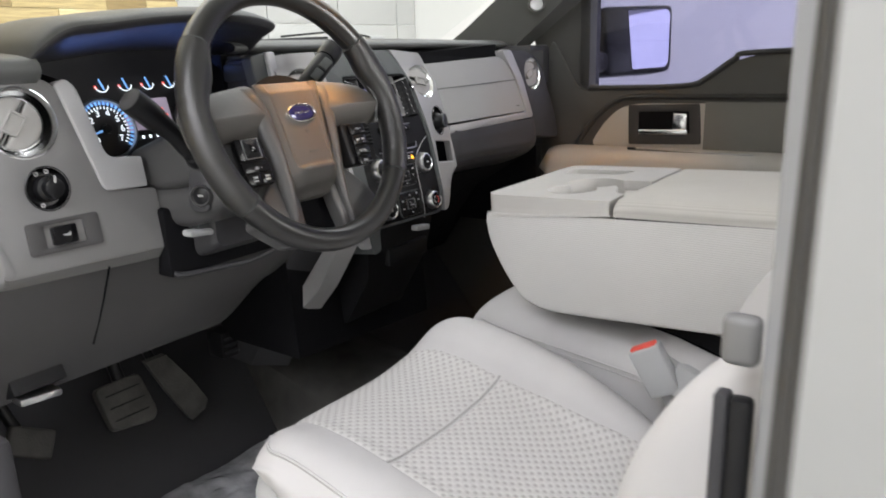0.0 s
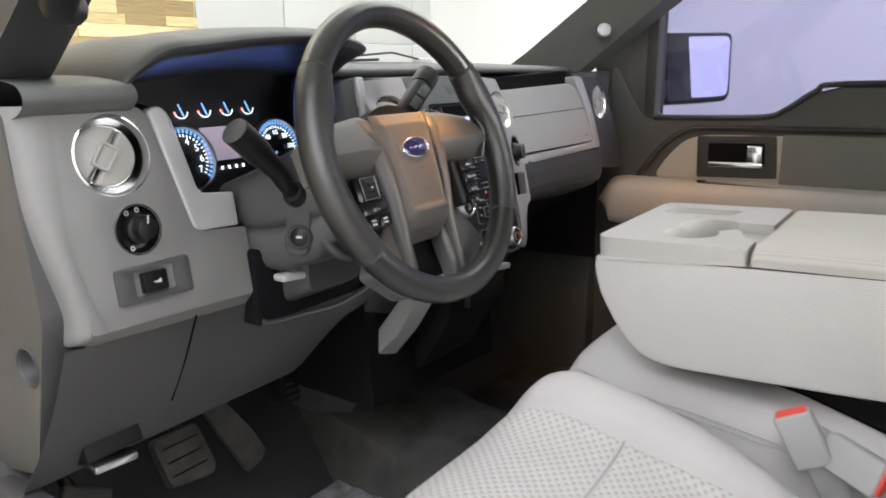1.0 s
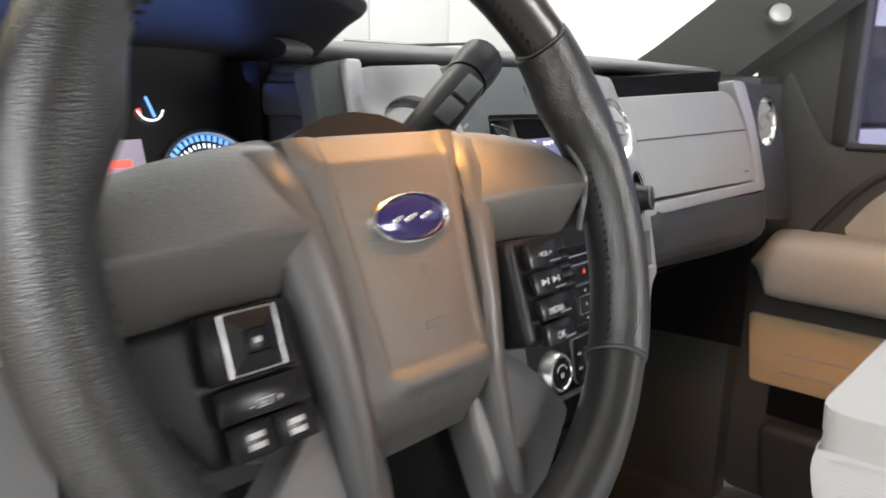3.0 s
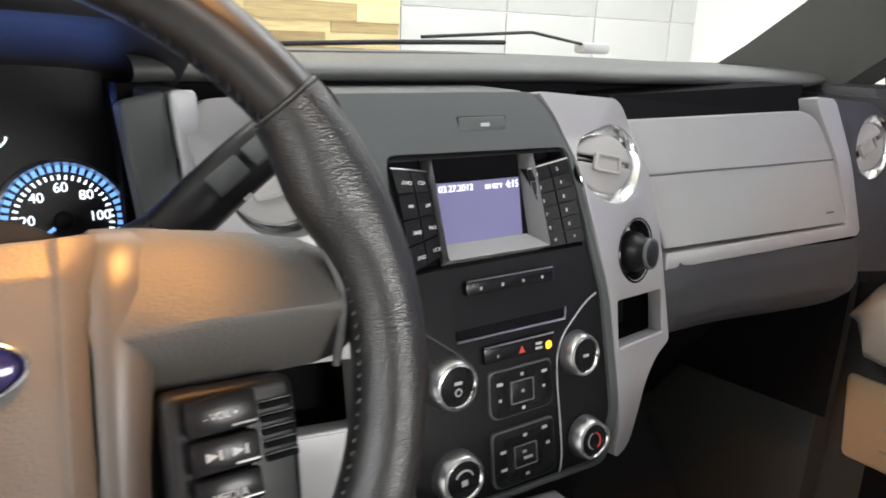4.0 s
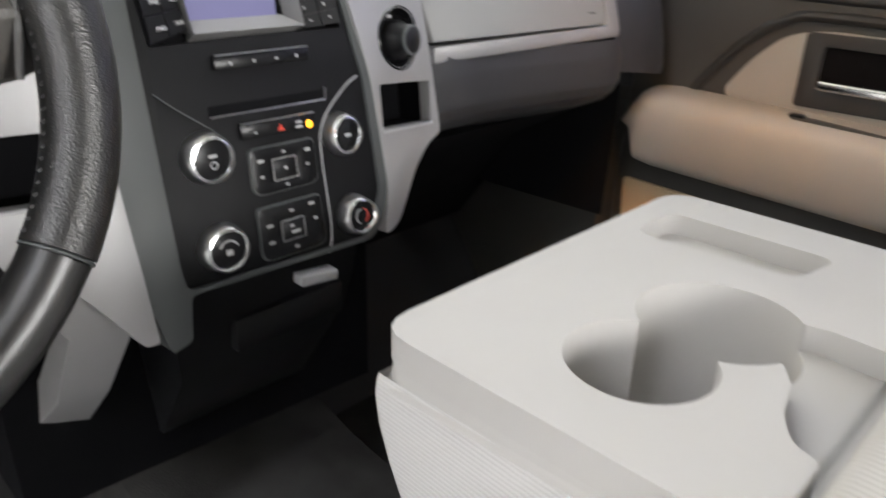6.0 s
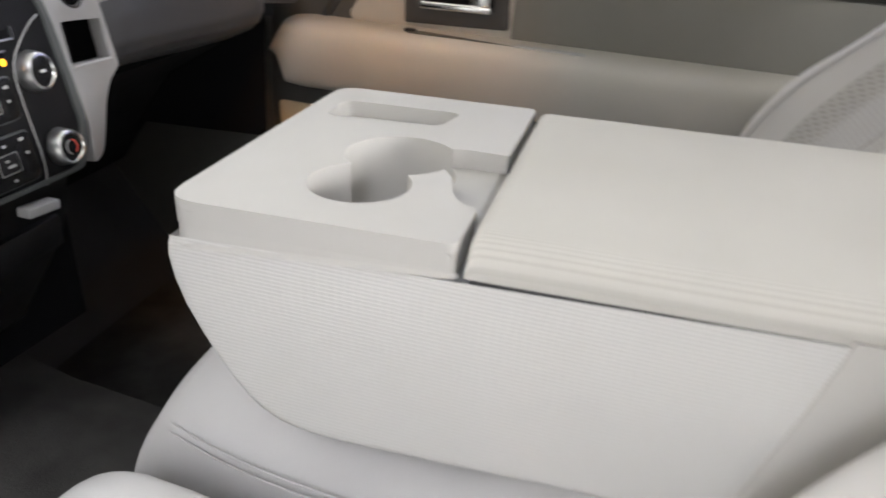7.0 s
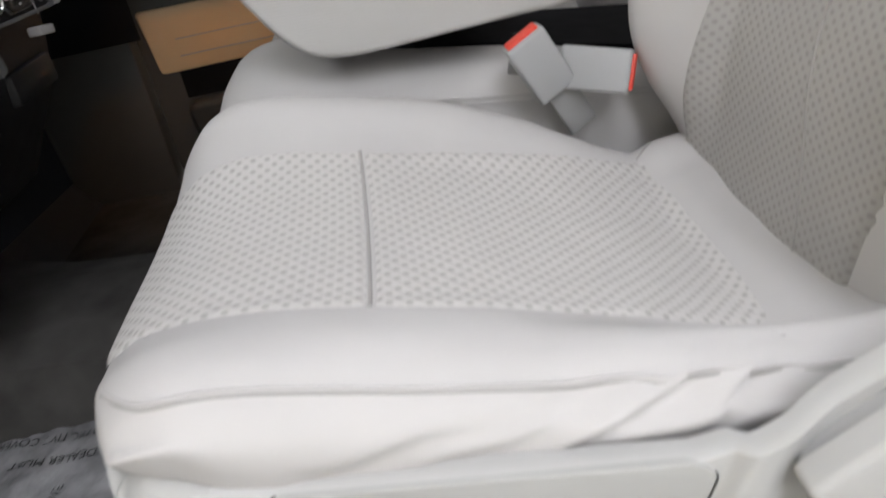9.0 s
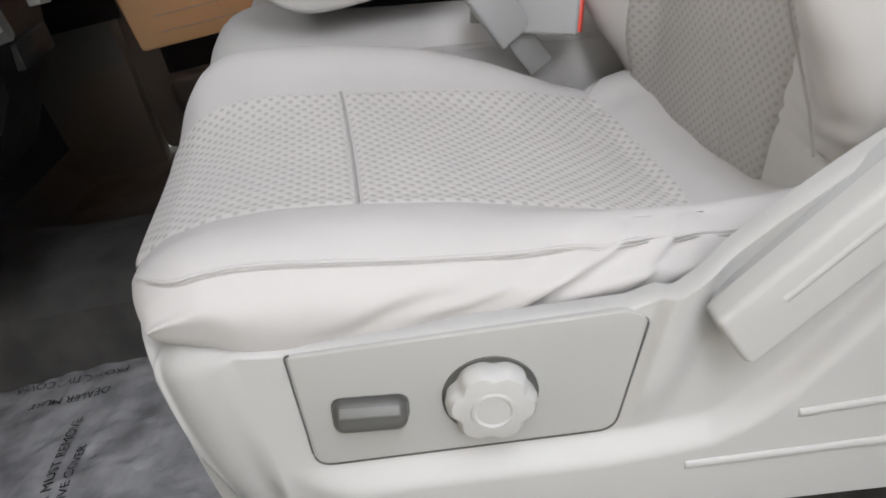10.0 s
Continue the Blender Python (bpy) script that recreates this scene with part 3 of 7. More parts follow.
# driver's side panel
LP = on([(-0.742, 0.862), (-0.640, 0.862), (-0.620, 0.850), (-0.583, 0.706), (-0.506, 0.698), (-0.506, 0.611), (-0.729, 0.619), (-0.748, 0.72)])
part("driver_panel", plate(rounded(LP, [0.012, 0.012, 0.01, 0.012, 0.006, 0.012, 0.016, 0.02]), [circle(*on([(-0.671, 0.806)])[0], 0.0445), circle(*on([(-0.657, 0.721)])[0], 0.0275)], -0.03, 0.004, 0.006, 3), GREY, dash, "grey grained panel beside the wheel", LD)
LT = on([(-0.620, 0.853), (-0.584, 0.705), (-0.519, 0.702), (-0.519, 0.745), (-0.570, 0.750), (-0.592, 0.845), (-0.604, 0.858)])
part("gauge_trim", plate(rounded(LT, [0.006, 0.012, 0.004, 0.004, 0.012, 0.006, 0.01]), [], -0.01, 0.008, 0.003, 3), LIGHTTRIM, dash, "pale silver corner trim", LD)


def panel_edge(u, v):
    """Rolled edge from the driver's panel round to the end cap."""
    x, y, z = along([(-0.733, 0.0925, 0.864), (-0.738, 0.0815, 0.79), (-0.740, 0.0715, 0.72), (-0.733, 0.0630, 0.665), (-0.722, 0.0585, 0.6255), (-0.722, 0.0640, 0.612), (-0.722, 0.078, 0.603), (-0.722, 0.10, 0.601)], u)
    out, back = along([(-0.1, 0.0), (0.25, 0.0), (0.62, 0.004), (0.88, 0.013), (1.0, 0.030), (1.0, 0.06)], v)
    edge = -0.7695 + 0.0225 * step(0.15, 0.55, u)
    return (x + (edge - x) * out, y + back, z)


part("panel_edge", surf(panel_edge, 40, 20), GREY, dash, "rolled outer edge of the panel")
CAP = frame_at((-0.765, 0, 0), (0, -1, 0), (0, 0, 1))
cap_pts = [(-y, z) for y, z in ((0.112, 0.86), (0.088, 0.635), (0.148, 0.44), (0.33, 0.40), (0.42, 0.84))]
part("end_cap", plate(rounded(cap_pts, 0.012), [circle(-0.134, 0.578, 0.021)], -0.03, 0.006, 0.003, 2), KNEE, dash, "grey dash end cap", CAP)
part("end_cap_hole", lathe([(0.0, -0.012), (0.016, -0.012), (0.0195, 0.002), (0.0225, 0.0075), (0.0245, 0.0062)], 32), DARK, dash, "round hole in the end cap", CAP @ Matrix.Translation((-0.134, 0.578, 0)))


# knee panel below
def knee(u, v):
    x = -0.760 + 0.525 * u
    top_y, top_z = 0.072, 0.604 - 0.03 * step(0.45, 0.7, u) - 0.02 * step(0.7, 1, u)
    low_y, low_z = 0.153, 0.420 + 0.06 * step(0.75, 1.0, u)
    if v < 0.8:
        t = v / 0.8
        return (x - 0.05 * (1 - u) * t * 0.6, top_y + (low_y - top_y) * t - 0.012 * math.sin(math.pi * t), top_z + (low_z - top_z) * t)
    t = (v - 0.8) / 0.2
    return (x - 0.03 * (1 - u), low_y + 0.14 * t, low_z - 0.012 * math.sin(math.pi * min(1, t * 1.5)) + 0.02 * t)


part("knee_panel", surf(knee, 30, 24), KNEE, dash, "dark knee panel")
part("knee_seam", tube([(-0.593, 0.070, 0.600), (-0.602, 0.0895, 0.54), (-0.61, 0.1155, 0.48)], 0.0014, 6, 1, 4), VOID, dash)
part("panel_lower_edge", loft([[(x, 0.0605, z + 0.006), (x, 0.0585, z), (x, 0.074, z - 0.017), (x, 0.10, z - 0.02), (x, 0.10, z + 0.006)] for x, z in ((-0.734, 0.620), (-0.728, 0.618), (-0.60, 0.6135), (-0.506, 0.610))]), GREY, dash, "bevelled lower edge of the panel")

# gauge cluster
cluster = thing("gauge_cluster", (-0.4, 0.23, 0.78), "lit blue and white gauges behind the wheel", "gauge cluster")
CL = frame_at((0, 0.228, 0.84), (1, 0, 0), (0, 0.287, 0.958))


def cl(x, z):
    return (x, (z - 0.84) / 0.958)


part("face", plate([cl(-0.60, 0.69), cl(-0.22, 0.69), cl(-0.22, 0.90), cl(-0.60, 0.90)], [], -0.01, -0.002, 0), CLUSTER, cluster, "black gauge face", CL)
part("bezel", surf(lambda u, v: [Vector(a).lerp(Vector(b), u) for a, b in [(((-0.596, 0.085, 0.85), (-0.585, 0.075, 0.74), (-0.52, 0.073, 0.703), (-0.30, 0.073, 0.703), (-0.262, 0.078, 0.74), (-0.246, 0.095, 0.885))[min(5, int(v * 5 + 0.5))],
     ((-0.565, 0.236, 0.865), (-0.56, 0.20, 0.75), (-0.51, 0.188, 0.715), (-0.30, 0.188, 0.715), (-0.262, 0.20, 0.75), (-0.246, 0.236, 0.87))[min(5, int(v * 5 + 0.5))])]][0], 4, 5), BLACK, cluster)


def ring_marks(cx, cz, r0, r1, a0, a1, n, width, f=CL, out=0.001):
    """Short bars round a dial, as one mesh."""
    c = Vector(cl(cx, cz))
    bms = []
    for i in range(n):
        a = radians(a0 + (a1 - a0) * i / (n - 1))
        m = Matrix.Translation((c.x, c.y, out)) @ Matrix.Rotation(a, 4, "Z") @ Matrix.Translation(((r0 + r1) / 2, 0, 0))
        bms.append(rbox((r1 - r0, width, 0.0006), 0, 1, m))
    return join(*bms)


def dial(name, cx, cz, r, a0, a1, count, digits, needle, label):
    d = thing(name, CL @ Vector((*cl(cx, cz), 0)), label, "gauge", "round gauges")
    at = CL @ Matrix.Translation((*cl(cx, cz), 0))
    part("rim", lathe([(r * 0.93, 0.001), (r * 0.97, 0.006), (r * 1.03, 0.005), (r * 1.05, -0.001)], 48), SATIN, d, "", at)
    for i in range(count):
        turn = Matrix.Rotation(radians(a0 + (a1 - a0) * i / (count - 1)), 4, "Z")
        part("ring_segment", rbox((r * 0.11, r * 0.075, 0.0006), 0, 1, Matrix.Translation((0, 0, 0.001)) @ turn @ Matrix.Translation((r * 0.875, 0, 0))), BLUE_GLOW, d, "lit blue segment", at)
    part("tick_ring", ring_marks(cx, cz, r * 0.69, r * 0.77, a0, a1, count, r * 0.035), WHITE_GLOW, d, "lit white ticks", CL)
    for i, s in enumerate(digits):
        a = radians(a0 + (a1 - a0) * i / (len(digits) - 1))
        letters("digit", s, r * (0.30 if len(s) < 2 else 0.23), WHITE_GLOW, d, at @ Matrix.Translation((math.cos(a) * r * 0.55, math.sin(a) * r * 0.55, 0.0015)), align="CENTER")
    part("needle", rbox((r * 0.5, r * 0.06, 0.001), 0, 1, Matrix.Rotation(radians(needle), 4, "Z") @ Matrix.Translation((r * 0.45, 0, 0.003))), BLUE_GLOW, d, "lit blue needle", at)
    part("needle_cap", lathe([(0, 0.006), (r * 0.14, 0.005), (r * 0.16, 0)], 20), BLACK, d, "", at)
    return d


dial("tachometer", -0.487, 0.775, 0.047, 220, -40, 29, "01234567", 195, "lit tachometer with blue ring")
dial("speedometer", -0.312, 0.775, 0.047, 220, -40, 33, ["0", "20", "40", "60", "80", "100", "120"], 215, "lit speedometer with blue ring")
for gx in (-0.475, -0.435, -0.395, -0.355):
    g = thing("small_gauge", CL @ Vector((*cl(gx, 0.842), 0)), "small lit gauge with red mark", "gauge", "small gauges")
    part("arc", ring_marks(gx, 0.842, 0.0108, 0.0122, 200, 340, 9, 0.0028), WHITE_GLOW, g, "", CL)
    part("red_mark", ring_marks(gx, 0.842, 0.009, 0.0125, 192, 206, 2, 0.002), RED_GLOW, g, "lit red mark", CL)
    part("needle", rbox((0.018, 0.0022, 0.001), 0, 1, Matrix.Translation((*cl(gx, 0.842), 0.002)) @ Matrix.Rotation(radians(105), 4, "Z") @ Matrix.Translation((0.0, 0, 0))), BLUE_GLOW, g, "lit blue needle", CL)
screen = thing("message_screen", CL @ Vector((*cl(-0.41, 0.79), 0)), "small pale message screen between the dials", "screen")
part("display", plate([cl(-0.452, 0.768), cl(-0.368, 0.768), cl(-0.368, 0.816), cl(-0.452, 0.816)], [], 0, 0.001, 0), CLUSTER_SCREEN, screen, "", CL)
for x0, x1, z0, z1 in ((-0.405, -0.380, 0.794, 0.800), (-0.410, -0.374, 0.785, 0.790), (-0.398, -0.384, 0.777, 0.781)):
    part("red_line", plate([cl(x0, z0), cl(x1, z0), cl(x1, z1), cl(x0, z1)], [], 0.001, 0.0016, 0), RED_GLOW, screen, "red figures", CL)
for i in range(5):
    part("gear_letter", rbox((0.004, 0.005, 0.0006), 0, 1, Matrix.Translation((*cl(-0.443 + 0.013 * i, 0.757), 0.001))), WHITE_GLOW, screen, "", CL)


part("gauge_side", slab(-0.262, -0.236, 0.105, 0.30, 0.66, 0.872, 0.004), DARK, dash)
part("gauge_side", slab(-0.258, -0.225, 0.15, 0.34, 0.70, 0.880, 0.004), DARK, dash)
part("gauge_post", plate(rounded(on([(-0.286, 0.878), (-0.256, 0.884), (-0.240, 0.70), (-0.268, 0.70)]), 0.006), [], -0.02, 0.004, 0.004, 3), SURROUND, dash, "slate post beside the gauges", LD)
part("gauge_post", plate(rounded(on([(-0.255, 0.884), (-0.237, 0.884), (-0.226, 0.70), (-0.239, 0.70)]), 0.005), [], -0.02, 0.010, 0.004, 3), LIGHTTRIM, dash, "pale post beside the gauges", LD)

# ---- vents, knobs and switches ----
def vent(name, f, x, z, r, turn, label):
    v = thing(name, spot(f, x, z).translation, label, "air vent", "round vents")
    m = spot(f, x, z)
    part("chrome_ring", lathe([(r * 0.42, -0.026), (r * 0.66, -0.024), (r * 0.80, -0.018), (r * 0.86, -0.011), (r * 0.90, -0.004), (r * 0.95, 0.003), (r * 0.985, 0.0055), (r * 1.03, 0.0045), (r * 1.05, -0.001)], 64), CHROME, v, "chrome ring", m)
    part("well", lathe([(0, -0.030), (r * 0.30, -0.0295), (r * 0.44, -0.0255)], 40), VOID, v, "", m)
    t = m @ Matrix.Translation((-r * 0.15, 0, -0.004)) @ Matrix.Rotation(radians(-12), 4, "Y") @ Matrix.Rotation(radians(turn), 4, "Z")
    for half in (-1, 1):
        rim = [(r * 0.74 * math.cos(radians(a)), half * (r * 0.004 + r * 0.74 * math.sin(radians(a)))) for a in range(4, 177, 6)]
        bm = plate(rim if half > 0 else rim[::-1], [], -0.010, 0.004, 0.003, 3)
        for vert in bm.verts:
            if vert.co.z > 0:
                vert.co.z += 0.004 * (1 - (vert.co.x ** 2 + vert.co.y ** 2) / r ** 2)
        part("blade", bm, VENT, v, "pale half of the turning disc", t)
    part("axle", rbox((r * 1.42, r * 0.06, 0.006), 0.001, 2, Matrix.Translation((0, 0, -0.006))), BUCKLE, v, "", t)
    ridge = plate(rect(-r * 0.34, -r * 0.24, r * 0.34, r * 0.24, r * 0.07), [rect(-r * 0.26, -r * 0.17, r * 0.26, r * 0.17, r * 0.05)], 0.004, 0.0105, 0.0014, 2)
    part("tab_rim", ridge, VENT, v, "raised rim of the finger tab", t)
    part("tab", plate(rect(-r * 0.27, -r * 0.18, r * 0.27, r * 0.18, r * 0.05), [], 0.001, 0.0072, 0.0008, 2), VENT, v, "", t)
    return v


vent("air_vent", LD, -0.671, 0.806, 0.0445, 55, "round chrome-ringed vent beside the driver's door")
vent("air_vent", ST, 0.121, 0.826, 0.0385, -15, "round chrome-ringed vent beside the radio")
vent("air_vent", ST, -0.192, 0.826, 0.0385, 15, "round chrome-ringed vent behind the wheel")
vent("air_vent", RD, 0.590, 0.812, 0.041, 30, "round chrome-ringed vent at the dash end")

knob = thing("headlight_knob", spot(LD, -0.657, 0.721).translation, "round black headlight knob with white marks", "knob")
m = spot(LD, -0.657, 0.721)
part("well", lathe([(0, -0.006), (0.022, -0.005), (0.0265, 0.001), (0.0285, 0.005), (0.030, 0.0035)], 40), GLOSS, knob, "", m)
part("dial", lathe([(0, 0.022), (0.010, 0.0215), (0.012, 0.020), (0.0125, 0.008), (0.0165, 0.006), (0.0175, -0.004)], 36), BLACK, knob, "", m @ Matrix.Translation((0.002, 0, 0)))
part("grip", rbox((0.007, 0.031, 0.014), 0.003, 2, Matrix.Rotation(radians(-12), 4, "Z") @ Matrix.Translation((0, 0.001, 0.015))), BLACK, knob, "", m)
part("white_line", rbox((0.0022, 0.009, 0.0006), 0, 1, Matrix.Rotation(radians(-12), 4, "Z") @ Matrix.Translation((0, 0.011, 0.0225))), WHITE_INK, knob, "", m)
for a, r in ((115, 0.0225), (80, 0.0225), (245, 0.0225)):
    part("symbol", lathe([(0.0014, 0.0002), (0.0024, 0.0004), (0.003, 0.0002)], 14), WHITE_INK, knob, "", m @ Matrix.Translation((r * math.cos(radians(a)), r * math.sin(radians(a)), 0.0006)))

sw = thing("brake_controller_switch", spot(LD, -0.65, 0.66).translation, "black rocker switch in a grey plate", "switch")
m = spot(LD, -0.6495, 0.660)
part("plate", plate(rounded([(-0.049, -0.0205), (0.048, -0.0225), (0.0475, 0.0215), (-0.0485, 0.0215)], 0.005), [rect(-0.027, -0.014, 0.026, 0.0155, 0.003)], 0.004, 0.0075, 0.0012), KNEE, sw, "", m)
part("recess", plate(rect(-0.029, -0.016, 0.028, 0.0175), [], -0.004, 0.0035, 0), KNEE, sw, "", m)
part("rocker", rbox((0.033, 0.024, 0.010), 0.002, 2, Matrix.Translation((-0.002, 0.0, 0.0065)) @ Matrix.Rotation(0.10, 4, "Y")), GLOSS, sw, "black rocker", m)
part("symbol", plate([(-0.006, -0.001), (0.004, -0.0025), (0.004, 0.003), (0.0, 0.0005), (-0.006, 0.0005)], [], 0.0117, 0.0122, 0), WHITE_INK, sw, "white symbol", m)

rel = thing("brake_release", (-0.69, 0.14, 0.45), "silver brake release lever under the dash", "lever")
part("housing", rbox((0.075, 0.05, 0.05), 0.004, 2, Matrix.Translation((-0.690, 0.150, 0.455)) @ Matrix.Rotation(radians(-24), 4, "X")), BLACK, rel)
part("lever", rbox((0.058, 0.03, 0.011), 0.004, 2, Matrix.Translation((-0.693, 0.130, 0.428)) @ Matrix.Rotation(radians(4), 4, "Y")), SATIN, rel, "silver lever")
part("letters", rbox((0.03, 0.0006, 0.004), 0, 1, Matrix.Translation((-0.693, 0.1146, 0.428))), WHITE_INK, rel, "white writing")

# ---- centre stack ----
# later meshes and the three other vents get warped by recess()
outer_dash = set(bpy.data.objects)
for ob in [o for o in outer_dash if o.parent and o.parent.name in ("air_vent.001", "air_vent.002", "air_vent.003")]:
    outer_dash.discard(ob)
stack = thing("centre_stack", (0, 0.02, 0.7), "slate and black centre stack with silver sides", "console stack")
SUR = on([(-0.150, 0.893), (0.042, 0.893), (0.066, 0.868), (0.080, 0.84), (0.103, 0.71), (0.110, 0.60), (0.093, 0.546), (-0.104, 0.550), (-0.110, 0.510), (-0.128, 0.505), (-0.139, 0.55)])
BP = on([(-0.110, 0.844), (0.073, 0.842), (0.097, 0.71), (0.102, 0.597), (0.088, 0.5505), (-0.106, 0.5545), (-0.109, 0.575)])
part("surround", plate(rounded(SUR, [0.012, 0.02, 0.015, 0.02, 0.02, 0.02, 0.012, 0.006, 0.004, 0.004, 0.01]), [rounded(BP, 0.008)], -0.05, 0.005, 0.004, 3), SURROUND, stack, "slate grey surround", ST)
WELL = on([(-0.1075, 0.838), (0.0705, 0.838), (0.085, 0.752), (-0.1005, 0.750)])
part("black_panel", plate(rounded(BP, 0.008), [rounded(WELL, 0.003)], -0.02, 0.001, 0.0015), KEY_BLACK, stack, "satin black panel", ST)
part("top_block", slab(-0.149, 0.044, 0.045, 0.12, 0.70, 0.893, 0.004), SURROUND, stack)
part("screen_well", plate(on([(-0.112, 0.843), (0.074, 0.842), (0.090, 0.745), (-0.106, 0.745)]), [], -0.03, -0.018, 0), VOID, stack, "", ST)
for x0, x1, xa, xb in ((-0.0715, -0.066, -0.0635, -0.061), (0.0355, 0.031, 0.0455, 0.037)):
    part("well_side", loft([[ST @ Vector((*on([(x0, 0.838)])[0], 0.0)), ST @ Vector((*on([(x1, 0.836)])[0], -0.017)), ST @ Vector((*on([(x1, 0.836)])[0], -0.019)), ST @ Vector((*on([(x0, 0.838)])[0], -0.019))],
                            [ST @ Vector((*on([(xa, 0.757)])[0], 0.0)), ST @ Vector((*on([(xb, 0.757)])[0], -0.017)), ST @ Vector((*on([(xb, 0.757)])[0], -0.019)), ST @ Vector((*on([(xa, 0.757)])[0], -0.019))]]), GREY, stack)
part("well_ledge", loft([[ST @ Vector((*on([(-0.063, 0.757)])[0], 0.0015)), ST @ Vector((*on([(-0.061, 0.7665)])[0], -0.0165)), ST @ Vector((*on([(-0.062, 0.75)])[0], -0.0165))],
                         [ST @ Vector((*on([(0.044, 0.757)])[0], 0.0015)), ST @ Vector((*on([(0.032, 0.7665)])[0], -0.0165)), ST @ Vector((*on([(0.04, 0.75)])[0], -0.0165))]]), GLOVE, stack, "pale ledge under the screen")
display = thing("radio_screen", spot(ST, -0.015, 0.79).translation, "violet-grey radio screen with date and clock", "screen")
m = spot(ST, -0.0155, 0.791, -0.0165)
part("panel", plate(rect(-0.0445, -0.0255, 0.0425, 0.0255), [], -0.003, 0.0, 0), SCREEN, display, "", m)
letters("date", "03.27.2012", 0.0078, SCREEN_TEXT, display, m @ Matrix.Translation((-0.0435, 0.0205, 0.0006)))
letters("outside_temperature", "84 82°F", 0.0060, SCREEN_TEXT, display, m @ Matrix.Translation((0.0035, 0.0195, 0.0006)))
letters("clock", "4:15", 0.0088, SCREEN_TEXT, display, m @ Matrix.Translation((0.0262, 0.020, 0.0006)))


def key_bank(name, corner, cols, rows, words, label):
    """Push keys in a slanting block: corners tl, tr, br, bl as (x, z, out)."""
    bank = thing(name, spot(ST, corner[0][0], corner[0][1]).translation, label, "radio keys", "radio keys")
    c = [Vector((*on([(x, z)])[0], w)) for x, z, w in corner]

    def at(u, v):
        return (c[0].lerp(c[1], u)).lerp(c[3].lerp(c[2], u), v)
    part("backing", loft([[ST @ at(0, 0), ST @ at(1, 0), ST @ at(1, 1), ST @ at(0, 1)], [ST @ (at(0, 0) - Vector((0, 0, 0.014))), ST @ (at(1, 0) - Vector((0, 0, 0.014))), ST @ (at(1, 1) - Vector((0, 0, 0.014))), ST @ (at(0, 1) - Vector((0, 0, 0.014)))]]), BLACK, bank)
    for i in range(cols):
        for j in range(rows):
            g = 0.04
            q = [at((i + a) / cols, (j + b) / rows) for a, b in ((g, g), (1 - g, g), (1 - g, 1 - g), (g, 1 - g))]
            up = Vector((0, 0, 0.0018))
            key = part("key", loft([[ST @ p for p in q], [ST @ (p + up) for p in q]]), KEY_BLACK, bank)
            mid = sum(q, Vector()) / 4 + up
            wdt = (q[1] - q[0]).length
            word = words[j][i]
            if word:
                letters("key_word", word, 0.0042 if rows == 4 else 0.0046, KEY_INK, key, ST @ Matrix.Translation(mid + Vector((0 if rows == 4 else -wdt * 0.2, -0.0012, 0.0002))) @ Matrix.Rotation(math.atan2((q[1] - q[0]).y, (q[1] - q[0]).x), 4, "Z"), "white key word", "CENTER")
            else:
                part("key_mark", rbox((wdt * 0.42 if rows == 4 else 0.0025, 0.0022, 0.0003), 0, 1, Matrix.Translation(mid)), WHITE_INK, key, "", ST)
            if rows == 6 and j < 5:
                part("key_mark", rbox((wdt * 0.24, 0.0014, 0.0003), 0, 1, Matrix.Translation(mid + Vector((wdt * 0.15, 0, 0)))), WHITE_INK, key, "", ST)
    part("edge_line", tube([ST @ (at(0, 0) + Vector((0, 0, 0.002))), ST @ (at(1, 0) + Vector((0, 0, 0.002)))], 0.0008, 6, 1, 0), SATIN, bank, "thin bright edge")
    return bank


key_bank("radio_keys_wide", [(-0.108, 0.834, 0.004), (-0.0715, 0.828, -0.012), (-0.064, 0.760, -0.010), (-0.100, 0.752, 0.004)], 2, 4, (("RADIO", "CD"), ("", "AUX"), ("PHONE", "MENU"), ("SOUND", "CLOCK")), "eight black radio keys beside the screen")
key_bank("radio_keys_number", [(0.034, 0.823, -0.012), (0.071, 0.832, 0.004), (0.084, 0.757, 0.004), (0.048, 0.753, -0.008)], 2, 6, ("12", "34", "56", "78", "90", ("", "")), "black numbered radio keys beside the screen")

m = spot(ST, -0.0065, 0.7335, 0.001)
bar = thing("preset_bar", m.translation, "long black preset bar with four marks", "switch")
part("bar", rbox((0.094, 0.0115, 0.006), 0.0015, 2, Matrix.Translation((0, 0, 0.003))), GLOSS, bar, "", m)
part("edge_line", tube([m @ Vector((-0.046, 0.006, 0.006)), m @ Vector((0.046, 0.006, 0.006))], 0.0007, 6, 1, 0), SATIN, bar, "thin bright edge")
for i in range(4):
    part("mark", rbox((0.0022, 0.0026, 0.0004), 0, 1, Matrix.Translation((-0.033 + 0.022 * i, -0.001, 0.0062))), WHITE_INK, bar, "", m)
cd = thing("disc_slot", spot(ST, 0, 0.695).translation, "thin disc slot with a bright lower lip", "disc slot")
part("slot", plate(on([(-0.062, 0.693), (0.056, 0.693), (0.056, 0.700), (-0.062, 0.700)]), [], 0.0005, 0.0016, 0), VOID, cd, "", ST)
part("lip", tube([ST @ Vector((*on([(-0.062, 0.6915)])[0], 0.003)), ST @ Vector((*on([(0.056, 0.6915)])[0], 0.003)), ST @ Vector((*on([(0.057, 0.702)])[0], 0.003))], 0.0010, 6, 1, 0), SATIN, cd, "bright lip")

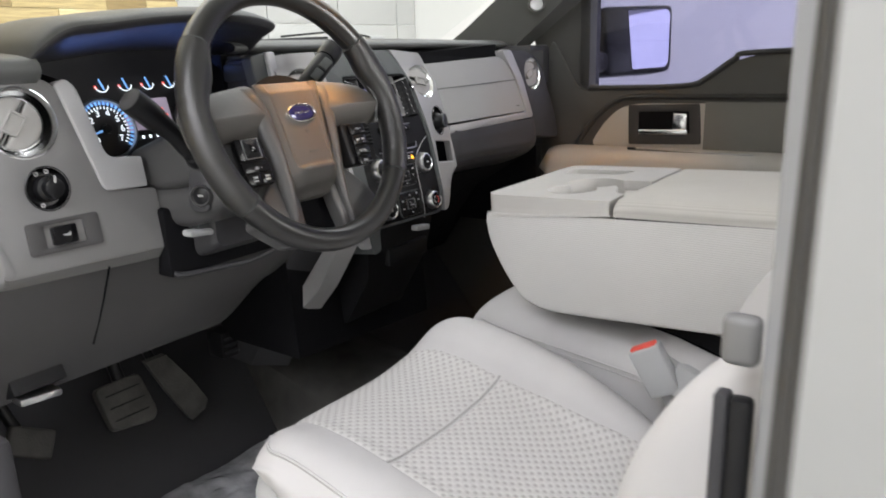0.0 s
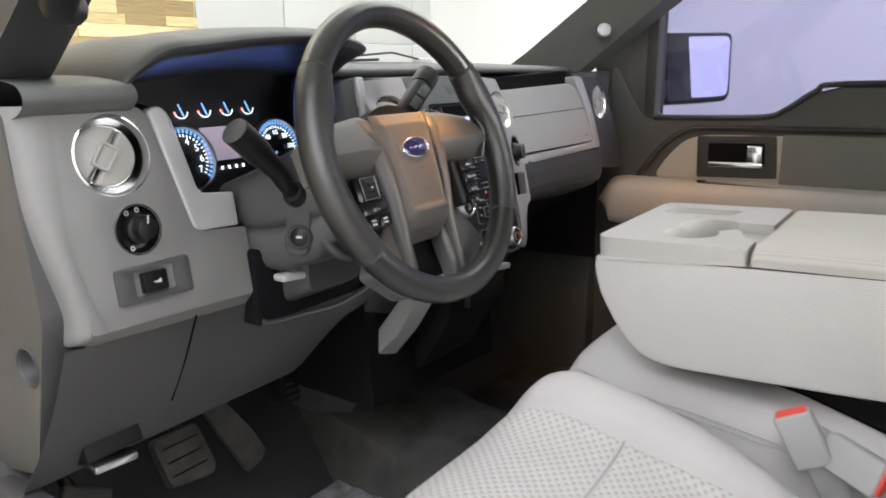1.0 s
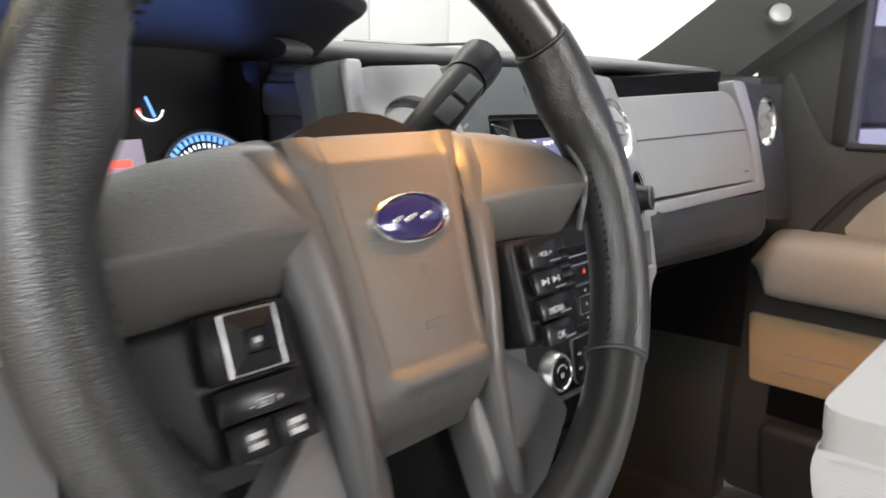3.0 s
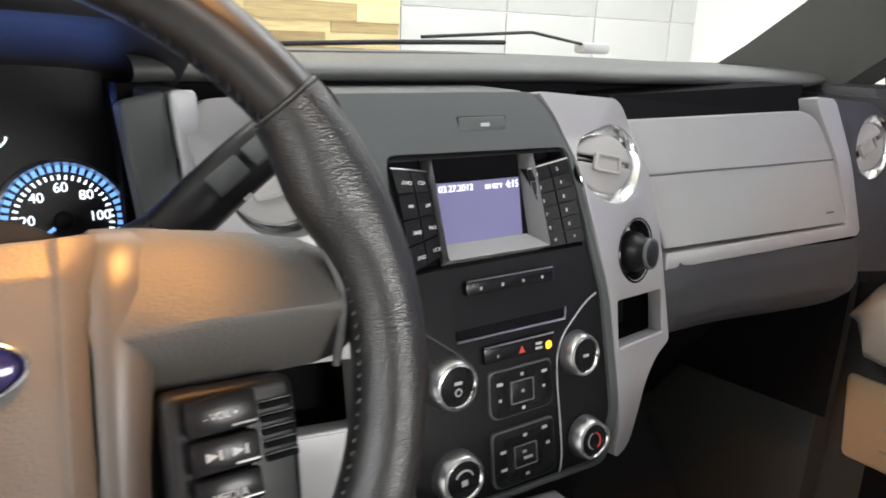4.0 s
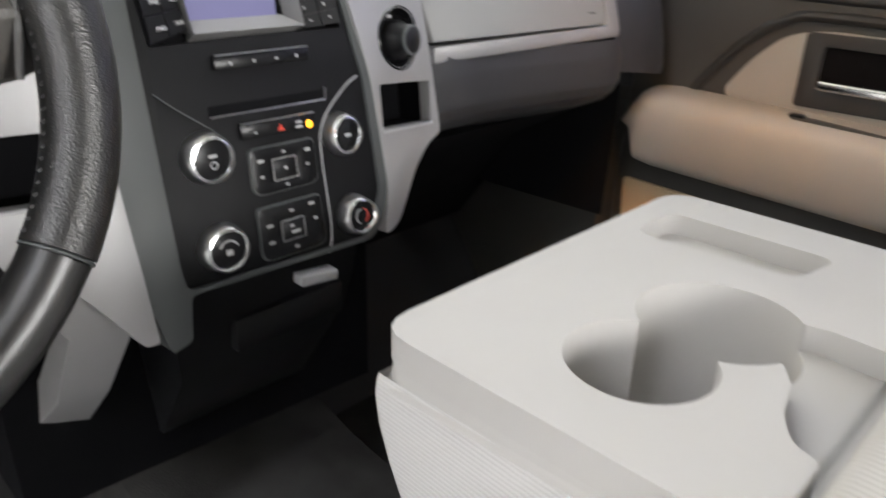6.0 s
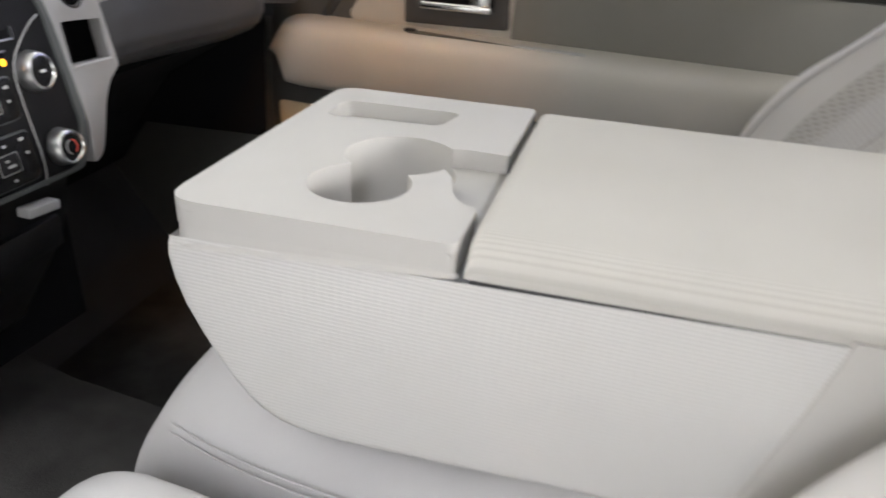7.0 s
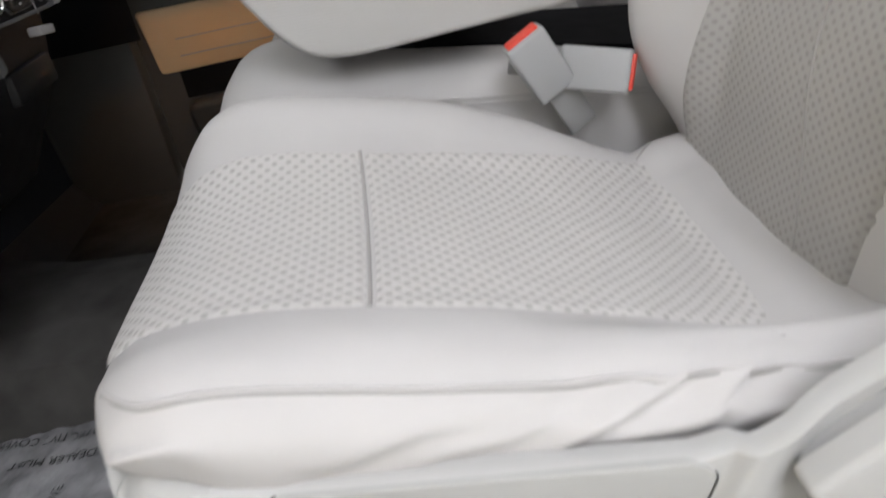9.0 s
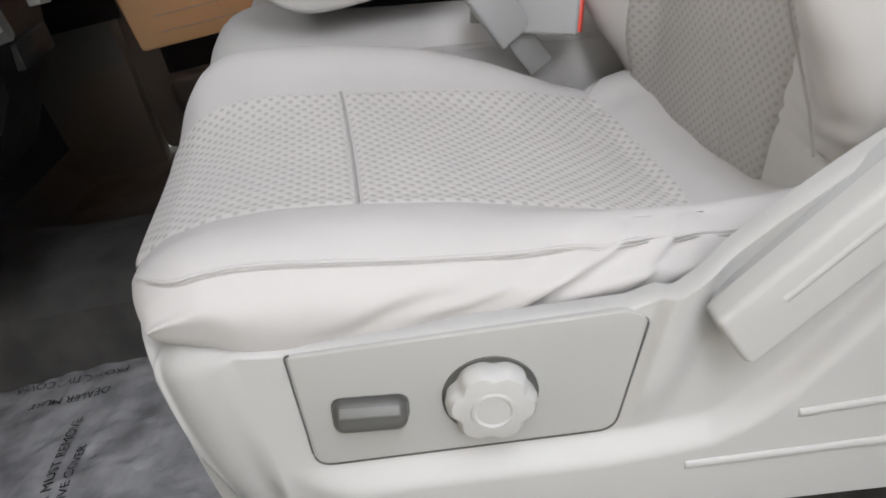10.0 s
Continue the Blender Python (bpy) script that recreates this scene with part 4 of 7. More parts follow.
m = spot(ST, 0, 0.676, 0.001)
haz = thing("hazard_switch", m.translation, "black switch strip with an amber lamp", "switch")
part("strip", rbox((0.077, 0.014, 0.005), 0.0015, 2, Matrix.Translation((0, 0, 0.0025))), GLOSS, haz, "", m)
part("edge_line", tube([m @ Vector((-0.038, 0.0068, 0.005)), m @ Vector((0.038, 0.0068, 0.005))], 0.0008, 6, 1, 0), SATIN, haz, "thin bright edge")
part("red_triangle", plate([(-0.0035, -0.004), (0.0035, -0.004), (0, 0.002)], [], 0.005, 0.0056, 0), RED, haz, "red triangle", m)
part("lamp", lathe([(0, 0.0065), (0.0028, 0.006), (0.0036, 0.005)], 16), AMBER, haz, "lit amber lamp", m @ Matrix.Translation((0.032, -0.003, 0)))
for sx, sz, w in ((-0.025, -0.002, 0.002), (0.020, 0.0005, 0.007), (0.020, -0.0035, 0.008)):
    part("mark", rbox((w, 0.0022, 0.0004), 0, 1, Matrix.Translation((sx, sz, 0.0052))), WHITE_INK, haz, "", m)


def pad_switch(z0, z1, marks, label):
    m = spot(ST, 0.0, (z0 + z1) / 2, 0.001)
    h = (z1 - z0) / 2
    p = thing("key_pad", m.translation, label, "key pad", "key pads")
    part("base", plate(rounded([(-0.035, -h), (0.038, -h), (0.036, h), (-0.034, h)], [0.012, 0.012, 0.005, 0.005]), [], 0, 0.003, 0.0012), SURROUND, p, "", m)
    part("face", plate(rounded([(-0.0335, -h + 0.0015), (0.0365, -h + 0.0015), (0.0345, h - 0.0015), (-0.0325, h - 0.0015)], [0.012, 0.012, 0.005, 0.005]), [rect(-0.0135, -0.011, 0.0135, 0.010, 0.002)], 0.003, 0.004, 0.0004), GLOSS, p, "", m)
    part("centre_key", rbox((0.024, 0.018, 0.003), 0.001, 2, Matrix.Translation((0, -0.0005, 0.003))), BLACK, p, "", m)
    part("centre_frame", plate(rect(-0.0128, -0.0105, 0.0128, 0.0095, 0.001), [rect(-0.0120, -0.0097, 0.0120, 0.0087, 0.001)], 0.004, 0.0048, 0), SATIN, p, "thin bright frame", m)
    for x, z, w in marks:
        part("mark", rbox((w, 0.0026, 0.0004), 0, 1, Matrix.Translation((x, z, 0.0044 if abs(x) > 0.005 or abs(z) > 0.008 else 0.0048))), WHITE_INK, p, "", m)
    return p


pad_switch(0.618, 0.661, [(0, 0.0145, 0.003), (0, -0.0155, 0.003), (-0.024, 0.010, 0.006), (0.026, 0.012, 0.006), (-0.024, -0.004, 0.003), (0.025, -0.001, 0.003), (0, 0, 0.003)], "black seek pad with white arrows")
pad_switch(0.556, 0.608, [(0, 0.0175, 0.004), (0.023, 0.019, 0.006), (-0.024, 0.008, 0.006), (-0.024, -0.008, 0.006), (0.026, 0.004, 0.004), (0.001, -0.018, 0.004), (-0.002, 0.003, 0.004), (0.002, -0.003, 0.010)], "black climate pad with a seat symbol")


def dash_knob(x, z, r, kind, label):
    m = spot(ST, x, z, 0.001) @ Matrix.Diagonal((1, 1, 0.55, 1))
    k = thing("stack_knob", m.translation, label, "knob", "stack knobs")
    part("skirt", lathe([(r * 0.90, 0.024), (r * 0.99, 0.020), (r * 1.05, 0.006), (r * 1.08, 0.0)], 48), SATIN, k, "satin grip", m)
    part("chrome_ring", lathe([(r * 0.76, 0.0225), (r * 0.80, 0.0252), (r * 0.90, 0.0245), (r * 0.92, 0.022)], 48), CHROME, k, "chrome ring", m)
    part("cap", lathe([(0, 0.0245), (r * 0.5, 0.0242), (r * 0.77, 0.0225)], 40), GLOSS, k, "", m)
    if kind == "arc":
        for a0, a1, mt in ((100, 250, BLUE_GLOW), (-60, 80, RED_GLOW)):
            c = [m @ Vector((r * 0.40 * math.cos(radians(a)), r * 0.40 * math.sin(radians(a)), 0.025)) for a in range(a0, a1 + 1, 15)]
            part("colour_arc", tube(c, 0.0007, 6, 1, 0), BUCKLE if mt is BLUE_GLOW else RED, k)
    elif kind == "fan":
        c = [m @ Vector((r * 0.42 * math.cos(radians(a)), r * 0.42 * math.sin(radians(a)), 0.025)) for a in range(20, 170, 15)]
        part("arc", tube(c, 0.0008, 6, 1, 0), WHITE_INK, k)
        part("mark", rbox((0.006, 0.005, 0.0005), 0.001, 1, Matrix.Translation((0, -0.002, 0.0247))), WHITE_INK, k, "", m)
    else:
        part("mark", rbox((0.007, 0.0026, 0.0005), 0, 1, Matrix.Translation((0, 0.003 if kind == "power" else 0, 0.0247))), WHITE_INK, k, "", m)
        if kind == "power":
            part("power_ring", lathe([(0.0022, 0.0246), (0.0028, 0.0252), (0.0034, 0.0246)], 16), WHITE_INK, k, "", m @ Matrix.Translation((0, -0.0045, 0)))
    return k


dash_knob(-0.071, 0.661, 0.0205, "power", "round chrome-edged volume knob on the stack")
dash_knob(0.070, 0.658, 0.0190, "tune", "round chrome-edged tuning knob on the stack")
dash_knob(-0.070, 0.583, 0.0205, "fan", "round chrome-edged fan knob on the stack")
dash_knob(0.076, 0.577, 0.0190, "arc", "chrome-edged temperature knob with coloured arc")
for pts in ([(-0.104, 0.716), (-0.088, 0.702), (-0.056, 0.677), (-0.047, 0.664)], [(0.094, 0.709), (0.062, 0.684), (0.049, 0.668), (0.045, 0.645), (0.046, 0.57), (0.040, 0.545)]):
    part("accent_line", tube([ST @ Vector((*on([p])[0], 0.0018)) for p in pts], 0.0008, 6, 1, 5), LIGHTTRIM if pts[0][0] > 0 else SURROUND, stack, "thin bright line")
m = spot(ST, -0.022, 0.8655, 0.005)
air = thing("airbag_lamp_panel", m.translation, "small grey airbag light panel above the radio", "panel")
part("rim", rbox((0.053, 0.0165, 0.004), 0.002, 2), BLACK, air, "", m)
part("lens", rbox((0.049, 0.0125, 0.006), 0.002, 2), SURROUND, air, "", m @ Matrix.Translation((0, 0.0008, 0)))
part("mark", rbox((0.009, 0.003, 0.0004), 0, 1, Matrix.Translation((0.002, 0, 0.0032))), WHITE_INK, air, "faint white mark", m)

RS = on([(0.046, 0.893), (0.135, 0.889), (0.147, 0.879), (0.163, 0.83), (0.178, 0.775), (0.190, 0.71), (0.196, 0.642), (0.172, 0.632), (0.152, 0.614), (0.137, 0.590), (0.120, 0.562), (0.102, 0.552), (0.109, 0.60), (0.102, 0.71), (0.079, 0.84), (0.066, 0.868)])
part("silver_side", plate(rounded(RS, [0.004, 0.012, 0.012, 0.02, 0.02, 0.02, 0.006, 0.01, 0.02, 0.02, 0.01, 0.004, 0.02, 0.02, 0.02, 0.01]), [circle(*on([(0.121, 0.826)])[0], 0.0385), circle(*on([(0.141, 0.741)])[0], 0.0262), on(rect(0.109, 0.6555, 0.184, 0.7005, 0.003))], -0.010, 0.007, 0.003, 3), SILVER, stack, "brushed silver side panel", ST)
LS = on([(-0.152, 0.893), (-0.232, 0.889), (-0.246, 0.875), (-0.243, 0.80), (-0.247, 0.73), (-0.250, 0.63), (-0.235, 0.615), (-0.21, 0.60), (-0.175, 0.555), (-0.15, 0.52), (-0.137, 0.52), (-0.141, 0.60), (-0.149, 0.80)])
part("silver_side", plate(rounded(LS, [0.004, 0.012, 0.012, 0.02, 0.02, 0.006, 0.01, 0.02, 0.02, 0.01, 0.004, 0.02, 0.02]), [circle(*on([(-0.192, 0.826)])[0], 0.0385), on(rect(-0.231, 0.6495, -0.155, 0.700, 0.003))], -0.010, 0.007, 0.003, 3), SILVER, stack, "brushed silver side panel", ST)
for x0, x1, z0, z1 in ((0.107, 0.186, 0.6535, 0.7025), (-0.233, -0.153, 0.6475, 0.702)):
    bm = bmesh.new()
    c = on([(x0, z0), (x1, z1)])
    (a, b), (d, e) = c
    vs = [[bm.verts.new((x, y, w)) for x, y in ((a, b), (d, b), (d, e), (a, e))] for w in (0.0, -0.048)]
    for i in range(4):
        bm.faces.new((vs[0][i], vs[0][(i + 1) % 4], vs[1][(i + 1) % 4], vs[1][i]))
    bm.faces.new(vs[1])
    part("cubby", bm, VOID, stack, "small dark cubby", ST)
    part("cubby_lip", tube([ST @ Vector((a + 0.002, b + 0.001, 0.0075)), ST @ Vector((d - 0.002, b + 0.001, 0.0075))], 0.0016, 8, 1, 0), LIGHTTRIM, stack, "bright cubby lip")
mk = spot(ST, 0.141, 0.741)
drive = thing("drive_mode_knob", mk.translation, "round black drive knob in a silver ring", "knob")
part("well", lathe([(0, -0.008), (0.022, -0.007), (0.0255, 0.004), (0.0272, 0.0085), (0.0288, 0.007)], 40), GLOSS, drive, "", mk)
part("dial", lathe([(0, 0.026), (0.0095, 0.0255), (0.0125, 0.023), (0.0135, 0.010), (0.0165, 0.006), (0.0172, -0.006)], 36), BLACK, drive, "", mk @ Matrix.Translation((0.003, -0.003, 0)))
part("ring", lathe([(0.0105, 0.0248), (0.0125, 0.0245), (0.0132, 0.022)], 36), SURROUND, drive, "", mk @ Matrix.Translation((0.003, -0.003, 0)))
part("mark", rbox((0.006, 0.003, 0.0004), 0, 1, Matrix.Translation((-0.006, 0.019, 0.0015))), WHITE_INK, drive, "", mk)
# lower ends of the stack
part("lower_housing", loft([[(-0.115, 0.0, 0.556), (0.09, 0.0, 0.556), (0.09, 0.10, 0.556), (-0.115, 0.10, 0.556)], [(-0.112, 0.010, 0.50), (0.09, 0.010, 0.505), (0.09, 0.11, 0.505), (-0.112, 0.11, 0.50)], [(-0.105, 0.02, 0.44), (0.085, 0.02, 0.455), (0.085, 0.12, 0.455), (-0.105, 0.12, 0.44)], [(-0.10, 0.09, 0.33), (0.08, 0.09, 0.33), (0.08, 0.20, 0.33), (-0.10, 0.20, 0.33)]]), BLACK, stack)
part("stack_foot", loft([[(-0.245, 0.045, 0.60), (-0.14, 0.03, 0.56), (-0.14, 0.2, 0.56), (-0.245, 0.2, 0.60)], [(-0.235, 0.11, 0.43), (-0.12, 0.11, 0.43), (-0.12, 0.25, 0.43), (-0.235, 0.25, 0.43)], [(-0.225, 0.24, 0.24), (-0.15, 0.22, 0.22), (-0.12, 0.30, 0.22), (-0.22, 0.32, 0.24)]]), DARK, stack)
part("silver_leg", loft([[(-0.246, 0.006, 0.64), (-0.15, 0.0, 0.60), (-0.15, 0.02, 0.60), (-0.246, 0.03, 0.64)], [(-0.20, 0.002, 0.53), (-0.148, 0.0, 0.53), (-0.148, 0.03, 0.53), (-0.20, 0.03, 0.53)], [(-0.205, 0.05, 0.44), (-0.16, 0.05, 0.44), (-0.155, 0.08, 0.445), (-0.205, 0.09, 0.445)], [(-0.213, 0.09, 0.395), (-0.170, 0.09, 0.385), (-0.165, 0.12, 0.39), (-0.213, 0.12, 0.40)]]), SILVER, stack, "silver trim running down to the floor")
tab = thing("ash_tray_tab", (0.06, 0.0, 0.52), "small silver pull tab under the stack", "tab")
part("tab", rbox((0.044, 0.016, 0.011), 0.002, 2, Matrix.Translation((0.020, -0.018, 0.528)) @ Matrix.Rotation(radians(6), 4, "Y")), LIGHTTRIM, tab)
part("drawer", rbox((0.13, 0.05, 0.04), 0.006, 2, Matrix.Translation((0.01, 0.03, 0.475))), BLACK, tab)

# low air outlet at the foot
low = thing("foot_vent", (-0.21, 0.27, 0.29), "dark slatted foot vent", "air vent")
part("housing", rbox((0.07, 0.05, 0.06), 0.006, 2, Matrix.Translation((-0.225, 0.305, 0.285))), BLACK, low)
for i in range(3):
    part("slat", rbox((0.06, 0.006, 0.005), 0.001, 1, Matrix.Translation((-0.225, 0.278, 0.27 + 0.015 * i))), DARK, low)

# ---- passenger's side of the dash ----
GL = on([(0.172, 0.862), (0.460, 0.858), (0.502, 0.80), (0.532, 0.722), (0.207, 0.7185), (0.186, 0.79)])
glove = thing("glovebox", (0.35, 0.04, 0.78), "grey glovebox lid with silver lower strip", "glovebox")


part("lid", plate(rounded(GL, [0.006, 0.03, 0.03, 0.006, 0.004, 0.02]), [], -0.03, 0.008, 0.006, 4), GLOVE, glove, "grey grained lid", RD)
part("seam", tube([RD @ Vector((*on([(0.19, 0.799)])[0], 0.0085)), RD @ Vector((*on([(0.497, 0.801)])[0], 0.0085))], 0.0012, 6, 1, 0), SURROUND, glove, "thin seam")
part("mark", rbox((0.014, 0.002, 0.0005), 0, 1, Matrix.Translation((*on([(0.497, 0.738)])[0], 0.0084))), SURROUND, glove, "faint moulded mark", RD)
SS = on([(0.204, 0.716), (0.53, 0.720), (0.500, 0.802), (0.462, 0.858), (0.455, 0.874), (0.492, 0.872), (0.53, 0.80), (0.557, 0.712), (0.552, 0.705), (0.204, 0.700)])
part("silver_strip", plate(rounded(SS, [0.002, 0.01, 0.02, 0.01, 0.005, 0.01, 0.02, 0.008, 0.008, 0.002]), [], -0.03, 0.012, 0.003, 3), SILVER, glove, "brushed silver strip", RD)
# black slab takes the place of the slot's shade
part("shelf_slot", slab(0.165, 0.46, 0.06, 0.12, 0.852, 0.888), VOID, dash, "black slab painted as shade in the slot")
part("slot_liner", slab(0.170, 0.47, 0.052, 0.125, 0.846, 0.8535), DARK, dash)
PD = on([(0.488, 0.873), (0.585, 0.866), (0.632, 0.84), (0.662, 0.78), (0.688, 0.70), (0.692, 0.64), (0.54, 0.66), (0.557, 0.712), (0.53, 0.80)])
part("end_pod", plate(rounded(PD, [0.006, 0.02, 0.02, 0.02, 0.02, 0.02, 0.01, 0.006, 0.02]), [circle(*on([(0.590, 0.812)])[0], 0.041)], -0.05, 0.006, 0.005, 3), DARK, dash, "dark pod round the end vent", RD)


def lower_right(u, v):
    x = 0.191 + 0.506 * u
    prof = [(0.016, 0.703), (0.010, 0.68), (0.008, 0.645), (0.014, 0.630), (0.03, 0.615), (0.06, 0.60), (0.10, 0.585), (0.14, 0.575)]
    f = v * (len(prof) - 1)
    i = min(int(f), len(prof) - 2)
    t = f - i
    y = prof[i][0] + (prof[i + 1][0] - prof[i][0]) * t
    z = prof[i][1] + (prof[i + 1][1] - prof[i][1]) * t
    return (x, y + 0.06 * step(0.55, 0.665, x), z - 0.02 * (1 - step(0.15, 0.22, x)) * v)


part("lower_panel", surf(lower_right, 30, 35), DARK, dash, "dark lower dash panel")
part("end_side", loft([[(0.655, 0.04, z1), (0.665, 0.08, z1), (0.66, 0.45, z1), (0.60, 0.45, z1)] for z1 in (0.62, 0.74, 0.87)]), DARK, dash)
# lower half of the same end, blackened as shade under the dash
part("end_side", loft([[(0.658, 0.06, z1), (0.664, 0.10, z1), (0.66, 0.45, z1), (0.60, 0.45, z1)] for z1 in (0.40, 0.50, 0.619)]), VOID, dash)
part("pad_end", slab(0.655, 0.765, 0.075, 0.42, 0.78, 0.884, 0.01), DARK, dash)
# black fill and underside: shade below the dash painted in
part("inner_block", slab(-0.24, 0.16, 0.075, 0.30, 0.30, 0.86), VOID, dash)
part("under_panel", loft([[(x, 0.10, 0.588), (x, 0.24, 0.50), (x, 0.38, 0.30), (x, 0.45, 0.30), (x, 0.45, 0.588)] for x in (0.12, 0.66)]), VOID, dash, "underside of the dash, shade painted black")

# warp the whole centre and passenger's side to fit the camera's view
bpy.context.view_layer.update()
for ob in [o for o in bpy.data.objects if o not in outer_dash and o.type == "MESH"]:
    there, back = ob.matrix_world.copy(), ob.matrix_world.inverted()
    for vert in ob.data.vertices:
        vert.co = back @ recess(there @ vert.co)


# ---- steering wheel ----
WC = Vector((-0.392, -0.134, 0.797))
WH = frame_at(WC, (1, 0, 0), (0, 0.343, 0.939))
wheel = thing("steering_wheel", WC, "black leather steering wheel with grey hub cover", "steering wheel")
RIM = 0.1765


def rim_arc(a0, a1, n=24, grow=None, thick=0.0165):
    """A stretch of the rim from angle a0 to a1 in degrees, counted from the right."""
    rings = []
    for i in range(n + 1):
        a = radians(a0 + (a1 - a0) * i / n)
        deg = math.degrees(a) % 360
        r = thick
        inner = 0.0
        if grow:
            for c in (22, 158):
                inner += 0.009 * math.exp(-((deg - c) / 10) ** 2)
            r += 0.0014
        ring = []
        for k in range(16):
            b = 2 * math.pi * k / 16
            rr = RIM + r * math.cos(b) - (inner if math.cos(b) < -0.3 else 0)
            w = r * 1.12 * math.sin(b)
            ring.append(WH @ Vector((rr * math.cos(a), rr * math.sin(a), w)))
        rings.append(ring)
    return loft(rings)


part("rim_top", rim_arc(36.6, 143.4, 36), SMOOTH_LEATHER, wheel, "smooth black leather top of the rim")
part("rim_bottom", rim_arc(216.6, 323.4, 36), SMOOTH_LEATHER, wheel, "smooth black leather bottom of the rim")
part("rim_grip", rim_arc(-35.6, 35.6, 30, True), LEATHER, wheel, "wrinkled black leather grip")
part("rim_grip", rim_arc(144.4, 215.6, 30, True), LEATHER, wheel, "wrinkled black leather grip")
part("rim_core", rim_arc(0, 359.9, 72, None, 0.013), BLACK, wheel)
for a in (36.1, 143.9, 216.1, 323.9):
    c = radians(a)
    p = [WH @ Vector(((RIM + 0.0170 * math.cos(b)) * math.cos(c), (RIM + 0.0170 * math.cos(b)) * math.sin(c), 0.019 * math.sin(b))) for b in [2 * math.pi * k / 20 for k in range(21)]]
    part("rim_seam", tube(p, 0.0009, 6, 1, 0), SURROUND, wheel, "seam in the leather")
# stitches along the inside of the grips
for a0, a1 in ((-34, 60), (120, 214)):
    st = []
    for i in range(46):
        c = radians(a0 + (a1 - a0) * i / 45)
        q = Vector(((RIM - 0.0172) * math.cos(c), (RIM - 0.0172) * math.sin(c), 0.004))
        d = Vector((-math.sin(c), math.cos(c), 0.0)) * 0.0016
        st.append(rbox((0.0042, 0.0013, 0.0013), 0, 1, Matrix.Translation(q) @ Matrix.Rotation(c + 0.7, 4, "Z")))
    part("stitching", join(*st), BLACK, wheel, "black stitching", WH)


def wheel_plate(pts, w0, w1, bev, rr, holes=(), seg=3):
    return plate(rounded(pts, rr), holes, w0, w1, bev, seg)


# body behind, spokes, cover
part("hub_back", loft([[WH @ Vector((x * s, y * s, w)) for x, y in circle(0, -0.015, 0.085, 28)] for s, w in ((0.75, -0.075), (1.0, -0.05), (1.0, -0.03))]), BLACK, wheel)
for s in (-1, 1):
    part("spoke", loft([[WH @ Vector((x * s, y, w)) for y, w in ((t0 - 0.004, -0.040 + dw), (t0 + 0.001, -0.030 + dw), (t0, -0.021 + dw), (t0 - 0.008, -0.012 + dw), (ri + 0.012, -0.002 + dw), (ri + 0.002, 0.0020 + dw), (ri - 0.002, 0.0012 + dw), (lo + 0.004, -0.017 + dw), (lo, -0.022 + dw), (lo - 0.001, -0.036 + dw))]
                        for x, t0, ri, lo, dw in ((0.050, 0.056, 0.010, -0.018, -0.014), (0.070, 0.056, 0.010, -0.018, -0.008), (0.095, 0.053, 0.010, -0.018, -0.005), (0.120, 0.049, 0.009, -0.018, -0.003), (0.146, 0.043, 0.008, -0.018, -0.001), (0.160, 0.036, 0.008, -0.016, -0.002), (0.170, 0.030, 0.008, -0.012, -0.006))]), HUB, wheel, "grey upper spoke with a ridge", smooth=32)
    part("spoke_wrap", tube([WH @ Vector((0.152 * s, 0.039, -0.005)), WH @ Vector((0.157 * s, 0.012, -0.001)), WH @ Vector((0.153 * s, -0.020, -0.012))], 0.0022, 8, 1, 6), SPOKE, wheel)
    part("lower_spoke", wheel_plate([(0.046 * s, -0.060), (0.074 * s, -0.078), (0.104 * s, -0.105), (0.122 * s, -0.130), (0.078 * s, -0.168), (0.038 * s, -0.174), (0.031 * s, -0.110)], -0.050, -0.029, 0.006, 0.008), SPOKE, wheel, "grey lower spoke", WH)
    band = []
    for xa, ya, wa, xb, yb, wb in ((0.058, 0.058, -0.020, 0.092, 0.055, -0.026), (0.056, 0.050, -0.008, 0.089, 0.047, -0.014), (0.053, 0.030, -0.001, 0.082, 0.028, -0.007), (0.050, 0.0, 0.002, 0.074, -0.002, -0.004), (0.047, -0.04, 0.001, 0.067, -0.042, -0.006), (0.042, -0.085, -0.006, 0.062, -0.088, -0.011), (0.046, -0.125, -0.012, 0.059, -0.128, -0.015), (0.050, -0.158, -0.014, 0.062, -0.158, -0.017)):
        ring = [(xa, ya, wa - 0.032)]
        for k in range(7):
            t = k / 6
            ring.append((xa + (xb - xa) * t, ya + (yb - ya) * t, wa + (wb - wa) * t - 0.013 + 0.0055 * math.sin(math.pi * t) ** 0.6))
        ring.append((xb, yb, wb - 0.032))
        band.append([WH @ Vector((x * s, y, w)) for x, y, w in ring])
    part("silver_band", loft(band), SPOKE, wheel, "silver band beside the hub cover", smooth=50)


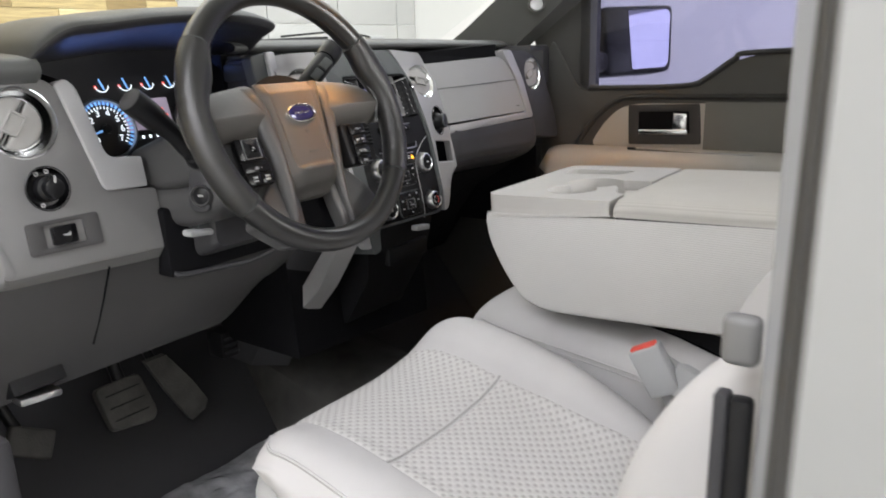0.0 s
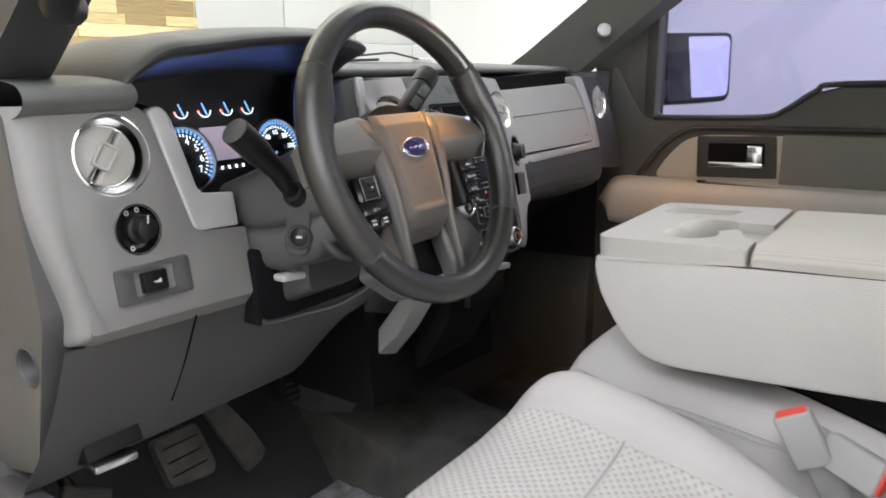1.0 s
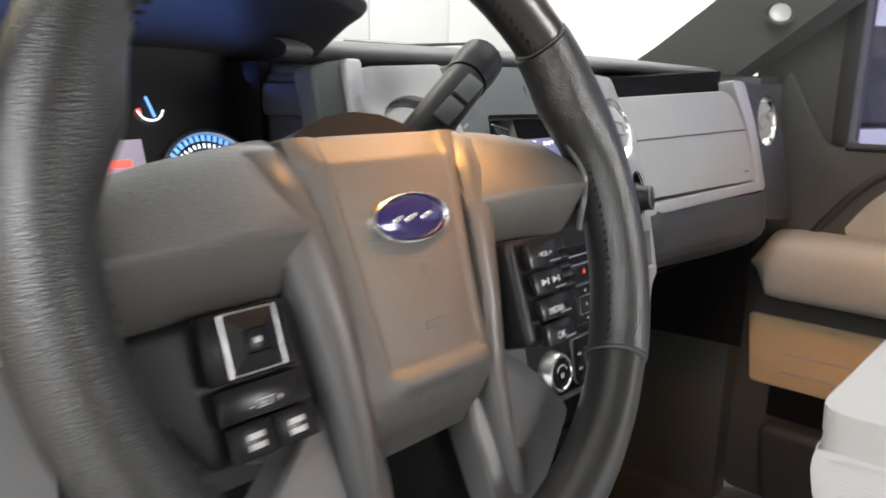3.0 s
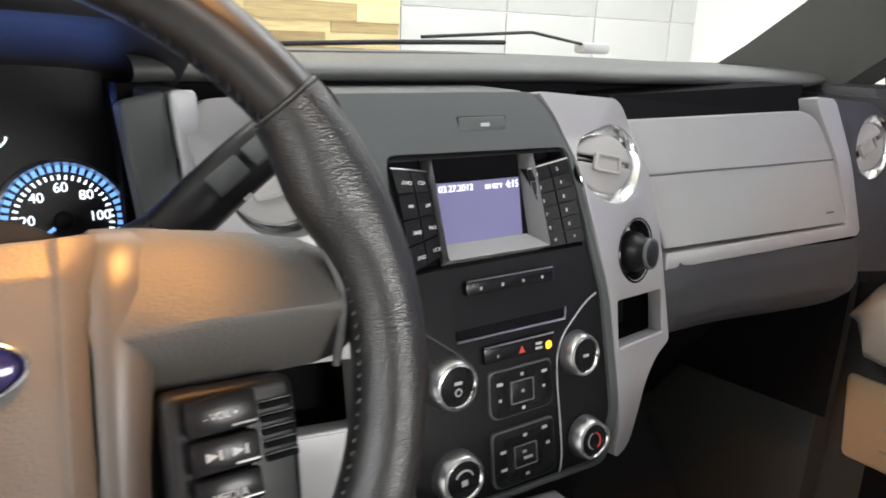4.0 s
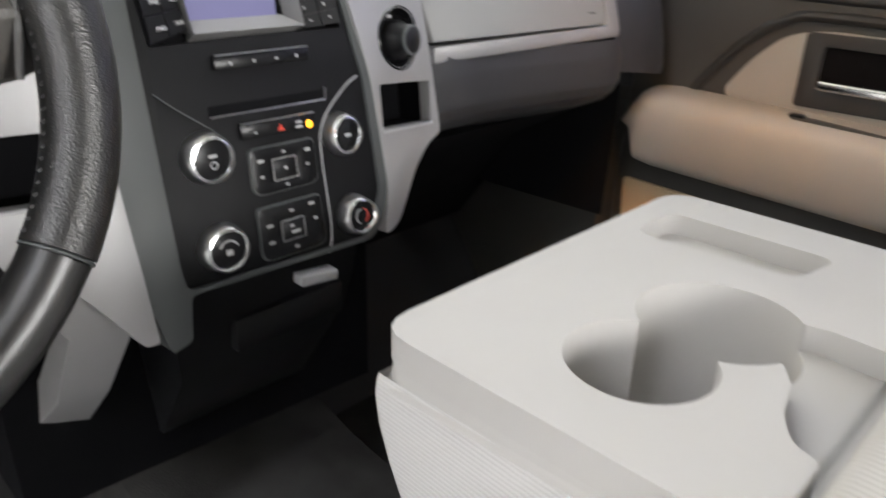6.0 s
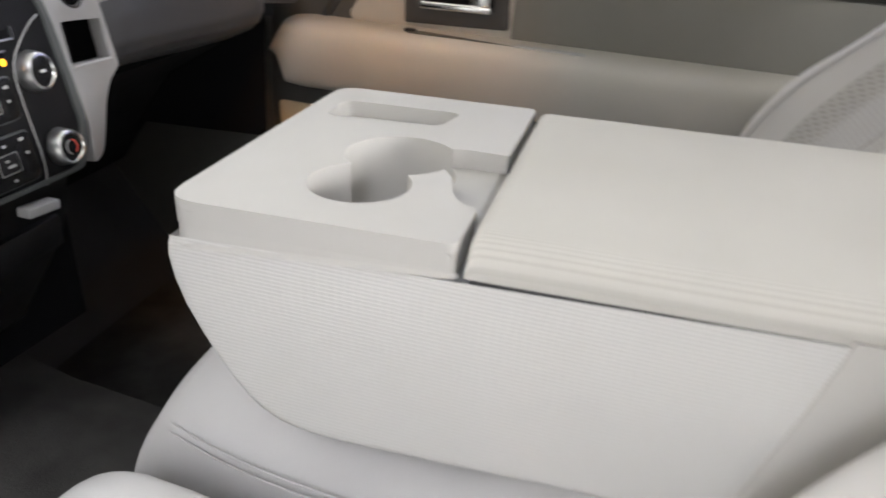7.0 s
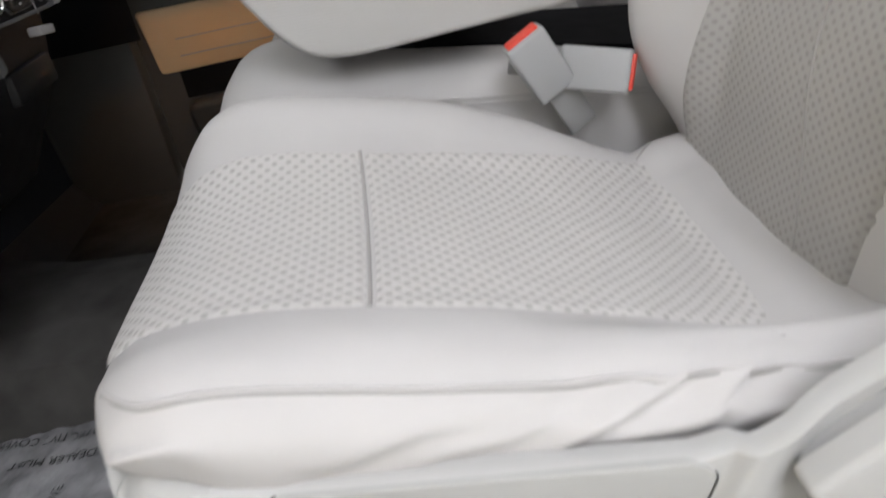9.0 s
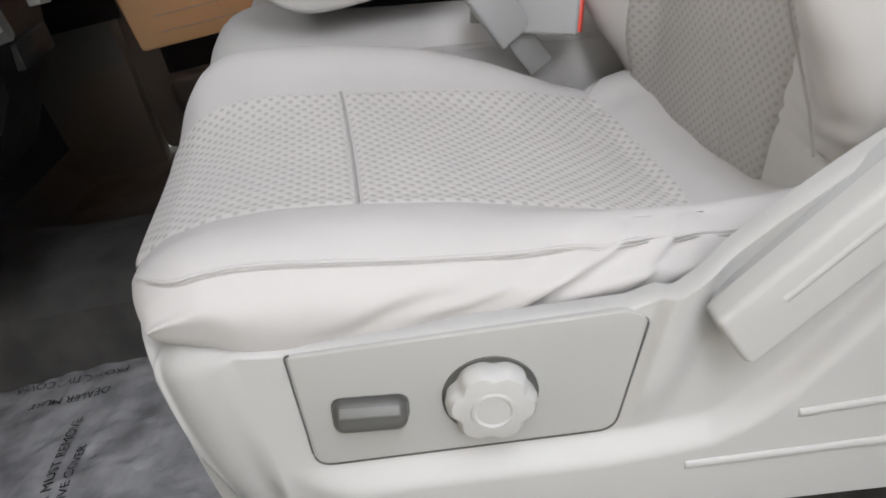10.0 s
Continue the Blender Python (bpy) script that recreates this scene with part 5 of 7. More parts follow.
def cover(u, v):
    """The airbag cover: a crowned shield with a sunk middle, a ridge under it and a skirt that falls away."""
    y = 0.056 - 0.166 * v
    half = 0.0605 - 0.014 * v - 0.004 * math.sin(math.pi * v)
    if v > 0.85:
        half *= math.sqrt(max(0.0, 1 - ((v - 0.85) / 0.17) ** 2)) * 0.35 + 0.65
    x = (2 * u - 1) * half
    crown = 0.012 * (1 - (2 * u - 1) ** 4) * min(1, v / 0.12 + 0.15) * min(1, (1 - v) / 0.12 + 0.1)
    hx = 0.0385 + 0.079 * (y - 0.02)
    inside = step(hx + 0.0025, hx - 0.0005, abs(x)) * step(-0.0685, -0.0655, y)
    ridge = 0.0042 * math.exp(-((y + 0.0715) / 0.0055) ** 2) * step(hx + 0.006, hx - 0.002, abs(x))
    edge = 0.0 if 0.001 < u < 0.999 and 0.001 < v < 0.999 else -0.022
    return WH @ Vector((x, y, -0.018 + crown - 0.0028 * inside + ridge - 0.020 * step(-0.073, -0.112, y) + edge))


part("hub_cover", surf(cover, 80, 90), HUB, wheel, "grey grained hub cover", smooth=60)
# black plate added for the shade seen between the lower spokes
part("wheel_shroud", loft([[WH @ Vector((x, y, w)) for x, y in rounded([(-0.045, -0.06), (0.045, -0.06), (0.055, -0.16), (-0.055, -0.16)], 0.01)] for w in (-0.075, -0.055)]), VOID, wheel, "black plate painted as shade behind the hub")
badge = lathe([(0, 0.003), (0.8, 0.0024), (0.93, 0.0012), (0.95, -0.002)], 44)
badge.transform(Matrix.Diagonal((0.0255, 0.0118, 1, 1)))
part("badge", badge, BLUE_BADGE, wheel, "blue oval badge", WH @ Matrix.Translation((0.001, 0.007, -0.0078)))
rim_b = lathe([(0.93, 0.001), (0.97, 0.0032), (1.03, 0.0026), (1.06, -0.002)], 44)
rim_b.transform(Matrix.Diagonal((0.0262, 0.0124, 1, 1)))
part("badge_rim", rim_b, CHROME, wheel, "chrome rim round the badge", WH @ Matrix.Translation((0.001, 0.007, -0.0078)))
for k, (bx, bw) in enumerate(((-0.011, 0.007), (-0.002, 0.009), (0.009, 0.008))):
    part("badge_stroke", rbox((bw, 0.0022, 0.0008), 0.0003, 1, Matrix.Translation((bx + 0.001, 0.007, -0.0047)) @ Matrix.Rotation(0.3, 4, "Z")), CHROME, wheel, "silver stroke", WH)
part("moulded_mark", rbox((0.017, 0.004, 0.0008), 0.0003, 1, Matrix.Translation((0.004, -0.048, -0.0085))), SURROUND, wheel, "moulded lettering", WH)
part("moulded_mark", rbox((0.006, 0.005, 0.0008), 0.0003, 1, Matrix.Translation((0.004, -0.020, -0.0085))), SURROUND, wheel, "moulded symbol", WH)

# key pads on the wheel
def key_words(parent, txt, size, x, y, w=-0.0116):
    letters("key_word", txt, size, WHITE_INK, parent, WH @ Matrix.Translation((x, y, w)), "white key word", "CENTER")


def key_at(parent, x0, x1, y0, y1, w=-0.015, deep=0.006):
    return part("wheel_key", rbox((x1 - x0, y1 - y0, deep), 0.0014, 2, Matrix.Translation(((x0 + x1) / 2, (y0 + y1) / 2, w))), GLOSS, parent, "", WH)


pod = part("key_pod", wheel_plate([(-0.072, -0.016), (-0.150, -0.018), (-0.148, -0.045), (-0.126, -0.080), (-0.070, -0.080)], -0.040, -0.020, 0.004, 0.006), BLACK, wheel, "black key pod", WH)
key_at(pod, -0.122, -0.080, -0.046, -0.017)
for k in range(4):
    m = WH @ Matrix.Translation((-0.100, -0.0315, -0.012)) @ Matrix.Rotation(radians(90 * k), 4, "Z")
    part("wedge", loft([[m @ Vector(p) for p in ((-0.0125, 0.0125, 0), (0.0125, 0.0125, 0), (0.0055, 0.0055, 0), (-0.0055, 0.0055, 0))], [m @ Vector(p) for p in ((-0.0125, 0.0125, 0.0012), (0.0125, 0.0125, 0.0012), (0.0055, 0.0055, 0.0042), (-0.0055, 0.0055, 0.0042))]]), BLACK if k in (1, 2) else GLOSS, pod, smooth=0)
    part("bright_edge", tube([m @ Vector((-0.0128, 0.0128, 0.001)), m @ Vector((0.0128, 0.0128, 0.001))], 0.0006, 6, 1, 0), SATIN, pod, "thin bright edge")
part("rocker_key", rbox((0.010, 0.010, 0.005), 0.0015, 2, Matrix.Translation((-0.100, -0.0315, -0.0095))), GLOSS, pod, "small centre key", WH)
part("key_mark", rbox((0.0028, 0.0022, 0.0003), 0, 1, Matrix.Translation((-0.100, -0.0315, -0.0068))), WHITE_INK, pod, "", WH)
key_at(pod, -0.121, -0.078, -0.0625, -0.048)
key_words(pod, "- SET +", 0.0052, -0.0995, -0.0575)
key_at(pod, -0.119, -0.0985, -0.0785, -0.0635)
key_at(pod, -0.0975, -0.077, -0.0785, -0.0635)
for x in (-0.108, -0.088):
    for y in (-0.0692, -0.0735):
        part("key_mark", rbox((0.0075, 0.0024, 0.0003), 0, 1, Matrix.Translation((x, y, -0.0118))), WHITE_INK, pod, "", WH)
flat = WH
WH = WH @ Matrix.Translation((0, 0, 0.012))
pod = part("key_pod", wheel_plate([(0.072, -0.016), (0.129, -0.018), (0.129, -0.045), (0.126, -0.080), (0.070, -0.080)], -0.040, -0.020, 0.004, 0.006), BLACK, wheel, "black key pod", WH)
for k, (y1, y0, w) in enumerate(((-0.020, -0.036, 0.030), (-0.037, -0.052, 0.029), (-0.053, -0.067, 0.028), (-0.068, -0.082, 0.027))):
    key_at(pod, 0.079, 0.079 + w, y0 + 0.0004, y1 - 0.0004)
    part("bright_edge", tube([WH @ Vector((0.079 + w * 0.62, y0 + 0.0025, -0.0118)), WH @ Vector((0.079 + w * 0.97, y0 + 0.0025, -0.0118))], 0.0006, 6, 1, 0), SATIN, pod, "thin bright edge")
key_words(pod, "- VOL +", 0.0043, 0.0935, -0.0285)
for x in (0.088, 0.099):
    part("key_mark", plate([(x - 0.003, -0.0425), (x + 0.002, -0.0445), (x - 0.003, -0.0465)], [], -0.0120, -0.0117, 0), WHITE_INK, pod, "", WH)
    part("key_mark", rbox((0.001, 0.0042, 0.0003), 0, 1, Matrix.Translation((x + 0.003, -0.0445, -0.0118))), WHITE_INK, pod, "", WH)
key_words(pod, "MEDIA", 0.0052, 0.0925, -0.062)
key_words(pod, "OK", 0.0058, 0.0915, -0.077)
for i in range(5):
    part("speaker_slot", rbox((0.015, 0.0028, 0.002), 0.0005, 1, Matrix.Translation((0.1195, -0.030 - 0.0058 * i, -0.0195))), VOID, wheel, "", WH)
    part("slot_edge", rbox((0.015, 0.0008, 0.002), 0.0003, 1, Matrix.Translation((0.1195, -0.0279 - 0.0058 * i, -0.0190))), SURROUND, wheel, "", WH)
WH = flat

# ---- steering column ----
column = thing("steering_column", (-0.387, 0.0, 0.72), "grey steering column cover with two stalks", "steering column")


def oblong(cx, y, z0, z1, half, r=0.02, lean=0.0):
    return [(cx + px, y + (pz - z0) * lean, pz) for px, pz in rounded([(-half, z0), (half, z0), (half, z1), (-half, z1)], r, 4)]


part("upper_cover", loft([oblong(-0.388, 0.10, 0.690, 0.752, 0.128, 0.02, 0.14), oblong(-0.387, 0.055, 0.690, 0.772, 0.118, 0.03, 0.14), oblong(-0.387, 0.0, 0.70, 0.800, 0.100, 0.03, 0.1), oblong(-0.387, -0.045, 0.715, 0.818, 0.085, 0.03, 0.1), oblong(-0.387, -0.075, 0.745, 0.82, 0.06, 0.03, 0.1)]), COLUMN, column, "grey upper column cover")
part("lower_cover", loft([oblong(-0.388, 0.10, 0.640, 0.700, 0.125, 0.025), oblong(-0.387, 0.04, 0.635, 0.700, 0.110, 0.03), oblong(-0.387, -0.01, 0.648, 0.712, 0.097, 0.03), oblong(-0.387, -0.05, 0.685, 0.735, 0.075, 0.02), oblong(-0.387, -0.07, 0.72, 0.76, 0.05, 0.015)]), COLUMN, column, "grey lower column cover")
# no hollow here: a black slab carries the gap's shade
part("knee_cavity", slab(-0.512, -0.27, 0.050, 0.11, 0.562, 0.668, 0.006), VOID, column, "black slab painted as the shaded gap under the column")
part("cavity_lip", tube([(-0.505, 0.056, 0.574), (-0.495, 0.050, 0.564), (-0.44, 0.046, 0.560), (-0.36, 0.040, 0.558), (-0.29, 0.035, 0.578), (-0.262, 0.036, 0.62)], 0.005, 8, 1, 6), DARK, column, "rounded lip under the gap")
part("tilt_housing", loft([oblong(-0.40, 0.06, 0.578, 0.66, 0.070, 0.02), oblong(-0.395, 0.015, 0.600, 0.664, 0.055, 0.02)]), DARK, column)
lever = thing("tilt_lever", (-0.53, 0.02, 0.65), "small grey tilt lever below the column", "lever")
part("paddle", rbox((0.058, 0.022, 0.010), 0.004, 3, Matrix.Translation((-0.463, 0.030, 0.627)) @ Matrix.Rotation(0.10, 4, "Y")), BUCKLE, lever)
part("arm", rbox((0.020, 0.03, 0.024), 0.004, 2, Matrix.Translation((-0.462, 0.040, 0.642))), SURROUND, lever)
part("side_pod", plate(rounded([(-0.019, -0.026), (0.016, -0.028), (0.020, 0.066), (-0.012, 0.070)], [0.016, 0.016, 0.012, 0.012]), [], -0.012, 0.0045, 0.003, 3), DARK, column, "dark pod round the button and stalk", frame_at((-0.483, -0.004, 0.691), (0.40, -0.91, 0), (0.08, 0.12, 0.98)))
part("cover_ridge", tube([(-0.452, 0.012, 0.800), (-0.463, 0.004, 0.775), (-0.467, 0.000, 0.744), (-0.466, -0.014, 0.711), (-0.462, -0.034, 0.680), (-0.445, -0.046, 0.660), (-0.41, -0.050, 0.652)], [0.005, 0.007, 0.0075, 0.0075, 0.0075, 0.006, 0.004], 12, 1, 6), COLUMN, column, "rounded ridge of the cover")
cb = thing("hazard_button", (-0.482, -0.01, 0.69), "black oval button on the column cover", "button")
mb = frame_at((-0.484, -0.008, 0.689), (0.45, -0.89, 0), (0.1, 0.1, 0.98))
part("rim", lathe([(0.012, 0.004), (0.0145, 0.006), (0.017, 0.002), (0.018, -0.012)], 32), COLUMN, cb, "", mb)
part("cap", lathe([(0, 0.0045), (0.009, 0.004), (0.0125, 0.002), (0.013, -0.01)], 32), BLACK, cb, "", mb)
part("mark", rbox((0.008, 0.003, 0.0005), 0.0002, 1, Matrix.Translation((0, 0, 0.0048))), WHITE_INK, cb, "", mb)
turn = thing("turn_signal_stalk", (-0.48, 0.0, 0.75), "black turn signal stalk with a grey end", "stalk")
part("boot", lathe([(0.0, 0.012), (0.014, 0.011), (0.019, 0.004), (0.021, -0.01)], 28), BLACK, turn, "", frame_at((-0.478, 0.0, 0.745), (0.3, -0.9, 0.2), (0.3, 0.3, 0.9)))
part("arm", tube([(-0.478, 0.0, 0.745), (-0.497, -0.003, 0.757), (-0.515, -0.006, 0.778), (-0.54, -0.007, 0.80)], [0.0095, 0.011, 0.0125, 0.0155], 16, 1, 6), BLACK, turn)
part("twist_grip", tube([(-0.541, -0.007, 0.801), (-0.558, -0.009, 0.8155), (-0.577, -0.010, 0.831)], [0.0168, 0.0175, 0.0175], 22, 1, 5), BLACK, turn, "black twist grip")
d = (Vector((-0.577, -0.010, 0.831)) - Vector((-0.541, -0.007, 0.801))).normalized()
part("end_cap", lathe([(0, 0.003), (0.013, 0.0022), (0.0165, 0.0), (0.0172, -0.004)], 28), KNEE, turn, "grey end cap", Matrix.Translation(Vector((-0.577, -0.010, 0.831))) @ d.to_track_quat("Z", "Y").to_matrix().to_4x4())
shift = thing("shift_lever", (-0.29, 0.0, 0.8), "black column shift lever with keys", "shift lever")
part("boot", tube([(-0.335, 0.01, 0.770), (-0.31, 0.0, 0.793), (-0.285, -0.008, 0.813)], [0.024, 0.021, 0.016], 18, 1, 5), BLACK, shift)
part("arm", tube([(-0.285, -0.008, 0.813), (-0.262, -0.01, 0.833), (-0.24, -0.008, 0.850), (-0.213, -0.003, 0.868)], [0.016, 0.0165, 0.0165, 0.0165], 20, 1, 6), BLACK, shift)
part("grip", tube([(-0.212, -0.003, 0.869), (-0.200, 0.0, 0.877), (-0.186, 0.003, 0.886)], [0.0172, 0.0185, 0.0180], 18, 1, 3), BLACK, shift, "ribbed black grip")
ds = Vector((0.049, 0.0, 0.037)).normalized()
ms = Matrix.Translation((-0.253, -0.0255, 0.846)) @ frame_at((0, 0, 0), ds, (0.2, 0.45, 0.87)).to_3x3().to_4x4()
part("gear_key", rbox((0.022, 0.014, 0.004), 0.0015, 2), SURROUND, shift, "grey key", ms @ Matrix.Translation((0.0, 0.002, 0.001)))
part("gear_key", rbox((0.022, 0.014, 0.004), 0.0015, 2), SURROUND, shift, "grey key", ms @ Matrix.Translation((0.026, 0.002, 0.001)))
part("key_mark", rbox((0.005, 0.002, 0.0006), 0, 1), WHITE_INK, shift, "white mark", ms @ Matrix.Translation((0.0, -0.014, 0.0)))
keyring = thing("ignition_key", (-0.30, -0.02, 0.70), "black ignition key in the column", "key")
part("head", rbox((0.03, 0.012, 0.05), 0.004, 2, Matrix.Translation((-0.288, -0.012, 0.690))), BLACK, keyring)
part("blade", rbox((0.014, 0.006, 0.02), 0.001, 1, Matrix.Translation((-0.288, -0.012, 0.655))), SATIN, keyring, "silver tag")

# ---- pedals ----
brake = thing("brake_pedal", (-0.45, 0.33, 0.24), "worn black rubber brake pedal", "pedal", "pedals")
tilt_p = Matrix.Translation((-0.455, 0.335, 0.252)) @ Matrix.Rotation(radians(-28), 4, "X")
part("pad", plate(rounded([(-0.045, -0.036), (0.035, -0.046), (0.047, -0.03), (0.04, 0.05), (-0.05, 0.05)], 0.014), [], -0.008, 0.012, 0.004, 3), RUBBER, brake, "", tilt_p @ Matrix.Rotation(radians(90), 4, "X"))
part("arm", tube([(-0.45, 0.35, 0.27), (-0.45, 0.40, 0.40), (-0.45, 0.42, 0.55)], 0.012, 10, 1, 4), BLACK, brake)
for i in range(3):
    part("groove", rbox((0.07, 0.004, 0.003), 0.001, 1, tilt_p @ Matrix.Translation((-0.003, -0.0125, -0.02 + 0.024 * i))), BLACK, brake)
gas = thing("accelerator_pedal", (-0.33, 0.33, 0.22), "worn black accelerator pedal", "pedal", "pedals")
part("pad", loft([[(x - 0.0, y, z) for x, y, z in q] for q in ([(-0.40, 0.345, 0.315), (-0.355, 0.345, 0.315), (-0.355, 0.36, 0.315), (-0.40, 0.36, 0.315)], [(-0.378, 0.318, 0.25), (-0.322, 0.318, 0.255), (-0.322, 0.333, 0.255), (-0.378, 0.333, 0.25)], [(-0.345, 0.318, 0.19), (-0.292, 0.318, 0.20), (-0.292, 0.333, 0.20), (-0.345, 0.333, 0.19)], [(-0.325, 0.33, 0.163), (-0.292, 0.33, 0.175), (-0.292, 0.345, 0.175), (-0.325, 0.345, 0.163)])]), RUBBER, gas)
part("arm", tube([(-0.375, 0.36, 0.30), (-0.38, 0.41, 0.38), (-0.38, 0.43, 0.5)], 0.009, 10, 1, 4), BLACK, gas)
park = thing("parking_brake_pedal", (-0.64, 0.33, 0.27), "small worn parking brake pedal", "pedal", "pedals")
part("pad", rbox((0.075, 0.018, 0.05), 0.006, 3, Matrix.Translation((-0.635, 0.33, 0.262)) @ Matrix.Rotation(radians(-25), 4, "X") @ Matrix.Rotation(radians(30), 4, "Y")), RUBBER, park)
part("arm", tube([(-0.64, 0.345, 0.27), (-0.66, 0.38, 0.36), (-0.67, 0.42, 0.5)], 0.010, 10, 1, 4), BLACK, park)

# ---- driver's seat ----
seat = thing("driver_seat", (-0.39, -0.5, 0.04), "light grey cloth driver's seat with pierced inserts", "seat", "front seats")
SX, SW = -0.392, 0.212


def table(rows, y):
    """Height or depth at y, between rows (y, value), y falling."""
    for (a, p), (b, q) in zip(rows, rows[1:]):
        if y >= b:
            t = min(1.0, max(0.0, (a - y) / (a - b)))
            return p + (q - p) * t
    return rows[-1][1]


INS = ((-0.17, 0.398), (-0.21, 0.411), (-0.26, 0.415), (-0.31, 0.411), (-0.373, 0.400), (-0.45, 0.380), (-0.55, 0.346), (-0.62, 0.316), (-0.655, 0.303), (-0.685, 0.315), (-0.75, 0.324))
LOW = ((-0.17, 0.372), (-0.225, 0.366), (-0.256, 0.349), (-0.294, 0.337), (-0.374, 0.327), (-0.458, 0.318), (-0.555, 0.304), (-0.75, 0.285))
PIPE = ((-0.17, 0.405), (-0.230, 0.414), (-0.27, 0.413), (-0.312, 0.407), (-0.385, 0.390), (-0.463, 0.372), (-0.547, 0.355), (-0.635, 0.342), (-0.75, 0.332))


def section(y):
    """The cushion's outline across, from the outboard foot over the top to the inboard foot."""
    i, lo, p = table(INS, y), table(LOW, y), table(PIPE, y)
    inb = 0.050 - 0.028 * step(0.45, 0.70, -y)
    ob = 0.012 - 0.006 * step(0.5, 0.7, -y)
    return [(-0.570, lo - 0.030), (-0.600, lo - 0.012), (-0.612, lo + 0.012), (-0.6165, (lo + p) / 2 + 0.004), (-0.609, p - 0.012), (-0.599, p),
            (-0.583, p + ob * 0.75), (-0.562, max(p + ob, i + 0.008)), (-0.538, i + 0.007), (-0.51, i + 0.001), (-0.46, i - 0.003), (-0.40, i - 0.005), (-0.33, i - 0.002),
            (-0.285, i + 0.008), (-0.255, i + 0.5 * inb), (-0.230, i + 0.92 * inb), (-0.208, i + inb), (-0.190, i + inb - 0.010), (-0.180, i + 0.004), (-0.180, lo - 0.03)]


def at_section(pts, v):
    """A point of a smooth line through the outline, v from 0 to 1."""
    n = len(pts) - 1
    k = min(n - 1, int(v * n))
    t = v * n - k
    p0, p1, p2, p3 = pts[max(0, k - 1)], pts[k], pts[k + 1], pts[min(n, k + 2)]
    return [0.5 * (2 * b + (c - a) * t + (2 * a - 5 * b + 4 * c - d) * t * t + (3 * b - a - 3 * c + d) * t ** 3) for a, b, c, d in zip(p0, p1, p2, p3)]


def top_z(x, y):
    """Height of the cushion's cloth."""
    pts = section(y)[5:19]
    for k, (a, b) in enumerate(zip(pts, pts[1:])):
        if a[0] <= x <= b[0]:
            t = (x - a[0]) / (b[0] - a[0])
            p, q = pts[max(0, k - 1)], pts[min(len(pts) - 1, k + 2)]
            s = 0.5 * (2 * a[1] + (b[1] - p[1]) * t + (2 * p[1] - 5 * a[1] + 4 * b[1] - q[1]) * t * t + (3 * a[1] - p[1] - 3 * b[1] + q[1]) * t ** 3)
            return s + bow(x, y)
    return table(INS, y)


def bow(x, y):
    """Soft unevenness of the stuffed cloth."""
    return 0.0022 * noise.noise((x * 11, y * 9, 0.7)) + 0.0008 * noise.noise((x * 34, y * 25, 1.9))


# folds in the cloth of the outboard side: start (y, z), rise along it, depth, width, first and last y
FOLDS = ((-0.455, 0.318, 0.36, 0.007, 0.0055, -0.45, -0.66), (-0.50, 0.330, 0.30, 0.005, 0.005, -0.48, -0.62), (-0.40, 0.335, 0.22, 0.0035, 0.006, -0.38, -0.56), (-0.33, 0.348, 0.10, 0.003, 0.008, -0.30, -0.50), (-0.56, 0.325, 0.42, 0.006, 0.005, -0.55, -0.70))


def cushion(u, v):
    """u runs from front to rear, v round the section from the outboard foot to the inboard foot."""
    y = -0.178 - 0.565 * u ** 1.15
    nose = math.sqrt(max(0.0, 1 - (1 - min(1, (-0.178 - y) / 0.07)) ** 2))
    pts = section(y)
    x, z = at_section(pts, v)
    lo = table(LOW, y) - 0.02
    mid = 0.45 * lo + 0.55 * table(INS, y)
    z = mid + (z - mid) * (0.30 + 0.70 * nose)
    x = SX + (x - SX) * (0.95 + 0.05 * nose)
    if v > 0.25 and v < 0.95:
        z += bow(x, y)
    if v < 0.33:
        for fy, fz, rise, deep, wide, ya, yb in FOLDS:
            d = z - (fz + rise * (fy - y) + 0.004 * math.sin(y * 60))
            x += deep * math.exp(-(d / wide) ** 2) * step(ya, ya - 0.03, y) * step(yb, yb + 0.04, y) - 0.5 * deep * math.exp(-((d - 1.7 * wide) / wide) ** 2) * step(ya, ya - 0.03, y) * step(yb, yb + 0.04, y)
    e = abs(x - SX) / SW
    y -= (0.008 + 0.026 * min(1.2, e) ** 4) * (1 - step(0.17, 0.33, -y))
    return (x, y, z)


part("cushion", surf(cushion, 90, 114), CLOTH, seat, "light grey cloth cushion", smooth=60)
bmf = bmesh.new()
bmf.faces.new([bmf.verts.new(cushion(0, j / 114)) for j in range(115)])
part("cushion_nose", bmf, CLOTH, seat)


def patch(outline_x, y_of, lift, nu=44, nv=44):
    """A sewn-in piece of cloth on the cushion, its rim sunk into it."""
    def fn(u, v):
        xa, xb = outline_x(u)
        x = xa + (xb - xa) * v
        y = y_of(u, x)
        g = min((min(u, 1 - u) if y_of(1, x) < -0.5 else 1 - u) * 0.2, min(v, 1 - v) * (xb - xa))
        puff = lift * min(1.0, g / 0.012) - 0.0022 * (1 - min(1.0, g / 0.003))
        z = top_z(x, y)
        nose = math.sqrt(max(0.0, 1 - (1 - min(1, (-0.178 - y) / 0.07)) ** 2))
        mid = 0.45 * (table(LOW, y) - 0.02) + 0.55 * table(INS, y)
        z = mid + (z - mid) * (0.30 + 0.70 * nose)
        yy = y - (0.008 + 0.026 * min(1.2, abs(x - SX) / SW) ** 4) * (1 - step(0.17, 0.33, -y))
        return (x, yy + (0.0015 if y > -0.2 else 0.0), z + puff + 0.0012)
    return surf(fn, nu, nv)


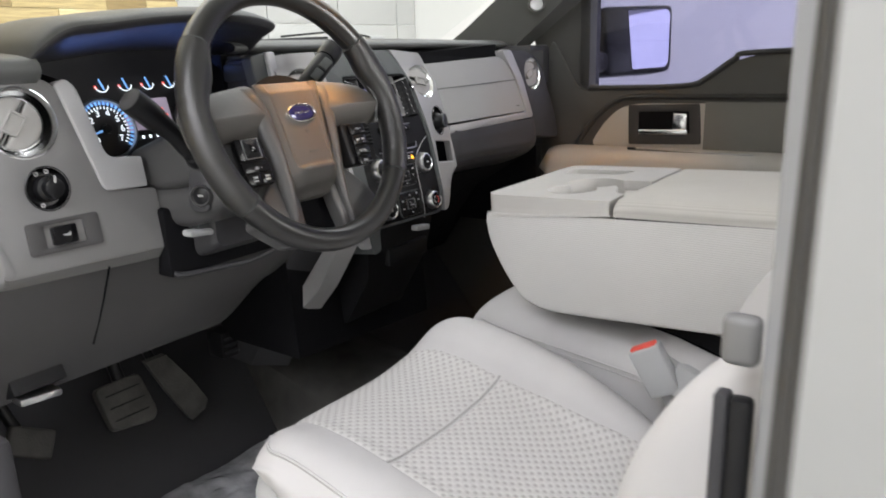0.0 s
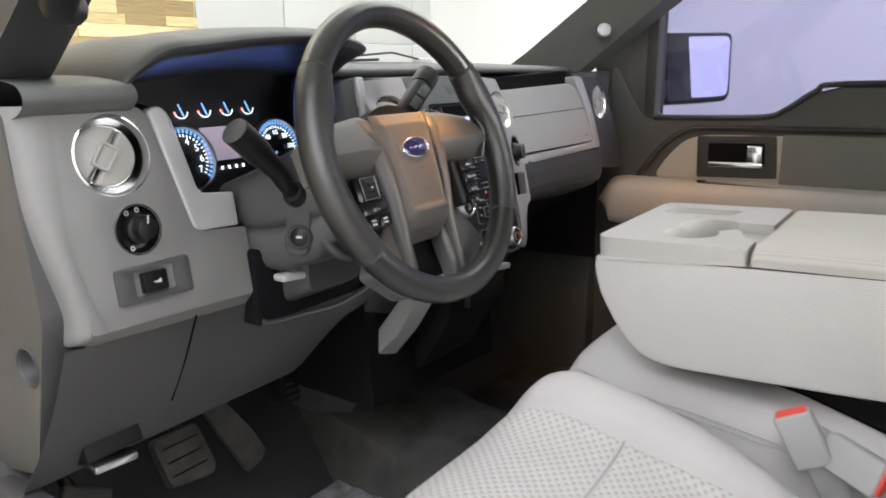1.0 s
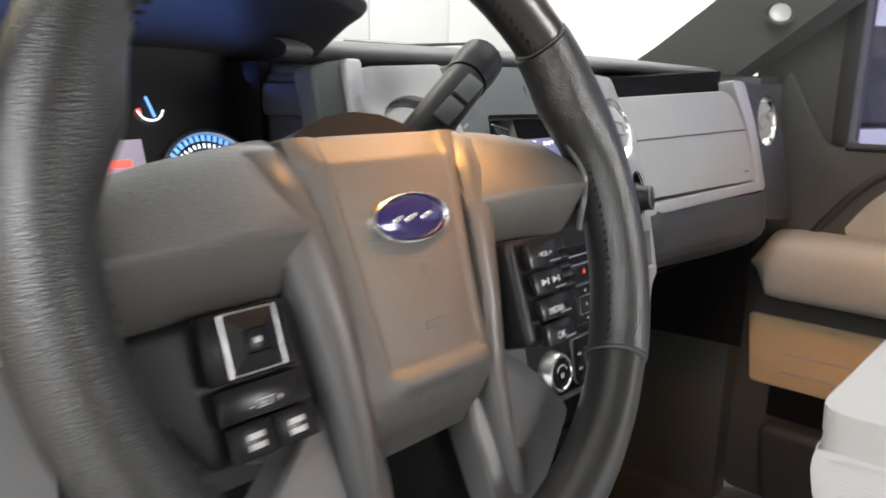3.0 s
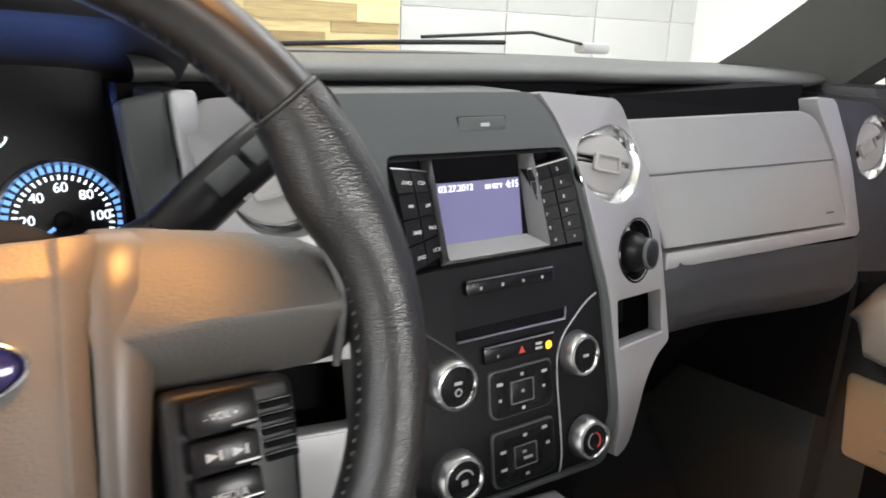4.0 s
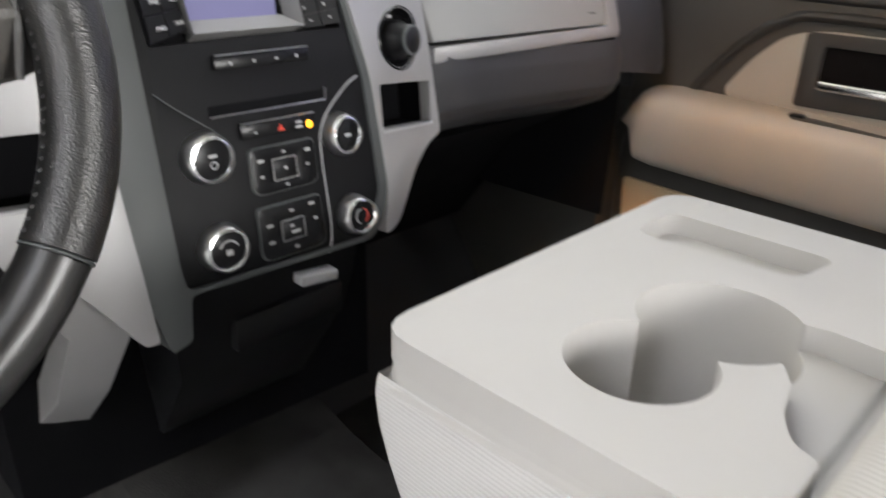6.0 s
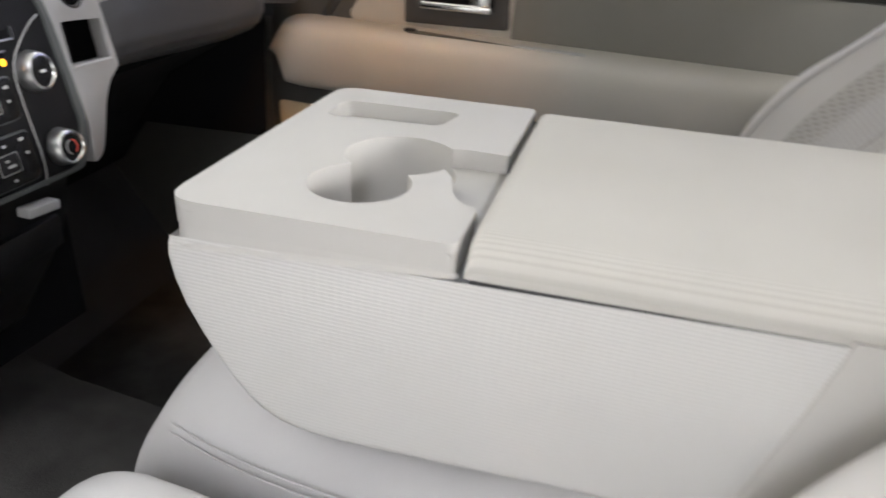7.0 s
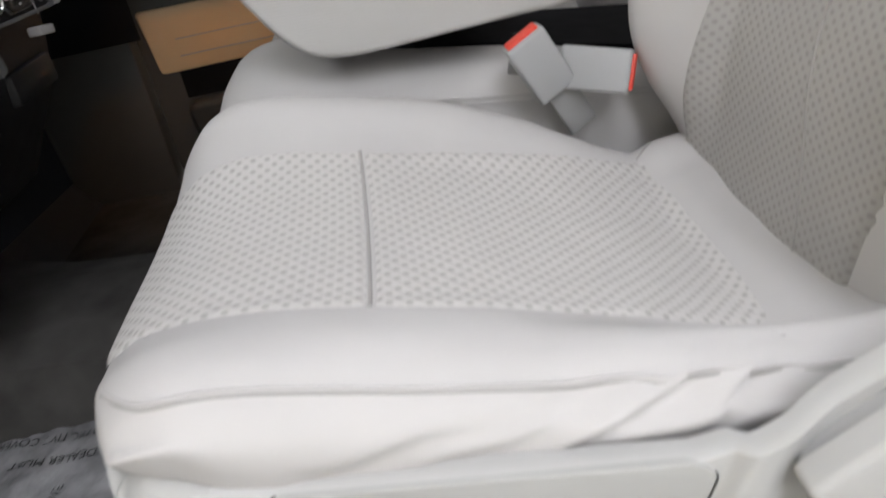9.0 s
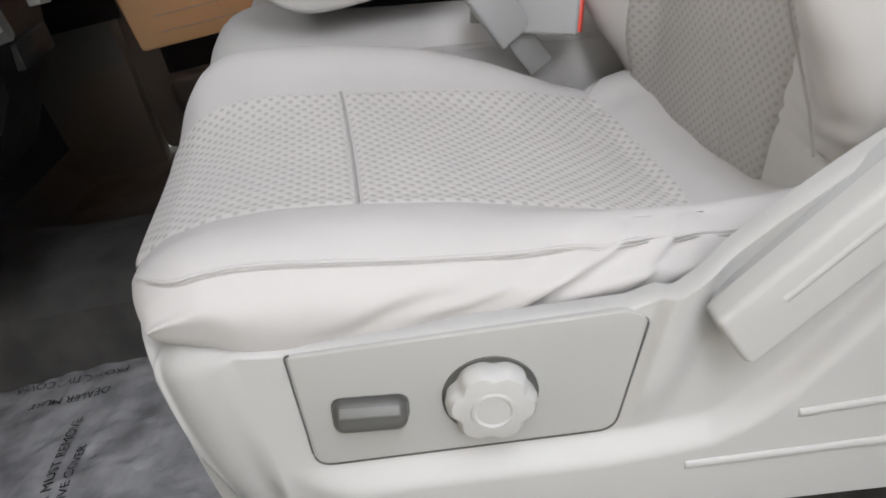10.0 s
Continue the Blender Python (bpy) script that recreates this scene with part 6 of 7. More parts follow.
part("front_insert", patch(lambda u: (-0.532 + 0.020 * (1 - u) ** 3, -0.272 + 0.008 * (1 - u) - 0.016 * (1 - u) ** 3), lambda u, x: -0.179 - 0.1925 * u ** 1.25, 0.0012), CLOTH_MESH, seat, "pierced cloth front insert")
part("rear_insert", patch(lambda u: (-0.532 + 0.030 * u ** 3, -0.272 + 0.045 * u ** 1.5), lambda u, x: -0.3745 - 0.284 * u - 0.014 * u * (1 - ((x + 0.37) / 0.15) ** 2), 0.0012), CLOTH_MESH, seat, "pierced cloth rear insert")
part("cross_seam", tube([(x, -0.3722, top_z(x, -0.372) + 0.0002) for x in [-0.532 + 0.013 * i for i in range(21)]], 0.0016, 6, 1, 2), SEAM, seat, "sewn seam")
edge_line = [cushion(0.034 + 0.0307 * i, 5 / 19 + 0.085 * max(0.0, 1 - i / 3.0) ** 2) for i in range(31)]
part("piping", tube([(x - 0.0008, y + (0.001 if k < 2 else 0.0), z + 0.0006) for k, (x, y, z) in enumerate(edge_line)], 0.0014, 6, 1, 3), CLOTH, seat, "sewn piping")
part("piping_seam", tube([(x - 0.0022, y + (0.001 if k < 2 else 0.0), z - 0.0024) for k, (x, y, z) in enumerate(edge_line)], 0.0011, 6, 1, 3), SEAM, seat, "seam under the piping")
part("inboard_seam", tube([(-0.226, -0.655, top_z(-0.226, -0.655) + 0.0004), (-0.212, -0.672, top_z(-0.212, -0.672) + 0.0006), (-0.197, -0.690, top_z(-0.197, -0.690) + 0.0004)], 0.0011, 6, 1, 3), SEAM, seat, "sewn seam")


# backrest: height, front of the insert, of the inboard bolster and of the outboard one
FRONT = ((0.22, -0.706, -0.715, -0.722), (0.28, -0.712, -0.715, -0.718), (0.34, -0.722, -0.700, -0.714), (0.40, -0.730, -0.668, -0.703), (0.45, -0.737, -0.652, -0.686), (0.50, -0.750, -0.651, -0.668), (0.55, -0.771, -0.662, -0.679), (0.60, -0.802, -0.690, -0.702), (0.65, -0.840, -0.728, -0.738), (0.70, -0.878, -0.785, -0.790), (0.76, -0.918, -0.845, -0.845), (0.85, -0.965, -0.910, -0.910), (1.10, -1.06, -1.04, -1.04))


def back_front(x, z):
    """Front of the backrest's cloth."""
    k = max(i for i in range(len(FRONT) - 1) if FRONT[i][0] <= max(z, 0.2201))
    p0, p1, p2, p3 = FRONT[max(0, k - 1)], FRONT[k], FRONT[k + 1], FRONT[min(len(FRONT) - 1, k + 2)]
    t = max(0.0, (z - p1[0]) / (p2[0] - p1[0]))

    def cr(i):
        m1, m2 = (p2[i] - p0[i]) * (p2[0] - p1[0]) / max(1e-6, p2[0] - p0[0]), (p3[i] - p1[i]) * (p2[0] - p1[0]) / max(1e-6, p3[0] - p1[0])
        return (2 * t ** 3 - 3 * t * t + 1) * p1[i] + (t ** 3 - 2 * t * t + t) * m1 + (3 * t * t - 2 * t ** 3) * p2[i] + (t ** 3 - t * t) * m2
    mid, e = cr(1), (x - SX) / 0.225
    return mid + (cr(3 if e < 0 else 2) - mid) * step(0.50, 0.96, abs(e)) + 0.0016 * noise.noise((x * 13, z * 10, 4.0))


def backrest(u, v):
    z = 0.235 + 0.785 * u
    a = math.pi * 2 * v
    half = 0.228 - 0.012 * step(0.5, 1.0, u)
    x = SX + half * math.copysign(abs(math.cos(a)) ** 0.45, math.cos(a))
    s = math.copysign(abs(math.sin(a)) ** 0.45, math.sin(a))
    f = back_front(x, z)
    if x < -0.50 and s > 0:
        for fz, deep in ((0.372, 0.006), (0.388, 0.004), (0.415, 0.003)):
            f -= deep * math.exp(-((z - fz - 0.10 * (x + 0.55)) / 0.005) ** 2) * step(-0.50, -0.53, x)
    r = f - 0.145 - 0.02 * math.cos(math.pi * (x - SX) / 0.5)
    cap = math.sqrt(max(0.0, 1 - max(0.0, (u - 0.86) / 0.14) ** 2))
    y = (f + r) / 2 + (f - r) / 2 * s * max(0.12, cap)
    return (x, y, z)


part("backrest", surf(backrest, 110, 96, True), CLOTH, seat, "light grey cloth backrest", smooth=60)


def back_patch(u, v):
    z = 0.30 + 0.60 * u
    xa, xb = -0.503 - 0.045 * step(0.0, 0.5, u), -0.219 - 0.028 * step(0.0, 0.35, u)
    x = xa + (xb - xa) * v
    g = min(min(v, 1 - v) * (xb - xa), min(u, 1 - u) * 0.57)
    return (x, back_front(x, z) + 0.0030 * min(1.0, g / 0.014) ** 0.5 - 0.003 * (1 - min(1, g / 0.003)), z)


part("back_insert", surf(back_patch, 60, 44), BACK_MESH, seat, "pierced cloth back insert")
part("back_seam", tube([(-0.433 + 0.20 * (z - 0.323) * (z < 0.5) + 0.035 * (z >= 0.5), back_front(-0.433 + 0.20 * (z - 0.323) * (z < 0.5) + 0.035 * (z >= 0.5), z) + 0.0030, z) for z in [0.31 + 0.03 * i for i in range(18)]], 0.0014, 6, 1, 3), SEAM, seat, "sewn seam")
part("bolster_seam", tube([(-0.578, back_front(-0.578, z) - 0.004, z) for z in [0.375 + 0.03 * i for i in range(16)]], 0.0012, 6, 1, 3), SEAM, seat, "sewn seam")
part("head_rest", rbox((0.26, 0.11, 0.19), 0.045, 4, Matrix.Translation((SX, -1.12, 1.11)) @ Matrix.Rotation(radians(-12), 4, "X")), CLOTH, seat)

# plastic base
BS = frame_at((-0.5876, 0, 0), (-0.095, -1, 0), (0, 0, 1))


def line_at(pts, a):
    """Second coordinate on a line of (first, second) pairs, the first rising."""
    for (p, q), (r, t) in zip(pts, pts[1:]):
        if a <= r:
            return q + (t - q) * max(0.0, a - p) / (r - p)
    return pts[-1][1]


EDGE_TOP = ((0.262, 0.352), (0.299, 0.3455), (0.547, 0.3275), (0.5815, 0.3353), (0.628, 0.3618), (0.651, 0.3768), (0.69, 0.3998), (0.713, 0.4128), (0.80, 0.455), (0.95, 0.50))
EDGE_LOW = ((0.262, 0.135), (0.40, 0.130), (0.616, 0.119), (0.744, 0.105), (0.95, 0.08))
SWELL = ((0.262, 0.236), (0.293, 0.232), (0.526, 0.2105), (0.60, 0.212), (0.628, 0.224), (0.659, 0.2457), (0.713, 0.300), (0.80, 0.385), (0.95, 0.49))


def base_out(a, z):
    """How far the shell stands out: it swells below the switch panel and below the channel of the recline handle."""
    low = 0.017 * step(-0.002, 0.020, line_at(SWELL, a) - z) * step(0.262, 0.32, a)
    rear = a - (0.526 + 0.35 * (z - 0.2138))
    rim = 0.009 * step(0.0, 0.010, rear) * (1 - step(0.022, 0.050, rear)) * step(0.20, 0.26, z)
    return low + rim - 0.03 * max(0.0, 0.17 - z) ** 1.5


def base_shell(u, v):
    a = 0.262 + 0.688 * u
    lo, hi = line_at(EDGE_LOW, a), line_at(EDGE_TOP, a)
    if v < 0.9:
        z = lo + (hi - lo - 0.004) * v / 0.9
        return BS @ Vector((a, z, base_out(a, z)))
    t = (v - 0.9) / 0.1
    return BS @ Vector((a, hi - 0.004 * (1 - min(1.0, t * 2)), base_out(a, hi) - 0.022 * max(0.0, t - 0.2)))


PP = [(0.2995, 0.3435), (0.2940, 0.2350), (0.5255, 0.2150), (0.5590, 0.3165), (0.546, 0.3265)]
part("base_shell", surf(base_shell, 150, 70), SEAT_PLASTIC, seat, "pale grey plastic seat base", smooth=60)


def nose_shell(u, v):
    """The base's front, wrapped round the corner; u from the side to the far corner, v from the foot to the rolled top."""
    way = smooth_line([(-0.6125, -0.2625, 0), (-0.6115, -0.245, 0), (-0.606, -0.222, 0), (-0.594, -0.204, 0), (-0.572, -0.194, 0), (-0.40, -0.190, 0), (-0.21, -0.198, 0), (-0.185, -0.225, 0)], 10)
    k = min(len(way) - 2, int(u * (len(way) - 1)))
    t = u * (len(way) - 1) - k
    x, y, _ = [a + (b - a) * t for a, b in zip(way[k], way[k + 1])]
    d = Vector((way[k + 1][0] - way[k][0], way[k + 1][1] - way[k][1])).normalized()
    top = 0.352 + 0.010 * step(0.04, 0.32, u) * step(1.0, 0.45, u)
    foot = 0.135 - 0.02 * step(0.0, 0.3, u)
    roll = 0.006 + 0.024 * step(0.0, 0.30, u)
    if v < 0.6:
        pin = v / 0.6
        z, back = foot + (top - roll - foot) * pin, 0.045 * (1 - pin) ** 2.4 * step(0.0, 0.2, u)
    else:
        a = min(1.0, (v - 0.6) / 0.28) * math.pi / 2
        z, back = top - roll + roll * math.sin(a), roll * (1 - math.cos(a)) + 0.05 * max(0.0, (v - 0.88) / 0.12)
    return (x + back * d.y, y - back * d.x, z)


part("base_nose", surf(nose_shell, 60, 36), SEAT_PLASTIC, seat, "rounded front of the seat base", smooth=60)
part("switch_panel", plate(rounded(PP, [0.006, 0.014, 0.014, 0.010, 0.006]), [], -0.006, 0.0022, 0.0018, 3), PANEL_PLASTIC, seat, "smooth grey switch panel", BS)
panel_way = rounded([(0.2980, 0.3440), (0.2922, 0.2333), (0.5266, 0.2130), (0.5608, 0.3175)], [0.004, 0.014, 0.014, 0.010])
part("panel_seam", tube([BS @ Vector((*p, 0.0006)) for p in panel_way], 0.0008, 6, 1, 0), SWITCH_GREY, seat, "dark gap round the switch panel")
for p0, p1 in (((0.6645, 0.2108), (0.90, 0.200)), ((0.5764, 0.1769), (0.90, 0.150))):
    part("moulded_rib", tube([BS @ Vector((*p0, 0.0165)), BS @ Vector((*p1, 0.0165))], 0.0045, 10, 0.6, 0, up=(1, 0, 0)), SEAT_PLASTIC, seat)
grip_line = [(0.594, 0.325), (0.618, 0.279), (0.84, 0.452), (0.815, 0.497)]
part("recline_handle", plate(rounded(grip_line, [0.006, 0.012, 0.02, 0.02]), [], 0.012, 0.034, 0.011, 5), SEAT_PLASTIC, seat, "pale grey recline handle", BS)
part("handle_neck", plate(rounded([(0.600, 0.324), (0.622, 0.286), (0.83, 0.452), (0.81, 0.490)], 0.006), [], -0.006, 0.014, 0.001), BUCKLE, seat, "", BS)
part("handle_ridge", tube([BS @ Vector((0.640, 0.335, 0.0335)), BS @ Vector((0.80, 0.459, 0.0335))], 0.0035, 8, 0.5, 0, up=(1, 0, 0)), SEAT_PLASTIC, seat)
part("seat_frame", slab(-0.585, -0.19, -0.74, -0.26, 0.04, 0.29, 0.02), BLACK, seat, "dark seat frame")
sws = thing("seat_slide_switch", (-0.63, -0.345, 0.275), "grey oblong power seat switch", "switch")
msw = BS @ Matrix.Translation((0.3465, 0.2815, 0.0)) @ Matrix.Rotation(radians(-8.5), 4, "Z")
part("well", plate(rect(-0.0292, -0.0142, 0.0292, 0.0138, 0.010, 6), [], 0.0, 0.0026, 0.0005), SWITCH_GREY, sws, "dark gap round the bar", msw)
part("bar", rbox((0.056, 0.0265, 0.022), 0.009, 5, Matrix.Translation((0, -0.0003, 0.005)) @ Matrix.Rotation(radians(-16), 4, "X")), SWITCH_GREY, sws, "dark grey bar", msw)
# strip paints the light caught along the bar's upper edge
part("shine_strip", rbox((0.046, 0.009, 0.004), 0.0018, 3, Matrix.Translation((0, 0.0072, 0.0128)) @ Matrix.Rotation(radians(-42), 4, "X")), SWITCH_SHEEN, sws, "upper edge, its sheen painted paler", msw)
lum = thing("lumbar_knob", (-0.64, -0.436, 0.27), "pale grey lobed lumbar knob", "knob")
ml = BS @ Matrix.Translation((0.4365, 0.2738, 0.0022))


def lobed(r, deep, n=72):
    """A round outline with six shallow scallops."""
    out = []
    for i in range(n):
        a = 2 * math.pi * i / n + 0.22
        q = r - deep * (0.5 - 0.5 * math.cos(6 * a)) ** 2.2
        out.append((q * math.cos(a - 0.22), q * math.sin(a - 0.22)))
    return out


part("hollow", lathe([(0, 0.0004), (0.0335, 0.0004), (0.0362, 0.0016), (0.0372, -0.003)], 48), PILLAR, lum, "dark gap round the knob", ml)
part("grip", loft([[(x, y, w) for x, y in lobed(r, d)] for r, d, w in ((0.0335, 0.003, 0.0005), (0.0345, 0.0045, 0.006), (0.0335, 0.0050, 0.0125), (0.0300, 0.0045, 0.0165), (0.0225, 0.0022, 0.0180), (0.0175, 0.0, 0.0182))]), SEAT_PLASTIC, lum, "", ml, smooth=35)
part("cap", lathe([(0, 0.0186), (0.0125, 0.0186), (0.0138, 0.0200), (0.0158, 0.0200), (0.0172, 0.0180)], 40), SEAT_PLASTIC, lum, "", ml)

# ---- centre seat and folded console ----
centre = thing("middle_seat", (0.0, -0.5, 0.1), "light grey cloth centre seat cushion", "seat", "front seats")


def centre_cushion(u, v):
    y = -0.20 - 0.60 * u
    a = math.pi * v
    x = 0.040 - 0.170 * math.copysign(abs(math.cos(a)) ** 0.4, math.cos(a))
    s = abs(math.sin(a)) ** 0.4
    nose = math.sqrt(max(0.0, 1 - (1 - min(1, u / 0.14)) ** 2))
    top, low = 0.456 - 0.058 * u - 0.012 * u * u + 0.006 * math.cos((x - 0.04) * 9), 0.27
    mid = (top + low) / 2
    return (x, y, low + (mid + (top - mid) * (0.45 + 0.55 * nose) - low) * s)


part("cushion", surf(centre_cushion, 40, 48), CLOTH, centre)
bmf = bmesh.new()
bmf.faces.new([bmf.verts.new(centre_cushion(0, j / 48)) for j in range(49)])
part("cushion_nose", bmf, CLOTH, centre)
for dz in (0.0, 0.006):
    part("piping", tube([(-0.1290 + 0.004 * (dz > 0) + 0.016 * (1 - min(1, i * 0.7)), -0.235 - 0.0525 * i, 0.420 + dz - 0.0045 * i - 0.0002 * i * i) for i in range(10)], 0.0012, 6, 1, 3), CLOTH, centre, "sewn piping")
# added black slab over the cushion, painted as shade under the console
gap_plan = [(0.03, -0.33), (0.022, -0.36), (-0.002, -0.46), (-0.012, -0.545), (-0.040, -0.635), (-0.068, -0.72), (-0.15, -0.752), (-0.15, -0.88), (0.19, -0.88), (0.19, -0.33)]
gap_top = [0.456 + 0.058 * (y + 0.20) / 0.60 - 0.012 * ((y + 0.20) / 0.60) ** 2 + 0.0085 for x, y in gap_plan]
part("hinge_cover", loft([[(x, y, 0.10) for x, y in gap_plan], [(x, y, z) for (x, y), z in zip(gap_plan, gap_top)]]), VOID, centre, "black slab painted as shade under the console")
part("seat_box", slab(-0.11, 0.19, -0.78, -0.25, 0.10, 0.30, 0.01), BLACK, centre)

console = thing("folded_console", (0.04, -0.55, 0.46), "pale grey folded armrest console with cup holder", "console")
CX0, CX1 = -0.124, 0.208
CT = Matrix.Translation((0, -0.258, 0.645)) @ Matrix.Rotation(radians(-2.2), 4, "X")  # console top, a little higher aft
SIDE = [(p[0], p[1]) for p in smooth_line([(-0.262, 0.622), (-0.2595, 0.606), (-0.267, 0.565), (-0.290, 0.522), (-0.315, 0.490), (-0.340, 0.473), (-0.375, 0.467), (-0.42, 0.468), (-0.52, 0.474), (-0.66, 0.483), (-0.74, 0.50), (-0.80, 0.55), (-0.90, 0.60), (-0.925, 0.655)], 2)]


def console_ring(x, inset):
    """The body's outline from the side, shrunk a little towards its middle."""
    return [(x, y + (-0.58 - y) * inset * step(0.605, 0.54, z), z + (0.56 - z) * inset * 3 * step(0.60, 0.55, z)) for y, z in SIDE]


body = loft([console_ring(CX0, 0.028), console_ring(CX0 + 0.002, 0.012), console_ring(CX0 + 0.007, 0.003), console_ring(CX0 + 0.014, 0.0), console_ring(CX1 - 0.014, 0.0), console_ring(CX1 - 0.004, 0.010), console_ring(CX1, 0.028)])
bmesh.ops.delete(body, geom=[f for f in body.faces if f.calc_center_median().z > 0.61 and abs(f.calc_center_median().y + 0.59) < 0.05 and len(f.verts) == 4], context="FACES_ONLY")
part("body", body, RIBBED, console, "ribbed pale cloth sides", smooth=60)
part("rear_side_cap", loft([[(CX0 - 0.0015, y, z) for y, z in ((-0.712, 0.648), (-0.700, 0.590), (-0.672, 0.488), (-0.74, 0.502), (-0.80, 0.55), (-0.90, 0.60), (-0.925, 0.652))], [(CX0 + 0.02, y, z) for y, z in ((-0.712, 0.648), (-0.700, 0.590), (-0.672, 0.488), (-0.74, 0.502), (-0.80, 0.55), (-0.90, 0.60), (-0.925, 0.652))]]), CONSOLE, console, "smooth plastic cap on the hinge end")

LARGE, SMALL = (0.024, -0.386, 0.047), (-0.046, -0.376, 0.040)


def ring_arc(c, a0, a1, n=14):
    return [(c[0] + c[2] * math.cos(radians(a0 + (a1 - a0) * i / n)), c[1] + c[2] * math.sin(radians(a0 + (a1 - a0) * i / n))) for i in range(n + 1)]


# the cup hollows run from the passage's far side round to its near side
CUPS = ring_arc(LARGE, -50, 139.6, 26) + ring_arc(SMALL, 32, 312, 26) + ring_arc(LARGE, 205, 246, 7)
tray_all = [(0.056, -0.472), (0.058, -0.434)] + CUPS + [(-0.012, -0.440), (-0.040, -0.447), (-0.058, -0.458), (-0.062, -0.472), (CX0, -0.472), (CX0, -0.258), (CX1, -0.258), (CX1, -0.472)]
tray_pts = rounded(tray_all, [0.004, 0.008] + [0.002] * len(CUPS) + [0.004, 0.006, 0.006, 0.006, 0.008, 0.026, 0.026, 0.008], 4)
hole = rounded([(0.104, -0.282), (0.160, -0.282), (0.162, -0.405), (0.112, -0.395)], 0.014)


def lay(pts):
    return [(x, y + 0.258) for x, y in pts]


tray = plate(lay(tray_pts), [lay(hole)], -0.014, 0.006, 0.0085, 6)
part("tray", tray, CONSOLE, console, "pale plastic tray", CT)


def skirt(u, v):
    """Side wall of the tray, which falls to the cloth and is deepest in front."""
    way = rounded([(CX1, -0.472), (CX1, -0.258), (CX0, -0.258), (CX0, -0.472)], [0.004, 0.026, 0.026, 0.004], 8)
    way = [Vector((*p, 0)) for p in way]
    k = min(len(way) - 2, int(u * (len(way) - 1)))
    p = way[k].lerp(way[k + 1], u * (len(way) - 1) - k)
    d = (way[k + 1] - way[k]).normalized()
    deep = 0.0295 - 0.013 * (-0.258 - p.y) / 0.214
    out = 0.0010 * math.sin(math.pi * min(1.0, v * 1.25)) - 0.003 * step(0.9, 1.0, v)
    return CT @ Vector((p.x + d.y * -out, p.y + 0.258 + d.x * out, -0.001 - deep * v))


part("tray_skirt", surf(skirt, 54, 10), CONSOLE, console, "rounded side of the tray", smooth=60)
part("tray_end", plate(lay([(CX0 + 0.004, -0.4715), (CX1 - 0.004, -0.4715), (CX1 - 0.004, -0.4655), (CX0 + 0.004, -0.4655)]), [], -0.02, -0.011, 0), CONSOLE, console, "", CT)
liner = bmesh.new()
CLOSE = ring_arc(LARGE, 246, 310, 8)[1:-1]
ring = lay(CUPS + CLOSE)
rows = [[liner.verts.new((x + (0.0 - x) * k, y + (-0.125 - y) * k, w)) for x, y in ring] for w, k in ((-0.002, -0.002), (-0.024, 0.0), (-0.085, 0.05))]
for depth, (a, b) in enumerate(zip(rows, rows[1:])):
    for i in range(len(a)):
        if depth or i < len(CUPS) - 1:
            k = (i + 1) % len(a)
            liner.faces.new((a[i], a[k], b[k], b[i]))
liner.faces.new(rows[-1])
part("cup_holder", liner, CONSOLE, console, "two joined cup hollows", CT)
part("passage", plate(lay([(-0.066, -0.476), (0.062, -0.476), (0.062, -0.430)] + ring_arc(LARGE, -50, -114, 10) + [(-0.020, -0.436), (-0.066, -0.446)]), [], -0.035, -0.0110, 0.001), CONSOLE, console, "sunk passage beside the cups", CT)
part("tray_floor", plate(lay([(0.098, -0.276), (0.168, -0.276), (0.168, -0.41), (0.098, -0.41)]), [], -0.026, -0.010, 0), CONSOLE, console, "", CT)


def lid_top(u, v):
    """The padded lid: flat on top, rolled over along its edges; v runs across, u from front to rear."""
    y = -0.478 - 0.452 * u
    a, b = CX0 - 0.001, CX1 + 0.001
    x = a + (b - a) * v
    ex, ey = min(x - a, b - x), min(-0.478 - y, y + 0.930)
    roll = 0.024
    drop = (1 - math.sqrt(max(0.0, 1 - (1 - min(1, ex / roll)) ** 2))) * 0.020 + (1 - math.sqrt(max(0.0, 1 - (1 - min(1, ey / 0.009)) ** 2))) * 0.008
    return CT @ Vector((x, y + 0.258, 0.0085 - drop + 0.0012 * noise.noise((x * 12, y * 9, 3.0))))


part("lid", surf(lambda u, v: lid_top(0.5 - 0.5 * math.cos(math.pi * u), 0.5 - 0.5 * math.cos(math.pi * v)), 60, 44), LID_CLOTH, console, "pale ribbed cloth armrest lid", smooth=70)
part("lid_base", plate(lay([(CX0 + 0.001, -0.929), (CX1 - 0.001, -0.929), (CX1 - 0.001, -0.479), (CX0 + 0.001, -0.479)]), [], -0.018, -0.0105, 0), LID_CLOTH, console, "", CT)
part("lid_seam", plate(lay([(CX0 + 0.0015, -0.925), (CX1 - 0.0015, -0.925), (CX1 - 0.0015, -0.481), (CX0 + 0.0015, -0.481)]), [], -0.024, -0.017, 0), DARK, console, "dark seam under the lid", CT)
part("gap_liner", plate(lay([(CX0 + 0.004, -0.482), (CX1 - 0.004, -0.482), (CX1 - 0.004, -0.470), (CX0 + 0.004, -0.470)]), [], -0.035, -0.024, 0), BUCKLE, console, "", CT)

# ---- belt buckles ----


